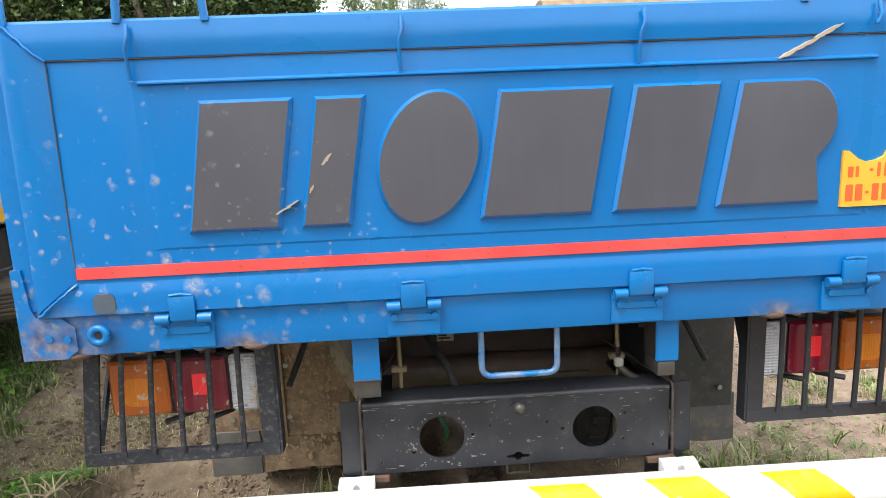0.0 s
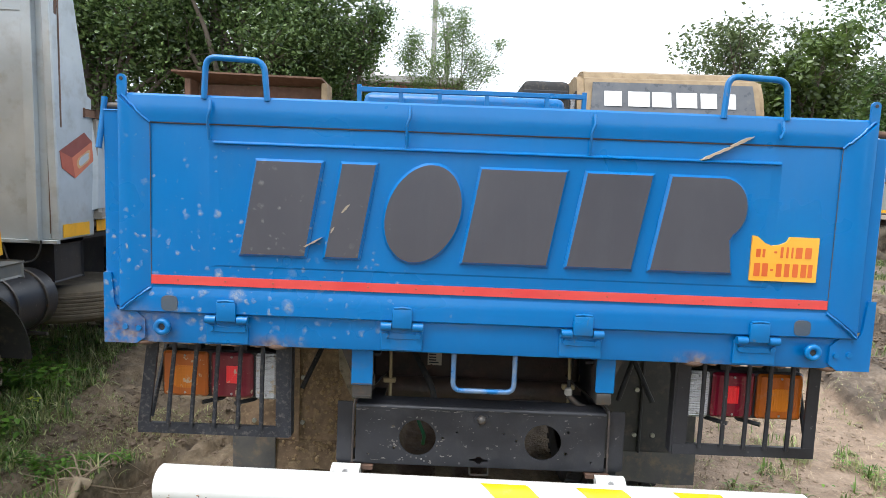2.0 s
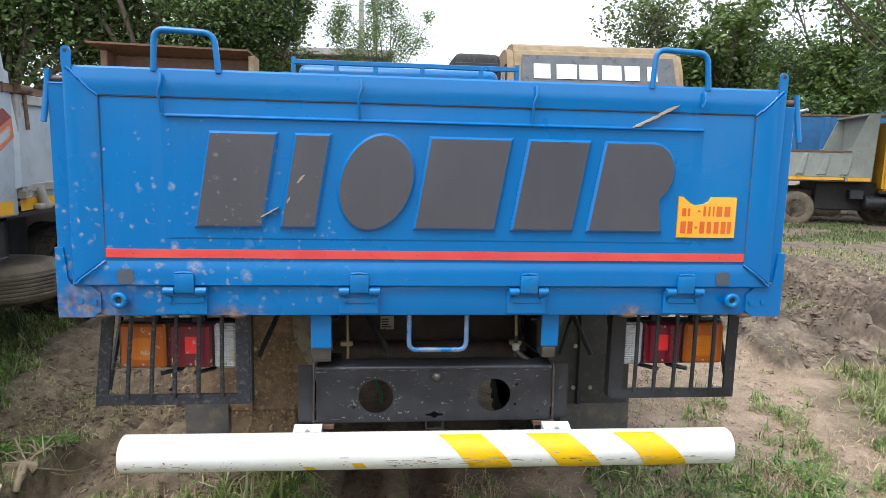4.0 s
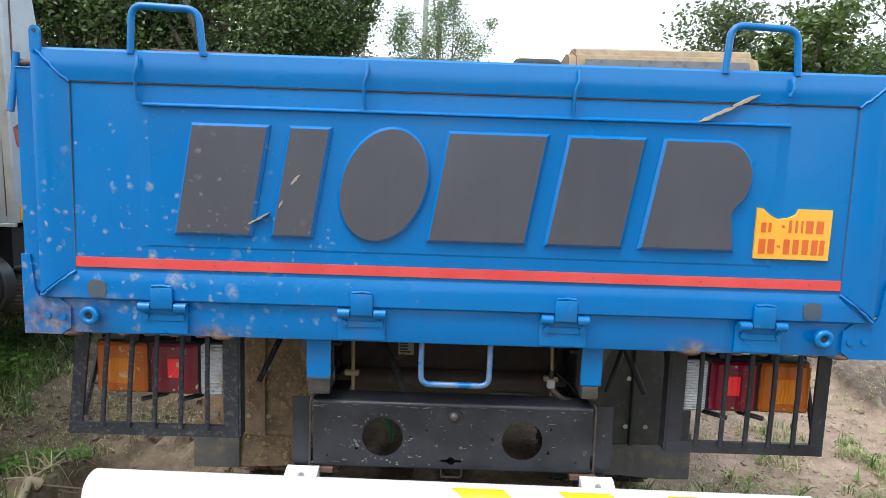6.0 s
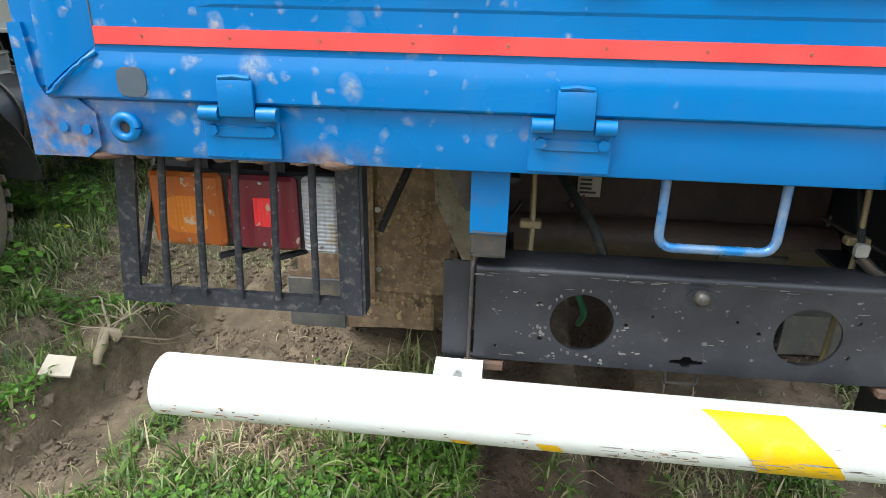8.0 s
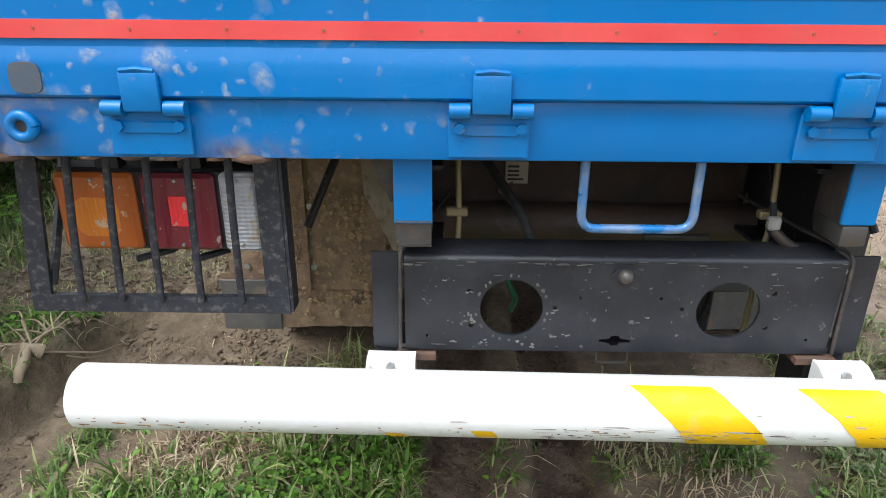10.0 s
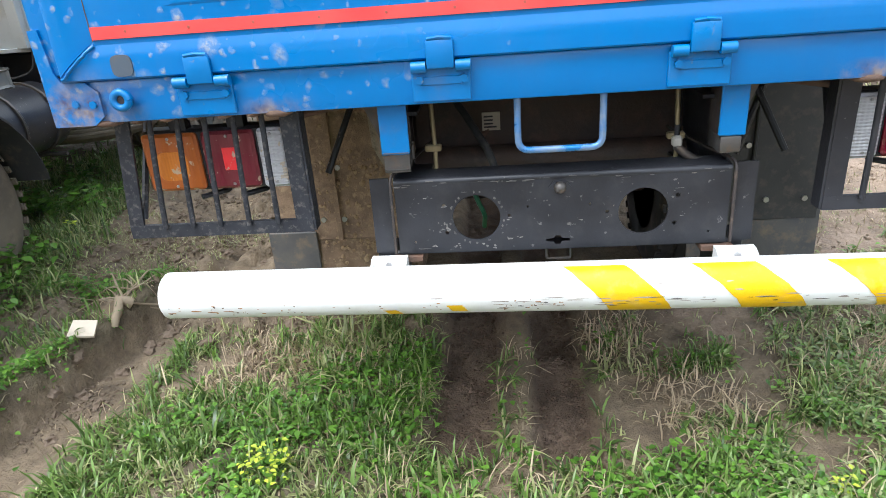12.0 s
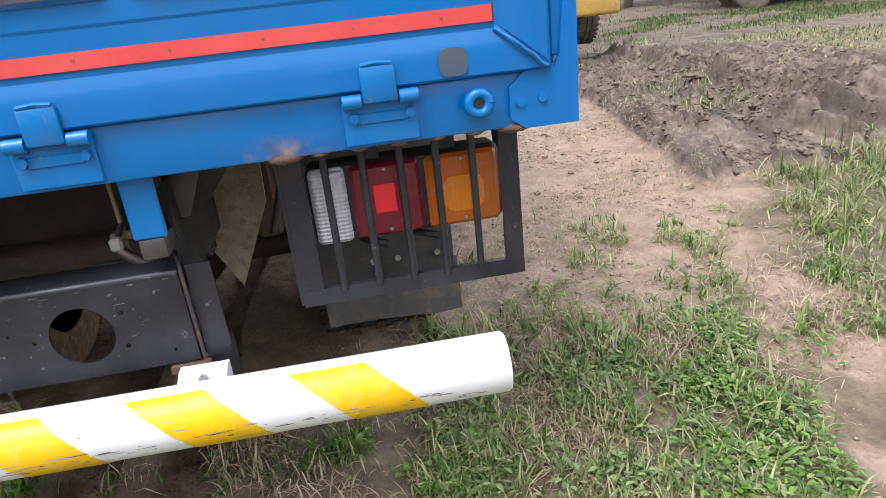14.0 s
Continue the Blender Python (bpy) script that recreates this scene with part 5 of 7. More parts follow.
def chip(x0, width, q0, q1, mat, label):
    """An uneven flake of bare metal on the tube."""
    bm = B()
    n = 9
    pts = []
    for i in range(n):
        t = 2 * math.pi * i / n
        k = random.uniform(0.45, 1.0)
        x = x0 + math.cos(t) * width * k
        q = radians((q0 + q1) / 2 + math.sin(t) * (q1 - q0) / 2 * k)
        pts.append(bm.verts.new((x, BY - math.sin(q) * (BR + 0.0014), BZ + math.cos(q) * (BR + 0.0014))))
    bm.faces.new(pts)
    part("paint_chip", bm, mat, bumper, label)


for i in range(64):
    x = random.choice((-0.90, -0.86, -0.80, -0.76, -0.70, -0.62, -0.5, -0.42, -0.3, -0.1, -0.05, 0.0)) + random.uniform(-0.03, 0.03)
    q = random.uniform(90, 122)
    chip(x, random.uniform(0.0015, 0.006), q, q + random.uniform(1.5, 6), random.choice((RUST_BRIGHT, RUST_BRIGHT, RUST)), "rusty chip in the paint")
for x, q, w in ((-0.28, 84, 0.02), (-0.02, 88, 0.03), (0.02, 95, 0.025), (0.17, 92, 0.035), (0.24, 99, 0.03), (0.36, 78, 0.016), (0.42, 96, 0.03), (0.47, 90, 0.02), (0.11, 100, 0.03), (0.64, 96, 0.02), (0.20, 62, 0.008), (0.34, 60, 0.01), (0.80, 100, 0.02)):
    chip(x, w, q, q + 3.5, random.choice((SCUFF, SCUFF, BLISTER)), "grey scuff across the paint")
for i in range(70):
    q = random.uniform(92, 118)
    chip(random.uniform(-0.15, 0.88), random.uniform(0.004, 0.028), q, q + random.uniform(1.0, 4.5), random.choice((SCUFF, SCUFF, BLISTER, STEEL)), "grey scuff across the paint")
for x, q in ((-0.84, 104), (-0.80, 108), (-0.76, 106), (-0.90, 110)):
    chip(x, 0.016, q, q + 5, RUST_BRIGHT, "rust stain along the tube")
for sx in (-1, 1):
    bm = B()
    x0, x1 = (-0.440, -0.355) if sx < 0 else (0.342, 0.428)
    for x in (x0, x1 - 0.006):
        along_x(bm, [(0.050, 0.69), (0.050, 0.740), (0.030, 0.740), (-0.012, 0.722), (-0.012, 0.69)], x, x + 0.006)
    box(bm, x0 + 0.006, x1 - 0.006, 0.020, 0.026, 0.69, 0.739)
    box(bm, x0 + 0.006, x1 - 0.006, 0.026, 0.050, 0.733, 0.7395)
    br = part("bumper_bracket", bm, WHITE_PAINT, bumper, "white channel bracket")
    bm = B()
    rod(bm, [((x0 + x1) / 2, 0.020, 0.728), ((x0 + x1) / 2, 0.011, 0.728)], 0.008, 6)
    part("bolt", bm, CHROME, br)
    bm = B()
    box(bm, x0 + 0.01, x1 - 0.01, 0.07, 0.16, 0.60, 0.735, 0.004)
    part("bumper_hanger", bm, BLACK, truck)
bumper.matrix_basis = pose(0, -0.0045, -0.007, 0, -0.05, -1.03)


# ---- other trucks in the yard ----
def tipper(name, label, m, cab_mat, bed_mat, wb=2.76, r=0.41, bed_len=3.0, z0=1.12, z1=1.90, shield=2.62, cab_z=2.35, gap=0.42, tyre=TYRE_DRY, ribs=5, cab_w=1.04, lean=0.0, rim=DARK_RUST, sill=BLACK, rib_w=1.0, edge=0.62, axle=0.67, slant=0.0):
    """A tipper, its own +y forwards, origin on the ground below the tail. lean: how far the cab narrows for each metre of height."""
    t = thing(name, label, "truck", m)
    W = 1.08
    cab0 = bed_len + gap
    rear, front = cab0 + axle - wb, cab0 + axle
    for sx in (-1, 1):
        bm = B()
        box(bm, sx * (W - 0.05), sx * W, 0, bed_len - edge + 0.07, z0, z1, 0.006)
        side = part("bed_side", bm, bed_mat, t, "", 30)
        bm = B()
        box(bm, sx * (W - 0.06), sx * (W + 0.02), -0.01, bed_len - edge + 0.1, z1 - 0.005, z1 + 0.045, 0.006)
        part("top_rail", bm, BROWN_BED, side)
        for i in range(ribs):
            y = 0.12 + i * (bed_len - edge - 0.18) / (ribs - 1)
            bm = B()
            v = [bm.verts.new((sx * x, yy, z)) for x, yy, z in ((W, y - 0.06 * rib_w, z0 + 0.06), (W, y + 0.10 * rib_w, z0 + 0.06), (W, y + slant + 0.04 * rib_w, z1 - 0.02), (W, y + slant - 0.04 * rib_w, z1 - 0.02), (W + 0.04 * rib_w, y - 0.02 * rib_w, z0 + 0.08), (W + 0.04 * rib_w, y + 0.06 * rib_w, z0 + 0.08), (W + 0.03 * rib_w, y + slant + 0.02 * rib_w, z1 - 0.05), (W + 0.03 * rib_w, y + slant - 0.02 * rib_w, z1 - 0.05))]
            for f in ((0, 1, 5, 4), (1, 2, 6, 5), (2, 3, 7, 6), (3, 0, 4, 7), (4, 5, 6, 7), (3, 2, 1, 0)):
                bm.faces.new([v[k] for k in f])
            part("rib", bm, bed_mat, side)
            bm = B()
            box(bm, sx * (W + 0.005), sx * (W + 0.05), y - 0.03, y + 0.05, z0 + 0.01, z0 + 0.05, 0.006)
            part("hinge", bm, PALE, side)
        # tall shield at the bed's front, with a slanting rear edge
        bm = B()
        x0, x1 = sx * (W - 0.045), sx * (W + 0.012)
        prof = [(bed_len - edge, z0 - 0.10), (bed_len, z0 - 0.10), (bed_len + 0.05, shield + 0.25), (bed_len - edge * 0.32, shield + 0.25), (bed_len - edge * 0.85, z1 + 0.12), (bed_len - edge, z1 + 0.12)]
        a = [bm.verts.new((x0, y, z)) for y, z in prof]
        c = [bm.verts.new((x1, y, z)) for y, z in prof]
        bm.faces.new(a[::-1])
        bm.faces.new(c)
        for i in range(len(prof)):
            j = (i + 1) % len(prof)
            bm.faces.new((a[i], a[j], c[j], c[i]))
        bmesh.ops.bevel(bm, geom=list(bm.edges), offset=0.008, segments=1, affect="EDGES")
        part("shield_side", bm, bed_mat, t, "", 30)
        bm = B()
        box(bm, sx * (W + 0.013), sx * (W + 0.018), 0.05, bed_len - edge - 0.02, z0 - 0.075, z0 + 0.0)
        box(bm, sx * (W + 0.013), sx * (W + 0.018), bed_len - edge + 0.07, bed_len - 0.03, z0 - 0.085, z0 - 0.005)
        part("reflective_strip", bm, YELLOW_TAPE, t, "yellow reflective strip")
        bm = B()
        box(bm, sx * 0.98, sx * (W - 0.02), 0.3, bed_len - 0.3, z0 - 0.12, z0 - 0.09)
        part("sill", bm, BLACK, t)
        wheel(t, sx * 0.92, rear, r, r, 0.26, tyre, rim)
        wheel(t, sx * 0.64, rear, r, r, 0.26, tyre, rim)
        wheel(t, sx * (cab_w - 0.19 if axle < 0.6 else 0.94), front, r, r, 0.24, tyre, rim)
        # front wing and step
        bm = B()
        pts = [(front + math.cos(radians(q)) * (r + 0.07), r + math.sin(radians(q)) * (r + 0.07)) for q in range(15, 176, 10)]
        rows = [[bm.verts.new((sx * x, y, z)) for x in (0.70, cab_w + 0.04)] for y, z in pts]
        for p, q in zip(rows, rows[1:]):
            bm.faces.new((p[0], p[1], q[1], q[0]))
        rr = bmesh.ops.extrude_face_region(bm, geom=list(bm.faces))
        for v in rr["geom"]:
            if isinstance(v, bmesh.types.BMVert):
                v.co.z += 0.015
        part("wheel_arch", bm, RUBBER, t, "", 40)
        # cab door with window
        bm = B()
        box(bm, sx * (cab_w + 0.002), sx * (cab_w + 0.016), cab0 + 0.35, cab0 + 1.35, 1.12, 1.62, 0.01)
        door = part("cab_door", bm, cab_mat, t, "", 30)
        bm = B()
        box(bm, sx * (cab_w - 0.06), sx * (cab_w + 0.007), cab0 + 0.42, cab0 + 1.28, 1.66, cab_z - 0.2, 0.01)
        part("side_window", bm, GLASS_DARK, door, "dark side window")
        bm = B()
        box(bm, sx * (cab_w + 0.017), sx * (cab_w + 0.035), cab0 + 0.42, cab0 + 0.56, 1.40, 1.43, 0.006)
        part("door_handle", bm, INK, door)
    bm = B()
    box(bm, -W + 0.05, W - 0.05, 0.0, bed_len - 0.05, z0 - 0.02, z0 + 0.03)
    part("bed_floor", bm, DARK_RUST, t)
    # added black block: the shade under the bed and the dark parts within it
    bm = B()
    box(bm, -0.70, 0.70, rear + r + 0.08, front - r - 0.10, 0.42, z0 - 0.13, 0.03)
    part("underbody_shade_block", bm, UNDER_SHADE, t, "black block for the shade and dark parts underneath", 30)
    bm = B()
    box(bm, -W + 0.05, W - 0.05, -0.05, -0.005, z0, z1 + 0.02, 0.006)
    part("tailboard", bm, bed_mat, t, "", 30)
    bm = B()
    box(bm, -W + 0.046, W - 0.046, bed_len - 0.05, bed_len, z0 - 0.1, shield + 0.20, 0.006)
    part("shield_front", bm, bed_mat, t, "", 30)
    bm = B()
    box(bm, -W - 0.01, W + 0.01, bed_len - 0.25, bed_len + 0.45, shield + 0.20, shield + 0.25, 0.006)
    part("cab_canopy", bm, bed_mat, t, "", 30)
    # cab
    bm = B()
    prof = [(cab0, 0.98), (cab0 + 1.72, 0.78), (cab0 + 1.78, 1.35), (cab0 + 1.50, cab_z - 0.06), (cab0 + 1.30, cab_z), (cab0 + 0.1, cab_z), (cab0, cab_z - 0.1)]
    a = [bm.verts.new((-cab_w + lean * max(z - 1.0, 0), y, z)) for y, z in prof]
    c = [bm.verts.new((cab_w - lean * max(z - 1.0, 0), y, z)) for y, z in prof]
    bm.faces.new(a)
    bm.faces.new(c[::-1])
    for i in range(len(prof)):
        j = (i + 1) % len(prof)
        bm.faces.new((a[j], a[i], c[i], c[j]))
    bmesh.ops.bevel(bm, geom=list(bm.edges), offset=0.05, segments=3, affect="EDGES")
    cab = part("cab", bm, cab_mat, t, "", 35)
    bm = B()
    k = [bm.verts.new(p) for p in ((-0.92, cab0 + 1.765, 1.42), (0.92, cab0 + 1.765, 1.42), (0.86, cab0 + 1.525, cab_z - 0.12), (-0.86, cab0 + 1.525, cab_z - 0.12))]
    bm.faces.new(k)
    rr = bmesh.ops.extrude_face_region(bm, geom=list(bm.faces))
    for v in rr["geom"]:
        if isinstance(v, bmesh.types.BMVert):
            v.co.y += 0.03
    part("windscreen", bm, GLASS_DUSTY, cab, "dusty windscreen")
    bm = B()
    box(bm, -1.02, 1.02, cab0 + 1.70, cab0 + 1.84, 0.45, 0.72, 0.03, 2)
    part("front_bumper", bm, BLACK, t, "", 30)
    for sx in (-1, 1):
        bm = B()
        box(bm, sx * 0.33, sx * 0.42, 0.0, cab0 + 1.6, 0.72, 0.94)
        part("chassis_rail", bm, DARK_RUST, t)
        bm = B()
        box(bm, sx * 0.80, sx * (cab_w + 0.015), cab0 - 0.06, cab0 + 0.35, 0.90, 0.975, 0.01)
        part("cab_step", bm, sill, t)
        # round tank on straps, tool box, spare wheel lying flat
        bm = B()
        ty = bed_len + 0.20
        lathe(bm, [(-0.28, 0.05), (-0.27, 0.15), (-0.24, 0.185), (0.24, 0.185), (0.27, 0.15), (0.28, 0.05)], (sx * 0.86, ty, 0.66), "y", 28)
        tank = part("air_tank", bm, BLACK, t, "black round tank held by two straps", 40)
        for d in (-0.13, 0.13):
            bm = B()
            pts = [(sx * 0.86 + 0.190 * math.cos(q), ty + d, 0.66 + 0.190 * math.sin(q)) for q in [2 * math.pi * i / 24 for i in range(25)]]
            rod(bm, pts, 0.010, 6)
            rod(bm, [(sx * 0.70, ty + d, 0.46), (sx * 1.04, ty + d, 0.46)], 0.012, 6)
            part("strap", bm, STEEL, tank)
        bm = B()
        box(bm, sx * 0.60, sx * 0.98, ty - 0.62, ty - 0.30, 0.74, 0.98, 0.01)
        part("battery_box", bm, BLACK, t, "", 30)
    bm = B()
    rs = 0.41
    tread = [(-0.075 + 0.025 * k + d, rs * (0.97 if d in (0.004, 0.016) else 0.958)) for k in range(6) for d in (0.0, 0.004, 0.016, 0.020)]
    lathe(bm, [(-0.11, rs * 0.5), (-0.125, rs * 0.60), (-0.13, rs * 0.72), (-0.118, rs * 0.86), (-0.09, rs * 0.95)] + tread + [(0.09, rs * 0.95), (0.118, rs * 0.86), (0.13, rs * 0.72), (0.125, rs * 0.60), (0.11, rs * 0.5)], (-0.80, bed_len - 0.62, 0.55), "z", 48)
    part("spare_wheel", bm, TYRE_DRY, t, "dusty spare wheel slung flat", 35)
    return t


CAST_GREY = worn("dusty_cast_grey", (0.14, 0.15, 0.15), (0.20, 0.20, 0.19), 0.6, 0.2, dirt=(0.24, 0.2, 0.15), dirt_amount=0.6, scale=12)
left_truck = tipper("tipper_truck", "tipper with yellow cab and grey metal bed parked alongside", pose(-3.555, 5.06, 0.15, 0, 0, 180) @ pose(0, 0, 0, -0.6, 0, 0), CAB_YELLOW, GREY_BED, z1=1.79, edge=0.38, gap=0.63, cab_w=1.22, lean=0.07, rim=CAST_GREY, sill=CAST_GREY, axle=0.40)
# a faded red decal of a box on the grey shield, in the tipper's own axes (its outer face is at x = -1.092)
for mat, pts in ((SIGN_RED_B, ((2.985, 1.559), (2.72, 1.684), (2.635, 1.632), (2.86, 1.522))), (SIGN_RED, ((2.985, 1.559), (2.86, 1.522), (2.83, 1.395), (2.965, 1.457))), (SIGN_RED_C, ((2.86, 1.522), (2.635, 1.632), (2.622, 1.508), (2.83, 1.395)))):
    bm = B()
    outline = [bm.verts.new((-1.0935, y, z)) for y, z in pts]
    bm.faces.new(outline)
    rr = bmesh.ops.extrude_face_region(bm, geom=list(bm.faces))
    for v in rr["geom"]:
        if isinstance(v, bmesh.types.BMVert):
            v.co.x -= 0.002
    part("decal", bm, mat, left_truck, "faded red box-shaped decal")
for du, dv, mat, lift in ((0.078, 0.040, YELLOW_WORN, 0.0), (0.058, 0.026, GREY_BED, 0.0012)):
    bm = B()
    ring = []
    for k in range(14):
        q = 2 * math.pi * k / 14
        a = math.copysign(abs(math.cos(q)) ** 0.5, math.cos(q)) * du * random.uniform(0.85, 1.05)
        b = math.copysign(abs(math.sin(q)) ** 0.5, math.sin(q)) * dv * random.uniform(0.85, 1.05)
        ring.append(bm.verts.new((-1.0962 - lift, 2.735 - a, 1.514 + 0.48 * a + b)))
    bm.faces.new(ring)
    rr = bmesh.ops.extrude_face_region(bm, geom=list(bm.faces))
    for v in rr["geom"]:
        if isinstance(v, bmesh.types.BMVert):
            v.co.x -= 0.001
    part("decal", bm, mat, left_truck, "worn pale ring in the decal")
for y0, y1, z0, z1, mat, name in ((2.955, 2.968, 1.70, 2.86, RUST, "rust_streak"), (2.975, 2.998, 2.35, 2.86, RUST, "rust_streak")):
    bm = B()
    box(bm, -1.0955, -1.091, y0, y1, z0, z1, 0.001)
    part(name, bm, mat, left_truck)
# the shield's front: a folded flange beside a plain corner strip with a seam, a sheet joint higher up
for x0, x1, y0, y1, z0, z1, mat, name in ((-0.985, -0.925, 3.0, 3.045, 1.02, 2.80, GREY_BED, "flange"), (-1.040, -1.034, 3.0, 3.006, 1.06, 2.80, RUST, "seam_strip"), (-1.09, -0.99, 3.0, 3.012, 2.44, 2.455, RUST, "seam_strip"), (-0.92, 0.9, 3.0, 3.010, 2.36, 2.372, GREY_BED, "sheet_joint"), (-1.085, -0.60, 2.985, 3.02, 1.0, 1.022, GREY_BED, "lower_fold")):
    bm = B()
    box(bm, x0, x1, y0, y1, z0, z1, 0.002)
    part(name, bm, mat, left_truck)
# frame, latch and hinge pin of the drop side behind the shield
for y0, y1, z0, z1, mat, name in ((2.555, 2.60, 1.16, 1.78, PALE, "drop_side_frame"), (2.0, 2.555, 1.72, 1.78, PALE, "drop_side_frame"), (2.0, 2.555, 1.16, 1.215, PALE, "drop_side_frame")):
    bm = B()
    box(bm, -1.112, -1.082, y0, y1, z0, z1, 0.004)
    part(name, bm, mat, left_truck, "scraped pale frame of the drop side")
bm = B()
rod(bm, [(-1.12, 2.46, 1.81), (-1.12, 2.60, 1.81)], 0.03, 10)
rod(bm, [(-1.12, 2.52, 1.82), (-1.125, 2.51, 1.56)], 0.013, 8)
part("latch", bm, RUST, left_truck, "rusty latch on the drop side", 50)
bm = B()
rod(bm, [(-1.11, 2.40, 1.19), (-1.14, 2.38, 1.06)], 0.03, 8)
box(bm, -1.15, -1.09, 2.31, 2.46, 1.04, 1.08, 0.006)
part("hinge", bm, PALE, left_truck, "worn hinge under the drop side", 50)
bm = B()
rod(bm, bend([(-0.99, 3.02, 1.02), (-0.97, 3.03, 0.90), (-0.80, 3.03, 0.86), (-0.74, 3.0, 1.0)], 0.06), 0.006, 6)
part("loose_wire", bm, RUBBER, left_truck, "", 60)

heading = math.degrees(math.atan2(14.5 - 15.3, 13.8 - 11.4)) - 90
tipper("tipper_truck", "tipper with yellow cab and dusty sage-grey drop-side bed", pose(11.1, 15.3, 0.0, 0, 0, heading) @ pose(0, -1.08, 0), CAB_YELLOW, GREY_SAGE, wb=2.66, r=0.45, rib_w=1.5, slant=0.16, bed_len=2.95, z0=1.30, z1=1.95, shield=2.70, cab_z=2.75, gap=0.28)
far_blue = tipper("tipper_truck", "large blue tipper body standing behind the sage-grey tipper", pose(11.6, 18.2, 0.0, 0, 0, heading + 3), BLUE_FADED, BLUE_FADED, wb=3.4, r=0.5, bed_len=4.6, z0=1.7, z1=3.08, shield=3.1, cab_z=2.9, ribs=5, rib_w=2.6)
bm = B()
for i in range(14):
    rod(bm, [(random.uniform(-0.9, 0.9), random.uniform(0.1, 1.4), 2.95), (random.uniform(-0.9, 0.9), random.uniform(0.1, 1.6), 3.25 + random.uniform(0, 0.12))], 0.12, 7, 0.05)
part("sacking_load", bm, CLOTH, far_blue, "heap of blue and white sacking", 60)

# the cream lorry that faces the yard over the blue truck's bed
cream = thing("cream_lorry", "weathered cream lorry cab with white-lettered dusty windscreen", "truck", pose(3.02, 7.3, 0.36, 0, 0, -3) @ Matrix.Diagonal((1.08, 1, 1, 1)))
bm = B()
prof = [(0.0, 0.7), (0.10, 1.62), (0.42, 2.64), (0.58, 2.90), (0.95, 3.00), (2.0, 2.96), (2.1, 0.7)]
a = [bm.verts.new((-1.24, y, z)) for y, z in prof]
c = [bm.verts.new((1.24, y, z)) for y, z in prof]
bm.faces.new(a[::-1])
bm.faces.new(c)
for i in range(len(prof)):
    j = (i + 1) % len(prof)
    bm.faces.new((a[i], a[j], c[j], c[i]))
bmesh.ops.bevel(bm, geom=list(bm.edges), offset=0.09, segments=4, affect="EDGES")
ccab = part("cab", bm, CREAM, cream, "", 40)
bm = B()
k = [bm.verts.new(p) for p in ((-1.12, 0.09, 1.68), (1.12, 0.09, 1.68), (1.05, 0.435, 2.75), (-1.05, 0.435, 2.75))]
bm.faces.new(k)
rr = bmesh.ops.extrude_face_region(bm, geom=list(bm.faces))
for v in rr["geom"]:
    if isinstance(v, bmesh.types.BMVert):
        v.co.y -= 0.035
screen = part("windscreen", bm, GLASS_DUSTY, ccab, "dusty grey windscreen with white bars of writing")
for i in range(6):
    x0 = -0.90 + i * 0.315
    for dx0, dx1 in ((0.0, (0.23, 0.28, 0.25, 0.27, 0.21, 0.14)[i]),):
        bm = B()
        bz0, bz1 = 2.40, 2.62
        y0, y1 = 0.05 + (bz0 - 1.68) * 0.321 - 0.005, 0.05 + (bz1 - 1.68) * 0.321 - 0.005
        k = [bm.verts.new(p) for p in ((x0 + dx0, y0, bz0), (x0 + dx1, y0, bz0), (x0 + dx1, y1, bz1), (x0 + dx0, y1, bz1))]
        bm.faces.new(k)
        rr = bmesh.ops.extrude_face_region(bm, geom=list(bm.faces))
        for v in rr["geom"]:
            if isinstance(v, bmesh.types.BMVert):
                v.co.y -= 0.004
        part("print_bar", bm, WHITE_PRINT, screen)
for sx in (-1, 1):
    bm = B()
    box(bm, sx * 1.235, sx * 1.25, 0.55, 1.25, 1.7, 2.62, 0.01)
    part("side_window", bm, GLASS_DARK, ccab)
    wheel(cream, sx * 1.0, 0.9, 0.5, 0.5, 0.28, TYRE_DRY, DARK_RUST)
bm = B()
box(bm, -1.2, 1.2, 2.25, 6.5, 1.1, 3.0, 0.02)
part("load_body", bm, BROWN_BED, cream, "", 30)
bm = B()
box(bm, -1.15, 1.22, -0.1, 0.05, 0.42, 0.72, 0.05, 3)
part("front_bumper", bm, BUMPER_YELLOW, cream, "dirty yellow front bumper", 30)
bm = B()
box(bm, -1.2, 1.4, 3.0, 3.1, 2.0, 3.06, 0.01)
part("load_board", bm, GREY_SAGE, cream, "", 30)

# lorry with a dark bonnet-shaped load cover, between the two
dark = thing("covered_lorry", "small lorry with a dark rounded roof behind the headboard", "truck", pose(1.22, 7.6, 0.2))
bm = B()
box(bm, -0.34, 0.34, 0, 2.4, 0.9, 2.88, 0.09, 3)
part("roof", bm, RUBBER, dark, "", 40)
bm = B()
box(bm, -0.34, 0.30, -0.03, -0.005, 2.62, 2.74, 0.01)
part("visor", bm, BLACK, dark)
for sx in (-1, 1):
    wheel(dark, sx * 0.36, 1.2, 0.45, 0.45, 0.2, TYRE_DRY, DARK_RUST)

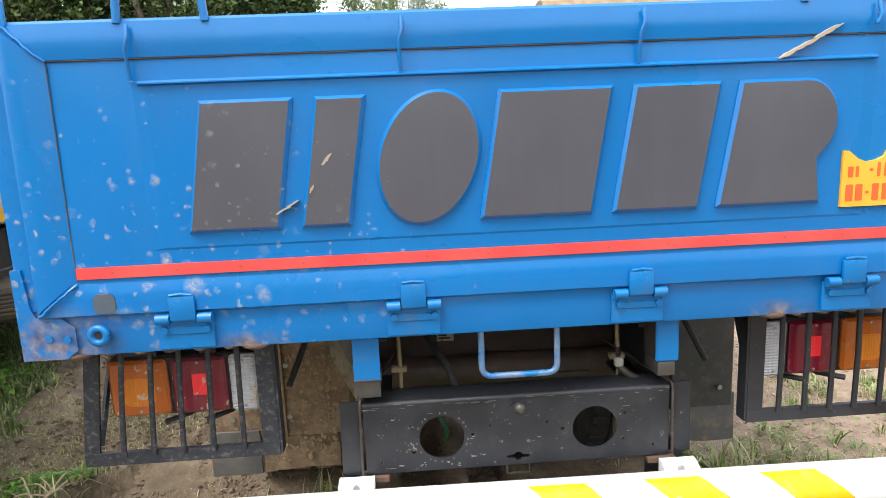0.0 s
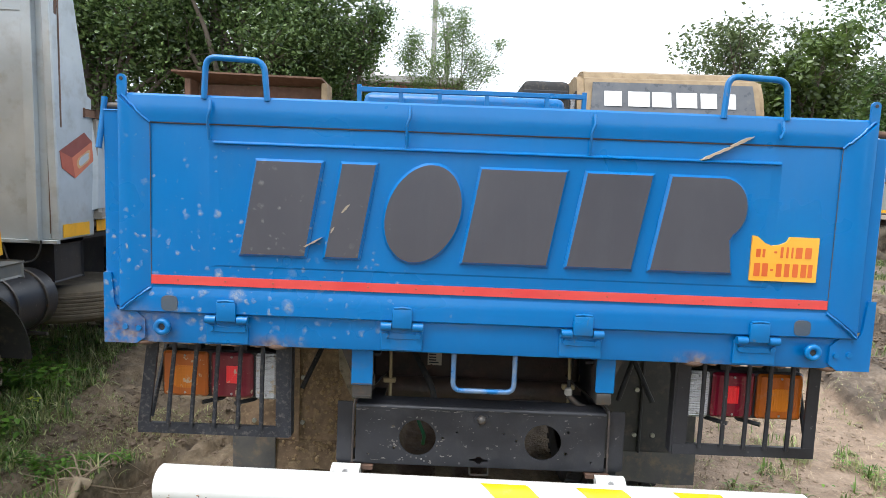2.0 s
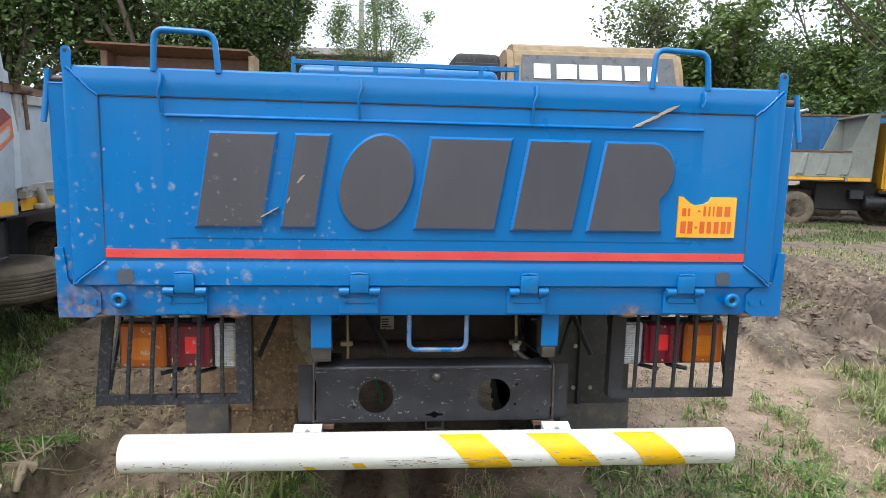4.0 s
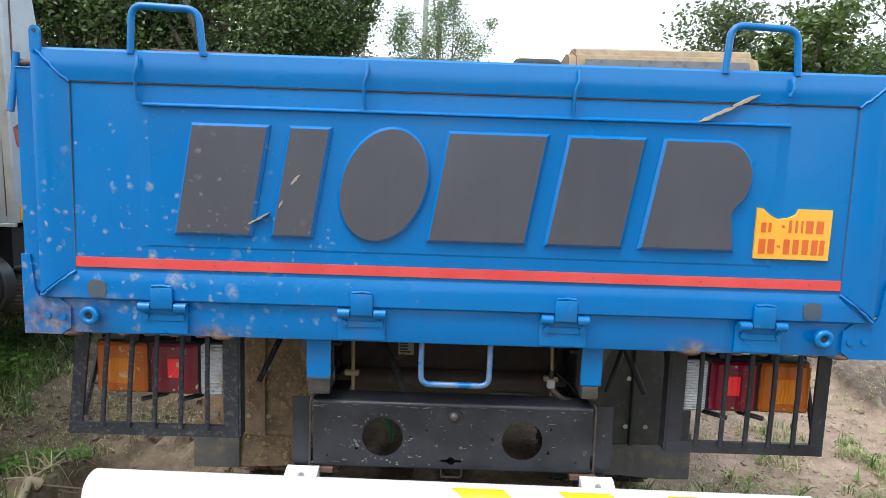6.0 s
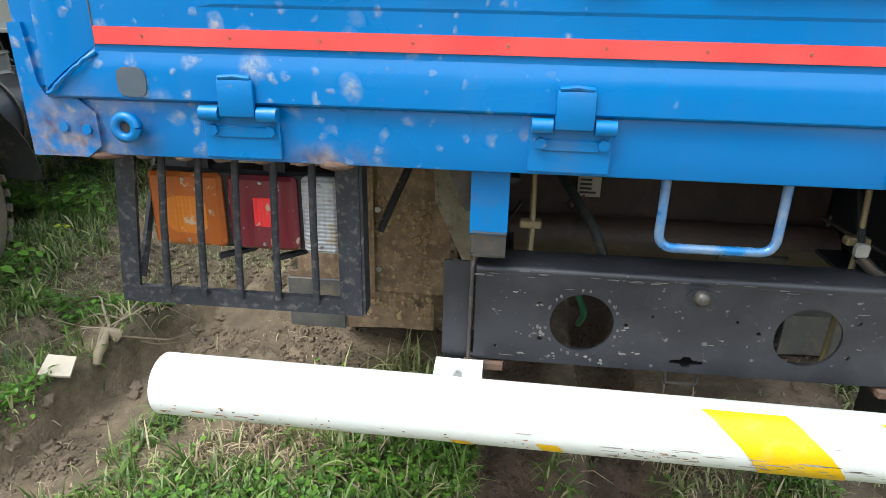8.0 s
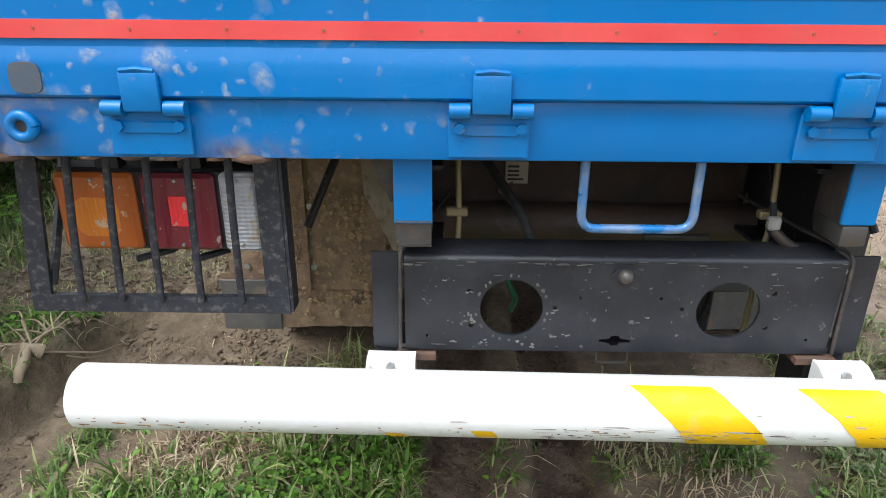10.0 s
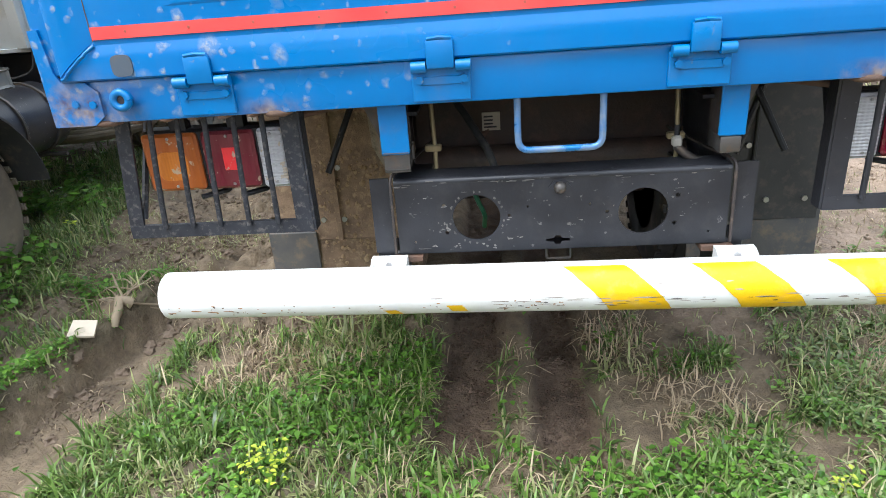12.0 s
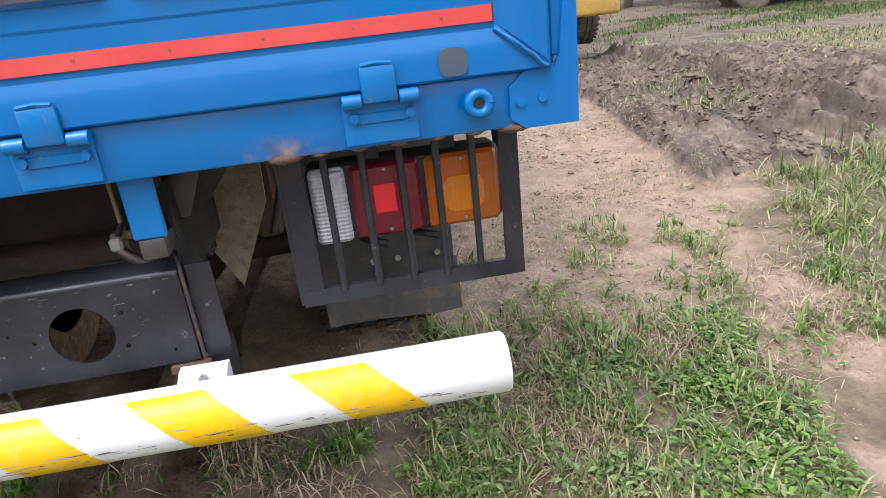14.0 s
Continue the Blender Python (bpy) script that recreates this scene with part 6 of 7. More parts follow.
# rust-brown tipper bed with its canopy lip
brown = thing("brown_tipper", "rust-brown tipper bed with overhanging canopy lip", "truck", pose(-3.3, 9.0, 0.15))
bm = B()
box(bm, -1.22, 1.05, 0.35, 0.41, 1.1, 2.94, 0.01)
part("bed_end", bm, BROWN_BED, brown, "", 30)
bm = B()
v = [bm.verts.new(p) for p in ((-1.45, -0.10, 3.06), (1.02, -0.10, 3.02), (1.08, 0.40, 2.95), (-1.25, 0.40, 2.95), (-1.45, -0.10, 3.09), (1.02, -0.10, 3.05), (1.08, 0.40, 2.99), (-1.25, 0.40, 2.99))]
for f in ((0, 1, 2, 3), (4, 7, 6, 5), (0, 4, 5, 1), (1, 5, 6, 2), (2, 6, 7, 3), (3, 7, 4, 0)):
    bm.faces.new([v[k] for k in f])
part("canopy_lip", bm, BROWN_BED, brown)
for sx in (-1, 1):
    bm = B()
    x = -1.22 if sx < 0 else 1.05
    box(bm, x - 0.05, x + 0.05, 0.0, 0.42, 1.0, 2.97, 0.01)
    part("corner_post", bm, BROWN_BED if sx < 0 else CREAM, brown, "", 30)
    bm = B()
    box(bm, x - 0.03, x + 0.03, 0.42, 4.2, 1.0, 2.0, 0.01)
    part("bed_side", bm, BROWN_BED, brown, "", 30)
    for y in (1.0, 3.4):
        wheel(brown, x * 0.85, y, 0.45, 0.45, 0.26, TYRE_DRY, DARK_RUST)
bm = B()
box(bm, -1.2, 1.0, 0.42, 4.2, 0.9, 1.05)
part("bed_floor", bm, DARK_RUST, brown)

# ---- buildings far behind ----
house = thing("house", "pink-walled unfinished house with concrete pillars", "house", pose(-2.6, 24.0, 0.3))
bm = B()
box(bm, -2.2, 2.6, 0, 5, 0, 5.0, 0.02)
part("wall", bm, PINK_WALL, house, "", 30)
bm = B()
box(bm, -2.5, 2.9, -0.4, 5.3, 5.05, 5.3, 0.02)
part("roof_slab", bm, CONCRETE, house, "grey concrete slab")
for x in (-1.0, 1.4):
    bm = B()
    box(bm, x, x + 0.9, -0.05, 0.05, 3.5, 4.6)
    w = part("window", bm, GLASS_DARK, house, "dark barred window")
    for i in range(4):
        bm = B()
        rod(bm, [(x + 0.18 + i * 0.18, -0.08, 3.5), (x + 0.18 + i * 0.18, -0.08, 4.6)], 0.015, 6)
        part("window_bar", bm, STEEL, w)
for x, h in ((-0.9, 8.6), (1.55, 8.4), (2.1, 7.6)):
    bm = B()
    box(bm, x, x + 0.2, 0.4, 0.6, 5.3, h, 0.01)
    part("pillar", bm, CONCRETE, house, "bare concrete pillar")


# ---- trees ----
def leaf_mesh(name, centres, size, mat, aspect=0.45, droop=0.3, seed=0):
    """Folded diamond leaves at the given places, turned every way."""
    g = np.random.default_rng(seed)
    n = len(centres)
    d = g.normal(size=(n, 3))
    d[:, 2] = d[:, 2] * 0.6 - droop
    d /= np.linalg.norm(d, axis=1)[:, None]
    s = np.cross(d, g.normal(size=(n, 3)))
    s /= np.linalg.norm(s, axis=1)[:, None]
    up = np.cross(s, d)
    k = size * g.uniform(0.6, 1.35, n)[:, None]
    a = centres - d * k * 0.5
    tip = centres + d * k * 0.5
    l = centres + s * k * aspect * 0.5 + up * k * 0.10
    r = centres - s * k * aspect * 0.5 + up * k * 0.10
    v = np.stack([a, l, tip, r], 1).reshape(-1, 3)
    i = np.arange(n) * 4
    f = np.concatenate([np.stack([i, i + 1, i + 2], 1), np.stack([i, i + 2, i + 3], 1)])
    return mesh_from(name, v, f, mat)


def tree(label, base, clumps, leaf, count, mat, seed, trunk=0.16, spread=1.0, fill=0.55, aspect=0.45):
    """clumps: (x, y, z, radius) of the crown's masses, each reached by a limb from the trunk."""
    g = np.random.default_rng(seed)
    bx, by = base
    bz = float(ground_z(bx, by)) - 0.05
    t = thing("tree", label, "tree", Matrix.Translation((bx, by, bz)))
    low = min(c[2] for c in clumps)
    fork = Vector((0, 0, max(1.2, (low - bz) * 0.7)))
    bm = B()
    rod(bm, [(0, 0, 0), (0.03, 0.02, fork.z * 0.5), tuple(fork)], trunk, 10, trunk * 0.7)
    part("trunk", bm, BARK, t, "", 60)
    pts = []
    total = sum(c[3] ** 2 for c in clumps)
    for cx, cy, cz, cr in clumps:
        c = Vector((cx - bx, cy - by, cz - bz))
        mid = fork.lerp(c, 0.5) + Vector(g.normal(size=3)) * 0.15
        bm = B()
        rod(bm, [fork, mid, c], trunk * 0.5, 7, trunk * 0.15)
        for k in range(5):
            e = c + Vector(g.normal(size=3)).normalized() * cr * 0.8
            st = mid.lerp(c, 0.3 + 0.14 * k)
            rod(bm, [st, st.lerp(e, 0.5) + Vector(g.normal(size=3)) * 0.08, e], trunk * 0.14, 5, trunk * 0.04)
        part("limb", bm, BARK, t, "", 60)
        n = int(count * cr * cr / total)
        sub = max(6, int(14 * cr))
        hub = g.normal(size=(sub, 3))
        hub = hub / np.linalg.norm(hub, axis=1)[:, None] * cr * g.uniform(0.45, 1.0, sub)[:, None] * np.array([1.0, 1.0, 0.8]) * spread
        which = g.integers(0, sub, n)
        off = g.normal(size=(n, 3)) * cr * fill * 0.45
        pts.append(np.array(c)[None, :] + hub[which] + off)
    crown = leaf_mesh("crown", np.concatenate(pts), leaf, mat, aspect, seed=seed + 50)
    crown.parent = t
    return t




def mass(x0, x1, y, z0, z1, r, n, seed):
    g = np.random.default_rng(seed)
    return [(g.uniform(x0, x1), y + g.uniform(-1, 1), g.uniform(z0, z1), r * g.uniform(0.7, 1.2)) for _ in range(n)]


DARK_TREE = "dense dark-green broad-leaved tree"
tree(DARK_TREE, (-11.5, 12.0), mass(-14, -9, 12, 1.5, 8.5, 1.7, 14, 1), 0.15, 22000, LEAF_DARK, 11, aspect=0.5)
tree(DARK_TREE, (-8.2, 13.0), mass(-10, -6.0, 13, 1.8, 8.5, 1.5, 15, 2), 0.13, 30000, LEAF_DARK, 12, aspect=0.5)
tree(DARK_TREE, (-5.2, 13.5), mass(-7, -3.2, 13.5, 2.2, 8.0, 1.2, 18, 3), 0.115, 36000, LEAF_DARK, 13, aspect=0.5)
tree("dense broad-leaved tree with lighter leaves at its edge", (-3.2, 14.5), mass(-4.6, -2.0, 14.5, 2.8, 5.4, 0.75, 13, 4), 0.10, 22000, LEAF_MID, 14, aspect=0.5)
tree(DARK_TREE, (-7.0, 17.0), mass(-11, -3.4, 17, 1.5, 8.5, 1.9, 18, 5), 0.16, 30000, LEAF_DARK, 15, aspect=0.5)
tree("slender tree with light feathery foliage", (-0.35, 15.5), [(-1.45, 15.5, 4.6, 0.45), (-1.1, 15.4, 5.2, 0.40), (-0.6, 15.5, 4.7, 0.50), (-0.3, 15.6, 5.3, 0.45), (0.1, 15.5, 5.8, 0.35), (0.35, 15.4, 5.1, 0.45), (0.6, 15.5, 4.5, 0.40), (-0.9, 15.6, 4.1, 0.45), (0.0, 15.5, 4.3, 0.40), (-0.5, 15.5, 6.0, 0.3), (1.1, 15.5, 5.2, 0.2)], 0.075, 13000, LEAF_LIGHT, 16, trunk=0.045, aspect=0.3, fill=0.8)
tree("tall tree with fine light green leaves", (11.8, 25.0), mass(10.6, 13.8, 25, 4.2, 8.0, 1.2, 17, 6), 0.20, 13000, LEAF_FINE, 17, aspect=0.5, fill=0.55)
tree("tall tree with fine light green leaves", (18.0, 25.5), mass(16.2, 20.0, 25.5, 3.8, 7.2, 1.2, 14, 26), 0.20, 10000, LEAF_FINE, 26, aspect=0.5, fill=0.55)
tree("thick bush of large green leaves", (11.1, 19.0), mass(10.2, 12.2, 19, 3.0, 6.3, 0.85, 16, 7), 0.22, 10000, LEAF_BUSH, 18, aspect=0.55)
tree("thick bush of large green leaves", (17.8, 21.0), mass(16.2, 20.0, 21, 3.4, 6.6, 1.0, 16, 24), 0.23, 10000, LEAF_BUSH, 24, aspect=0.55)
tree(DARK_TREE, (14.0, 22.0), mass(11.5, 18.0, 22, 2.2, 4.8, 1.1, 15, 8), 0.19, 11000, LEAF_MID, 19, aspect=0.5)
tree(DARK_TREE, (18.5, 22.0), mass(15.5, 22.0, 22, 3.0, 8.5, 1.6, 16, 9), 0.20, 11000, LEAF_MID, 21, aspect=0.5)
tree("low hedge-like tree at the yard's edge", (10.5, 20.5), mass(8.0, 15.5, 20.5, 1.6, 3.9, 1.1, 16, 10), 0.19, 10000, LEAF_MID, 22, aspect=0.5)
# unseen trees added behind the camera to darken what the blue paint reflects
for i, (x, y) in enumerate(((-9, -9), (-4.5, -11), (0.5, -10), (5, -11.5), (9.5, -9), (14, -5), (-14, -4))):
    tree(DARK_TREE, (x, y), mass(x - 2.6, x + 2.6, y, 0.9, 3.3, 0.9, 13, 60 + i), 0.24, 5000, LEAF_DARK, 70 + i)
tree("tall tree with an overhanging dark branch", (13.5, 12.5), [(9.4, 12.6, 6.2, 0.55), (10.0, 12.4, 6.4, 0.7), (10.6, 12.6, 6.7, 0.8), (11.4, 12.4, 6.4, 0.9), (12.2, 12.6, 6.8, 1.0), (13.2, 12.5, 6.6, 1.1), (12.4, 12.3, 5.3, 0.7), (13.4, 12.4, 4.6, 0.9), (12.2, 12.6, 4.3, 0.7), (11.6, 12.8, 3.9, 0.6), (9.0, 12.6, 6.8, 0.5), (14.2, 12.6, 5.6, 1.2)], 0.15, 17000, LEAF_DARK, 20, trunk=0.08)
for i, (x, y, z, r) in enumerate(((8.0, 38, 6.5, 0.9), (10.0, 38, 6.3, 0.8), (11.6, 39, 6.0, 0.9), (13.4, 39, 5.8, 0.9), (15, 38, 6, 1.2))):
    tree("distant tree over the rooftops", (x, y), [(x + a, y, z + b, r * 0.7) for a, b in ((0, 0), (0.6, -0.5), (-0.6, -0.4), (0.1, -1.4), (0.3, -2.4))], 0.22, 900, LEAF_MID, 30 + i, trunk=0.1)
palm = thing("palm", "small palm with upright fronds", "palm", pose(2.6, 20.0, 0.3))
bm = B()
rod(bm, [(0, 0, 0), (0.02, 0, 2.0), (0, 0, 4.0)], 0.08, 8, 0.06)
part("trunk", bm, BARK, palm, "", 60)
for i in range(8):
    q = i * 0.8
    bm = B()
    rows = []
    for k in range(7):
        s = k / 6
        rr = 0.55 * s
        c = Vector((math.cos(q) * rr, math.sin(q) * rr, 3.9 + 1.0 * s - 0.35 * s * s))
        w = 0.09 * math.sin(math.pi * min(0.97, s + 0.12))
        side = Vector((-math.sin(q), math.cos(q), 0)) * w
        rows.append((bm.verts.new(c - side), bm.verts.new(c), bm.verts.new(c + side)))
        rows[-1][1].co.z -= 0.02
    for a, c in zip(rows, rows[1:]):
        bm.faces.new((a[0], a[1], c[1], c[0]))
        bm.faces.new((a[1], a[2], c[2], c[1]))
    part("frond", bm, LEAF_MID, palm)


# ---- grass and weeds ----
def scatter(n, x0, x1, y0, y1, dens, seed):
    g = np.random.default_rng(seed)
    x, y = g.uniform(x0, x1, n), g.uniform(y0, y1, n)
    keep = g.random(n) < dens(x, y)
    return x[keep], y[keep], g


def blades(name, x, y, g, length, width, mat, label, lean=0.7, tuft=1):
    """Curved blades of three segments, each rooted in the ground; tuft: how many grow from one root."""
    if tuft > 1:
        m = len(x) // tuft * tuft
        spread = 0.006 + 0.004 * (tuft > 5)
        x, y = np.repeat(x[:m:tuft], tuft) + g.normal(0, spread, m), np.repeat(y[:m:tuft], tuft) + g.normal(0, spread, m)
        length = length * np.repeat(g.uniform(0.55, 1.45, m // tuft), tuft)
    n = len(x)
    z = ground_z(x, y) - 0.004
    q = g.uniform(0, 2 * np.pi, n)
    L = length * g.uniform(0.45, 1.35, n)
    tilt = np.abs(g.normal(0, lean, n)) + 0.15
    w = width * g.uniform(0.6, 1.3, n)
    dx, dy = np.cos(q), np.sin(q)
    sx, sy = -dy, dx
    rows = []
    px, py, pz = x.copy(), y.copy(), z.copy()
    ang = np.clip(tilt * 0.35, 0, 1.2)
    for k, ww in enumerate((0.5, 1.0, 0.8, 0.0)):
        if k:
            px, py, pz = px + dx * np.sin(ang) * L / 3, py + dy * np.sin(ang) * L / 3, pz + np.cos(ang) * L / 3
            ang = np.clip(ang + tilt * 0.55, 0, 2.0)
        if ww:
            rows.append(np.stack([px - sx * w * ww / 2, py - sy * w * ww / 2, pz], 1))
            rows.append(np.stack([px + sx * w * ww / 2, py + sy * w * ww / 2, pz], 1))
        else:
            rows.append(np.stack([px, py, pz], 1))
    v = np.stack(rows, 1).reshape(-1, 3)
    i = np.arange(n) * 7
    f = np.concatenate([np.stack([i + a, i + b, i + c], 1) for a, b, c in ((0, 1, 3), (0, 3, 2), (2, 3, 5), (2, 5, 4), (4, 5, 6))])
    return tagged(mesh_from(name, v, f, mat), label, "grass", kind="stuff")


def clumped(x, y):
    return turf_density(x, y) * (0.12 + 0.88 * step(fbm(x * 7 + 1, y * 7, 3), 0.38, 0.56))


focus = (-1.5, 2.7, -0.75, 1.9)


def dry(a, b):
    """Where straw lies: on the strips beside the ruts and in a few withered clumps."""
    def spot(px, py, r):
        return step(np.hypot(a - px, b - py), r, 0.4 * r)
    base = (0.10 + 0.42 * step(a, 0.75, 1.0)) * turf_density(a, b) + 0.06 * step(b, 1.0, 0.6) * step(a, -1.2, -0.9) * step(a, 1.5, 1.2)
    clump = np.maximum.reduce([spot(-1.02, 0.58, 0.24), 0.9 * spot(0.24, 0.78, 0.22), 0.8 * spot(1.16, 0.57, 0.30), 0.5 * spot(1.75, 0.75, 0.35), 0.4 * spot(2.4, 0.95, 0.4), 0.5 * spot(1.35, 0.9, 0.3), 0.4 * spot(0.85, -0.1, 0.3), 0.6 * spot(0.45, 0.35, 0.22), 0.5 * spot(0.30, 0.55, 0.2), 0.7 * spot(-0.75, 0.62, 0.2), 0.5 * spot(-0.1, 0.45, 0.09), 0.5 * spot(-0.1, 0.62, 0.08)])
    return np.clip(base + clump, 0, 1) * (1 - plan(a, b)[4]) * (0.25 + step(fbm(a * 4 + 20, b * 4, 3), 0.42, 0.58))


x, y, g = scatter(135000, *focus, lambda a, b: clumped(a, b) * (1 - 0.25 * step(a, 0.8, 1.1)), 1)
blades("grass", x, y, g, 0.064, 0.0062, GRASS, "short green grass in patches", 1.6, 9)
x, y, g = scatter(90000, *focus, lambda a, b: turf_density(a, b) * (0.40 + 0.60 * step(a, 0.3, 0.9)), 2)
blades("grass", x, y, g, 0.066, 0.0055, GRASS_PALE, "pale trodden grass blades", 1.9, 6)
x, y, g = scatter(90000, *focus, dry, 3)
blades("straw", x, y, g, 0.085, 0.0046, STRAW, "dry straw lying among the grass", 2.6)
x, y, g = scatter(17000, *focus, clumped, 15)
blades("broad_grass", x, y, g, 0.080, 0.0105, GRASS, "broad flat grass leaves", 1.8, 5)
x, y, g = scatter(12000, *focus, lambda a, b: turf_density(a, b) * (0.40 + 0.60 * step(a, 0.3, 0.9)), 16)
blades("broad_grass", x, y, g, 0.078, 0.0095, GRASS_PALE, "pale broad grass leaves pressed flat", 2.1, 4)


x, y, g = scatter(26000, -1.9, 4.2, -0.7, 3.6, lambda a, b: np.clip(0.30 * plan(a, b)[2] + 0.9 * step(a - 0.42 * b, 1.4, 1.7) * step(b, 1.6, 1.2) + 0.8 * step(a, -0.9, -1.2), 0, 1) * step(fbm(a * 5 + 3, b * 5, 3), 0.42, 0.62), 51)
blades("straw", x, y, g, 0.050, 0.0040, STRAW, "scraps of dry stalk trodden into the soil", 2.6)


x, y, g = scatter(60000, 0.4, 4.6, 0.3, 4.6, lambda a, b: 0.8 * plan(a, b)[2] * step(fbm(a * 3.4 + 7, b * 3.4, 4), 0.46, 0.66), 52)
blades("straw", x, y, g, 0.036, 0.0042, STRAW, "short dry stalks strewn over the sandy track", 2.8)
x, y, g = scatter(26000, 0.4, 4.6, 0.5, 4.0, lambda a, b: 0.7 * plan(a, b)[2] * step(fbm(a * 2.3 + 1, b * 2.3, 4), 0.52, 0.66), 53)
blades("grass", x, y, g, 0.032, 0.0050, GRASS_PALE, "thin trodden grass on the sandy track", 2.2, 4)


def outside(a, b):
    """The wider meadow round the nearest patch."""
    inside = (a > focus[0]) & (a < focus[1]) & (b > focus[2]) & (b < focus[3])
    return np.where(inside, 0.0, clumped(a, b))


x, y, g = scatter(90000, -3.8, 5.4, -1.2, 3.6, outside, 13)
blades("grass", x, y, g, 0.085, 0.0065, GRASS, "short green grass in patches", 0.9)
x, y, g = scatter(60000, -3.8, 5.4, -1.2, 3.6, outside, 14)
blades("grass", x, y, g, 0.080, 0.0065, GRASS_PALE, "pale trodden grass blades", 1.1)


def tall(a, b):
    u = a - 0.42 * b
    right = step(u, 1.95, 2.25) * step(b, 2.5, 2.2) * step(b, 1.2, 1.5)
    tuft = step(np.hypot(a + 0.78, (b - 0.68) * 0.8), 0.26, 0.08) + step(np.hypot(a - 1.02, b - 1.0), 0.25, 0.1) + step(np.hypot(a + 0.66, b - 1.0), 0.2, 0.05)
    return np.clip(right * 0.55 * step(fbm(a * 4, b * 4 + 4, 3), 0.42, 0.54) + 0.5 * tuft, 0, 1)


x, y, g = scatter(60000, -1.2, 5.0, -0.4, 2.7, tall, 4)
blades("tall_grass", x, y, g, 0.14, 0.0085, GRASS_PALE, "tall arching grass tufts", 1.9, 9)
x, y, g = scatter(22000, -1.2, 5.0, -0.4, 2.7, tall, 5)
blades("tall_grass", x, y, g, 0.13, 0.0085, GRASS, "tall green grass tufts", 1.8, 9)


x, y, g = scatter(9000, 2.4, 5.2, 3.0, 5.4, turf_density, 41)
blades("grass", x, y, g, 0.075, 0.010, GRASS_PALE, "trampled grass on the churned mud", 1.3)
x, y, g = scatter(60000, -14, 24, 3.4, 20, lambda a, b: np.clip(turf_density(a, b) + 0.03, 0, 1) * step(fbm(a, b, 4), 0.4, 0.55), 6)
blades("far_grass", x, y, g, 0.12, 0.016, FAR_GRASS, "rough grass at the far side of the yard", 1.2)
x, y, g = scatter(90000, 2.0, 15.0, 6.0, 15.0, lambda a, b: step(fbm(a * 0.9 + 3, b * 1.7, 5), 0.50, 0.60) * (0.15 + 0.85 * step(b, 9.0, 11.0)) * step(a - 0.42 * b, 0.6, 1.6), 61)
blades("far_grass", x, y, g, 0.085, 0.015, FAR_GRASS, "green grass strip before the parked tippers", 1.5)
x, y, g = scatter(24000, 2.0, 14.0, 5.2, 10.5, lambda a, b: 0.7 * step(fbm(a * 0.9 + 3, b * 1.7, 5), 0.50, 0.60) * step(a - 0.42 * b, 0.6, 1.6), 62)
blades("far_grass", x, y, g, 0.060, 0.014, GRASS_PALE, "low trodden grass among the far mud patches", 1.7)


def clover(name, x, y, g, size, mat, label, height, slim=0.32):
    n = len(x)
    z = ground_z(x, y)
    c = np.stack([x + g.normal(0, 0.012, n), y + g.normal(0, 0.012, n), z + g.uniform(0.25, 1.0, n) * height], 1)
    d = g.normal(size=(n, 3))
    d[:, 2] = np.abs(d[:, 2]) * 0.25
    d /= np.linalg.norm(d, axis=1)[:, None]
    s = np.cross(d, np.array([0, 0, 1.0]))
    s /= np.linalg.norm(s, axis=1)[:, None]
    k = (size * g.uniform(0.5, 1.6, n))[:, None]
    a, t = c - d * k * 0.5, c + d * k * 0.5
    drop = np.array([0, 0, 1.0]) * k * 0.12
    l, r = c + s * k * slim + drop, c - s * k * slim + drop
    l2, r2 = c + d * k * 0.28 + s * k * slim * 0.8 + drop, c + d * k * 0.28 - s * k * slim * 0.8 + drop
    v = np.stack([a, l, l2, t, r2, r], 1).reshape(-1, 3)
    i = np.arange(n) * 6
    f = np.concatenate([np.stack([i, i + 1, i + 2, i + 3], 1), np.stack([i, i + 3, i + 4, i + 5], 1)])
    return tagged(mesh_from(name, v, f, mat), label, "weeds", kind="stuff")


x, y, g = scatter(85000, -1.3, 3.4, -0.9, 1.6, lambda a, b: np.clip(0.7 * turf_density(a, b) * step(fbm(a * 3.4 + 40, b * 3.4, 3), 0.48, 0.6) + 0.8 * step(np.hypot(a + 0.58, b - 0.40), 0.36, 0.16) * (1 - plan(a, b)[4]), 0, 1), 7)
clover("clover", x, y, g, 0.019, WEED, "low green clover and weeds", 0.05)
x, y, g = scatter(60000, -3.4, -1.75, 0.9, 3.6, lambda a, b: step(a + 0.22 * (b - 1.1) + 0.3 * (fbm(a * 3, b * 3, 3) - 0.5), -2.08, -2.32) * (0.15 + 0.65 * step(fbm(a * 5 + 2, b * 5, 3), 0.36, 0.52)), 81)
half = len(x) // 2
blades("grass", x[:half], y[:half], g, 0.095, 0.0075, GRASS, "long green grass on the bank beside the tipper", 1.7, 7)
blades("grass", x[half:], y[half:], g, 0.090, 0.0080, GRASS_PALE, "paler arching grass on the bank beside the tipper", 1.9, 7)
x, y, g = scatter(26000, -2.3, -0.95, 0.7, 3.0, lambda a, b: 0.9 * (1 - plan(a, b)[5]) * step(fbm(a * 2.6 + 4, b * 2.6, 4), 0.44, 0.60), 82)
blades("grass", x, y, g, 0.026, 0.0040, GRASS_PALE, "thin young grass on the trodden earth", 1.6, 3)
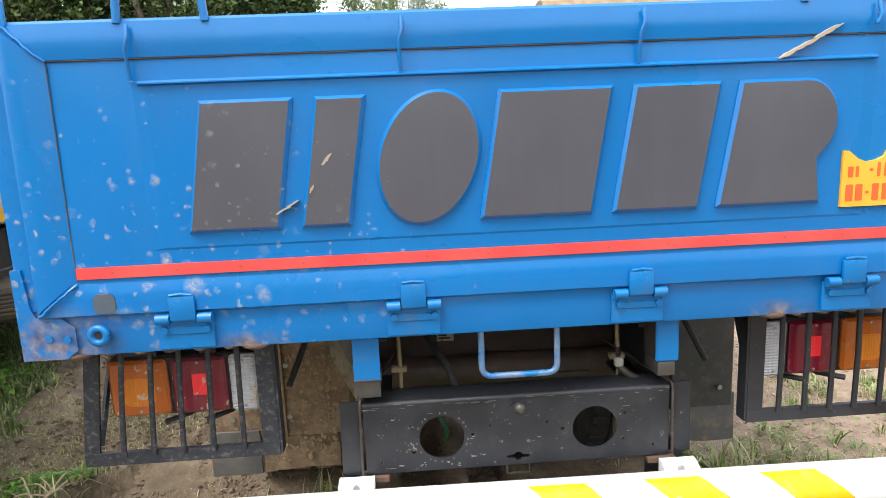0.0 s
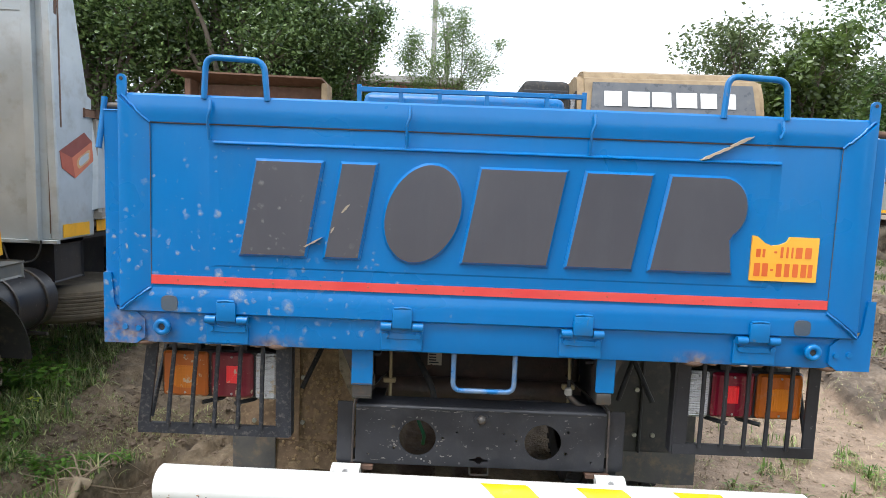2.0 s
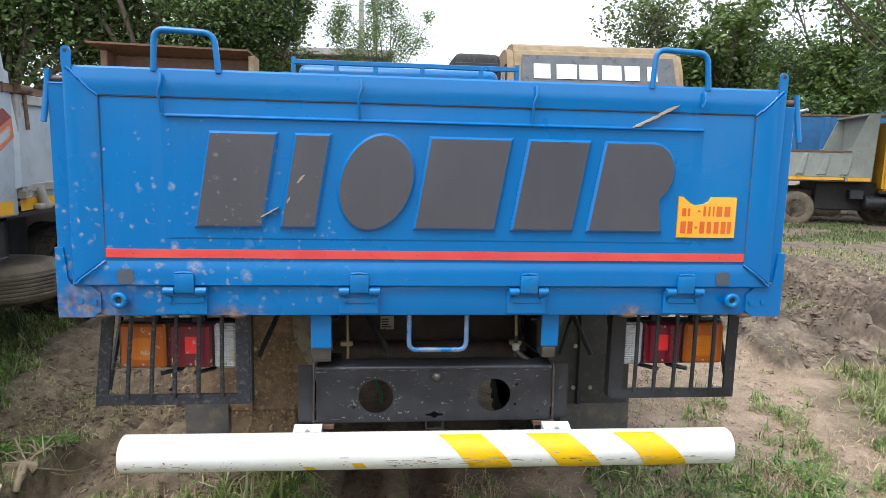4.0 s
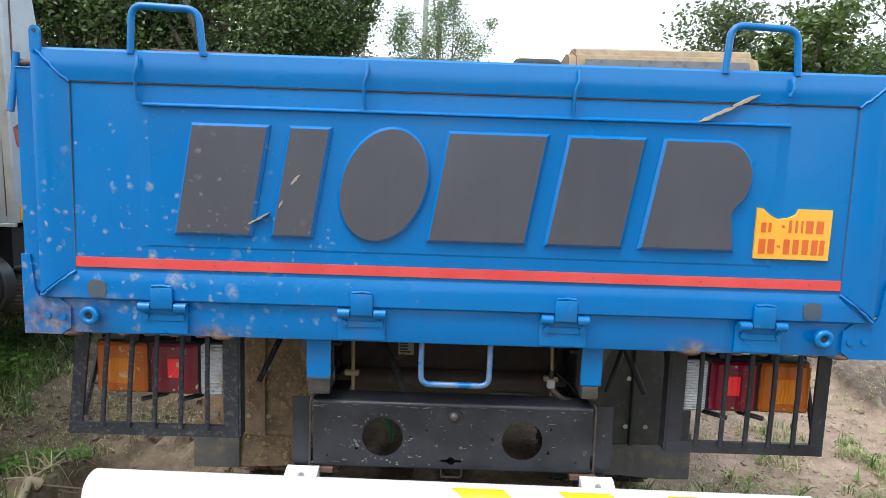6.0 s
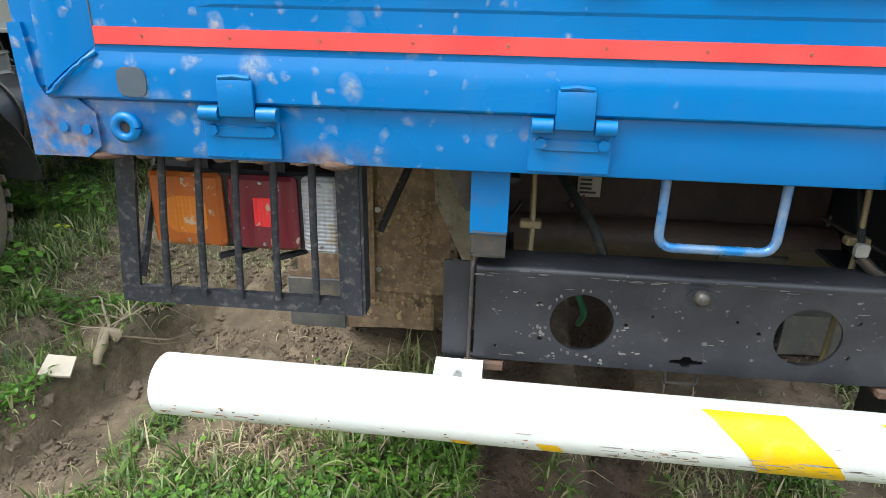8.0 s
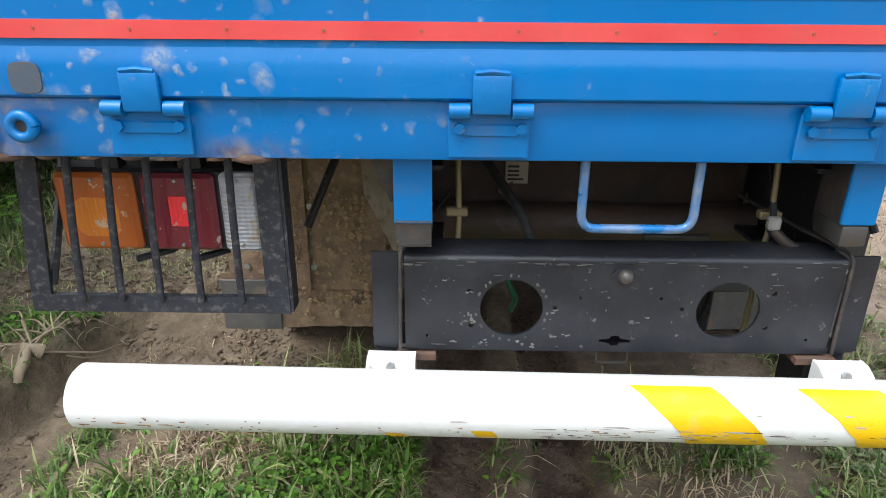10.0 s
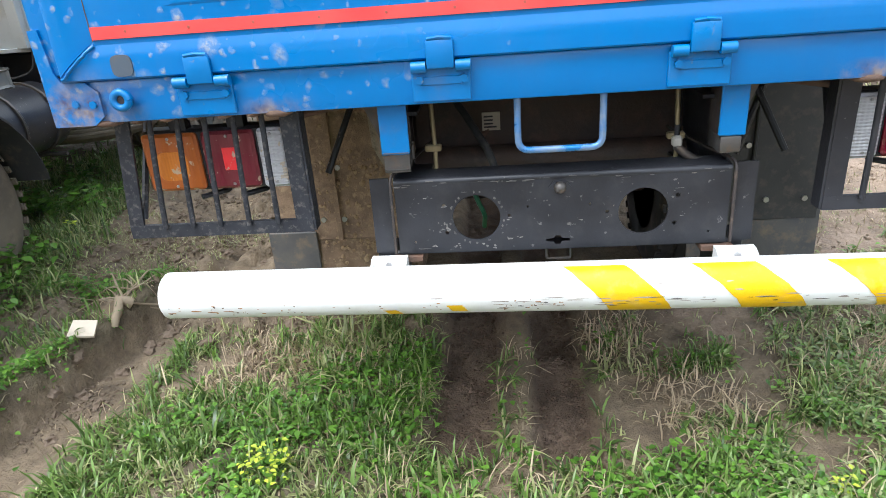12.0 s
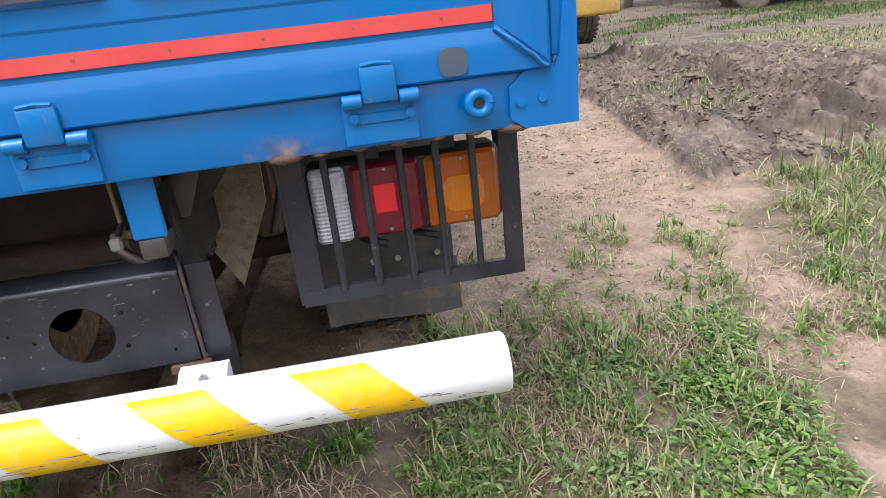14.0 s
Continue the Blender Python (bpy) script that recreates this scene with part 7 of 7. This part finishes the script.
x, y, g = scatter(11000, -3.6, -1.8, 0.9, 4.0, lambda a, b: step(a + 0.22 * (b - 1.1), -2.15, -2.35) * step(fbm(a * 2.4 + 9, b * 2.4, 3), 0.46, 0.58), 8)
clover("creeper", x, y, g, 0.045, WEED, "broad creeper leaves beside the tipper", 0.17)
x, y, g = scatter(42000, 0.55, 2.4, -0.7, 1.7, lambda a, b: turf_density(a, b) * step(fbm(a * 4.2 + 11, b * 4.2, 3), 0.36, 0.56), 83)
clover("low_weed", x, y, g, 0.024, WEED_DULL, "mat of small pointed weed leaves", 0.045, 0.20)
x, y, g = scatter(9000, -2.5, -1.66, 0.1, 1.3, lambda a, b: (1 - plan(a, b)[5]) * step(fbm(a * 4 + 9, b * 4, 3), 0.40, 0.56), 19)
clover("low_weed", x, y, g, 0.020, WEED, "low weeds on the trench bank", 0.05)
x, y, g = scatter(110, -0.88, -0.74, -0.04, 0.08, lambda a, b: np.full(a.shape, 0.8), 9)
clover("yellow_weed", x, y, g, 0.014, YELLOW_WEED, "low yellow-green weed", 0.12)
x, y, g = scatter(45, 0.68, 0.76, -0.04, 0.04, lambda a, b: np.full(a.shape, 0.8), 10)
clover("yellow_weed", x, y, g, 0.013, YELLOW_WEED, "low yellow-green weed", 0.10)
x, y, g = scatter(16, -2.50, -2.42, 1.70, 1.78, lambda a, b: np.full(a.shape, 0.9), 12)
clover("yellow_weed", x, y, g, 0.03, YELLOW_WEED, "yellow leaves among the creepers", 0.12)


# ---- litter on the ground ----
def stone(name, label, cat, x, y, r, mat, seed, squash=0.6, group=""):
    bm = B()
    bmesh.ops.create_icosphere(bm, subdivisions=2, radius=r)
    for v in bm.verts:
        n = v.co.normalized()
        v.co *= 0.65 + 0.9 * (noise.noise(n * 1.9 + Vector((seed * 3.7, 0, 0))) + 0.4) + 0.25 * noise.noise(n * 5 + Vector((0, seed * 2.3, 0)))
        v.co.z *= squash
    me_top = part(name, bm, mat, None, "", 22)
    me_top.location = (x, y, float(ground_z(x, y)) + r * 0.15)
    return tagged(me_top, label, cat, group)


CLOD = worn("dry_mud_clod", (0.15, 0.11, 0.075), (0.22, 0.165, 0.12), 0.95, dirt=(0.12, 0.085, 0.06), dirt_amount=0.6, scale=14, relief=0.7)
g = np.random.default_rng(21)
for i in range(22):
    y = g.uniform(2.1, 7.5)
    x = g.uniform(1.6, 4.6) + 0.42 * y
    stone("mud_clod", "grey-brown clod of churned mud", "clod", x, y, float(g.uniform(0.02, 0.07)), CLOD, i, 0.45, "clods in the churned mud")
for i in range(40):
    y = g.uniform(0.9, 5)
    x = g.uniform(0.2, 1.5) + 0.42 * y
    stone("pebble", "small earth crumb on the sandy track", "pebble", x, y, float(g.uniform(0.008, 0.025)), CLOD, i, 0.6, "crumbs on the track")
for i in range(24):
    yy = float(g.uniform(0.25, 1.15))
    stone("mud_clod", "crumbled clod under the trench's edge", "clod", -1.68 + 0.22 * (yy - 0.94) + float(g.normal(0.05, 0.06)), yy, float(g.uniform(0.006, 0.028)), CLOD, i + 400, 0.7, "clods beside the trench")
for i in range(90):
    stone("mud_clod", "brown clod beside the trench", "clod", float(g.uniform(-2.4, -0.95)), float(g.uniform(0.6, 2.6)), float(g.uniform(0.010, 0.028)), CLOD, i + 200, 0.6, "clods beside the trench")

branch = thing("dry_branch", "bleached dry twigs and a pale clay lump on the trench bank", "branch")


def lie(x, y, lift):
    return (x, y, float(ground_z(x, y)) + lift)


# the thick pale stem stands in for the lit clay edge of the bank
bm = B()
rod(bm, [lie(-1.712, 0.83, 0.004), lie(-1.712, 0.85, 0.012), lie(-1.715, 0.88, 0.016), lie(-1.722, 0.92, 0.018), lie(-1.690, 0.945, 0.012)], 0.014, 9, 0.026)
part("stem", bm, TWIG, branch, "", 50)
for i in range(16):
    a = 1.57 + float(g.normal(0.55, 0.95))
    reach = float(g.uniform(0.14, 0.40))
    x0, y0 = -1.72 + float(g.normal(0, 0.02)), 0.93 + float(g.uniform(0, 0.12))
    x1, y1 = x0 + math.cos(a) * reach, y0 + math.sin(a) * reach
    bm = B()
    rod(bm, bend([lie(x0, y0, 0.015), lie((x0 + x1) / 2 + 0.03 * math.sin(i), (y0 + y1) / 2, 0.03 + 0.03 * (i % 3)), lie(x1, y1, float(g.uniform(0.01, 0.09)))], 0.03, 3), 0.0042, 5, 0.0014)
    part("twig", bm, TWIG, branch, "", 50)
slab = B()
prism(slab, [(-0.05, -0.03), (0.045, -0.045), (0.055, 0.03), (-0.03, 0.045)], -0.006, 0.006)
wood = part("wood_chip", slab, worn("pale_chip", (0.66, 0.58, 0.46), (0.56, 0.48, 0.38), 0.8, dirt_amount=0.3), None, "", 30)
wood.matrix_world = pose(-1.765, 0.715, float(ground_z(-1.765, 0.715)) + 0.030, -62, 6, 24)
tagged(wood, "pale flat chip lying on the mud bank", "chip")

# cut sapling with large leaves lying in the mud
sap = thing("cut_sapling", "uprooted green sapling lying on the churned mud", "sapling", pose(5.28, 2.88, float(ground_z(5.28, 2.88)) + 0.03))
bm = B()
rod(bm, [(0.35, -0.5, 0.0), (0.2, -0.1, 0.08), (-0.1, 0.1, 0.10)], 0.018, 7, 0.008)
part("stem", bm, TWIG, sap, "", 50)
cl = np.random.default_rng(5).normal(size=(60, 3)) * np.array([0.22, 0.14, 0.06]) + np.array([-0.12, 0.08, 0.12])
lv = leaf_mesh("leaves", cl, 0.15, LEAF_MID, 0.5, seed=77)
lv.parent = sap


def crumbs(name, label, x, y, g, lo, hi, mat):
    """Loose broken bits of soil, each an uneven eight-sided lump, joined into one mesh."""
    n = len(x)
    s = g.uniform(lo, hi, n) * (0.4 + 0.6 * g.random(n))
    base = np.array([[1, 0, 0], [-1, 0, 0], [0, 1, 0], [0, -1, 0], [0, 0, 0.8], [0, 0, -0.8]])
    v = base[None] * g.uniform(0.55, 1.3, (n, 6, 1)) + g.normal(0, 0.15, (n, 6, 3))
    q = g.uniform(0, 6.28, n)
    cx, sx = np.cos(q)[:, None], np.sin(q)[:, None]
    v = np.stack([v[..., 0] * cx - v[..., 1] * sx, v[..., 0] * sx + v[..., 1] * cx, v[..., 2] * 0.75], -1) * s[:, None, None]
    v = v + np.stack([x, y, ground_z(x, y) + 0.25 * s], -1)[:, None, :]
    f = np.array([[0, 2, 4], [2, 1, 4], [1, 3, 4], [3, 0, 4], [2, 0, 5], [1, 2, 5], [3, 1, 5], [0, 3, 5]])
    faces = (np.arange(n) * 6)[:, None, None] + f[None]
    return tagged(mesh_from(name, v.reshape(-1, 3), faces.reshape(-1, 3), mat), label, "soil crumbs", kind="stuff")


x, y, g = scatter(16000, -2.3, -0.8, -0.2, 2.8, lambda a, b: (1 - 0.8 * turf_density(a, b)) * step(fbm(a * 4, b * 4 + 7, 3), 0.40, 0.62), 31)
crumbs("soil_crumbs", "brown soil crumbs beside the trench", x, y, g, 0.003, 0.017, CLOD)
x, y, g = scatter(22000, 1.4, 7.0, 2.0, 7.0, lambda a, b: plan(a, b)[3] * step(fbm(a * 3, b * 3 + 7, 3), 0.40, 0.62), 32)
crumbs("soil_crumbs", "broken lumps on the churned mud", x, y, g, 0.006, 0.036, CLOD)
x, y, g = scatter(16000, -0.5, 0.3, 0.0, 1.6, lambda a, b: plan(a, b)[4] * 0.35, 33)
crumbs("soil_crumbs", "dark damp crumbs in the wheel ruts", x, y, g, 0.003, 0.013, worn("damp_soil", (0.09, 0.06, 0.042), (0.17, 0.115, 0.08), 0.9, dirt_amount=0.3, scale=20, relief=0.5))
x, y, g = scatter(17000, 0.3, 5.0, 0.2, 5.0, lambda a, b: plan(a, b)[2] * step(fbm(a * 3, b * 3 + 17, 3), 0.42, 0.62), 34)
crumbs("soil_crumbs", "dry crumbs on the sandy track", x, y, g, 0.003, 0.017, worn("sandy_crumb", (0.28, 0.21, 0.15), (0.38, 0.29, 0.21), 0.95, dirt_amount=0.3, scale=14, relief=0.7))
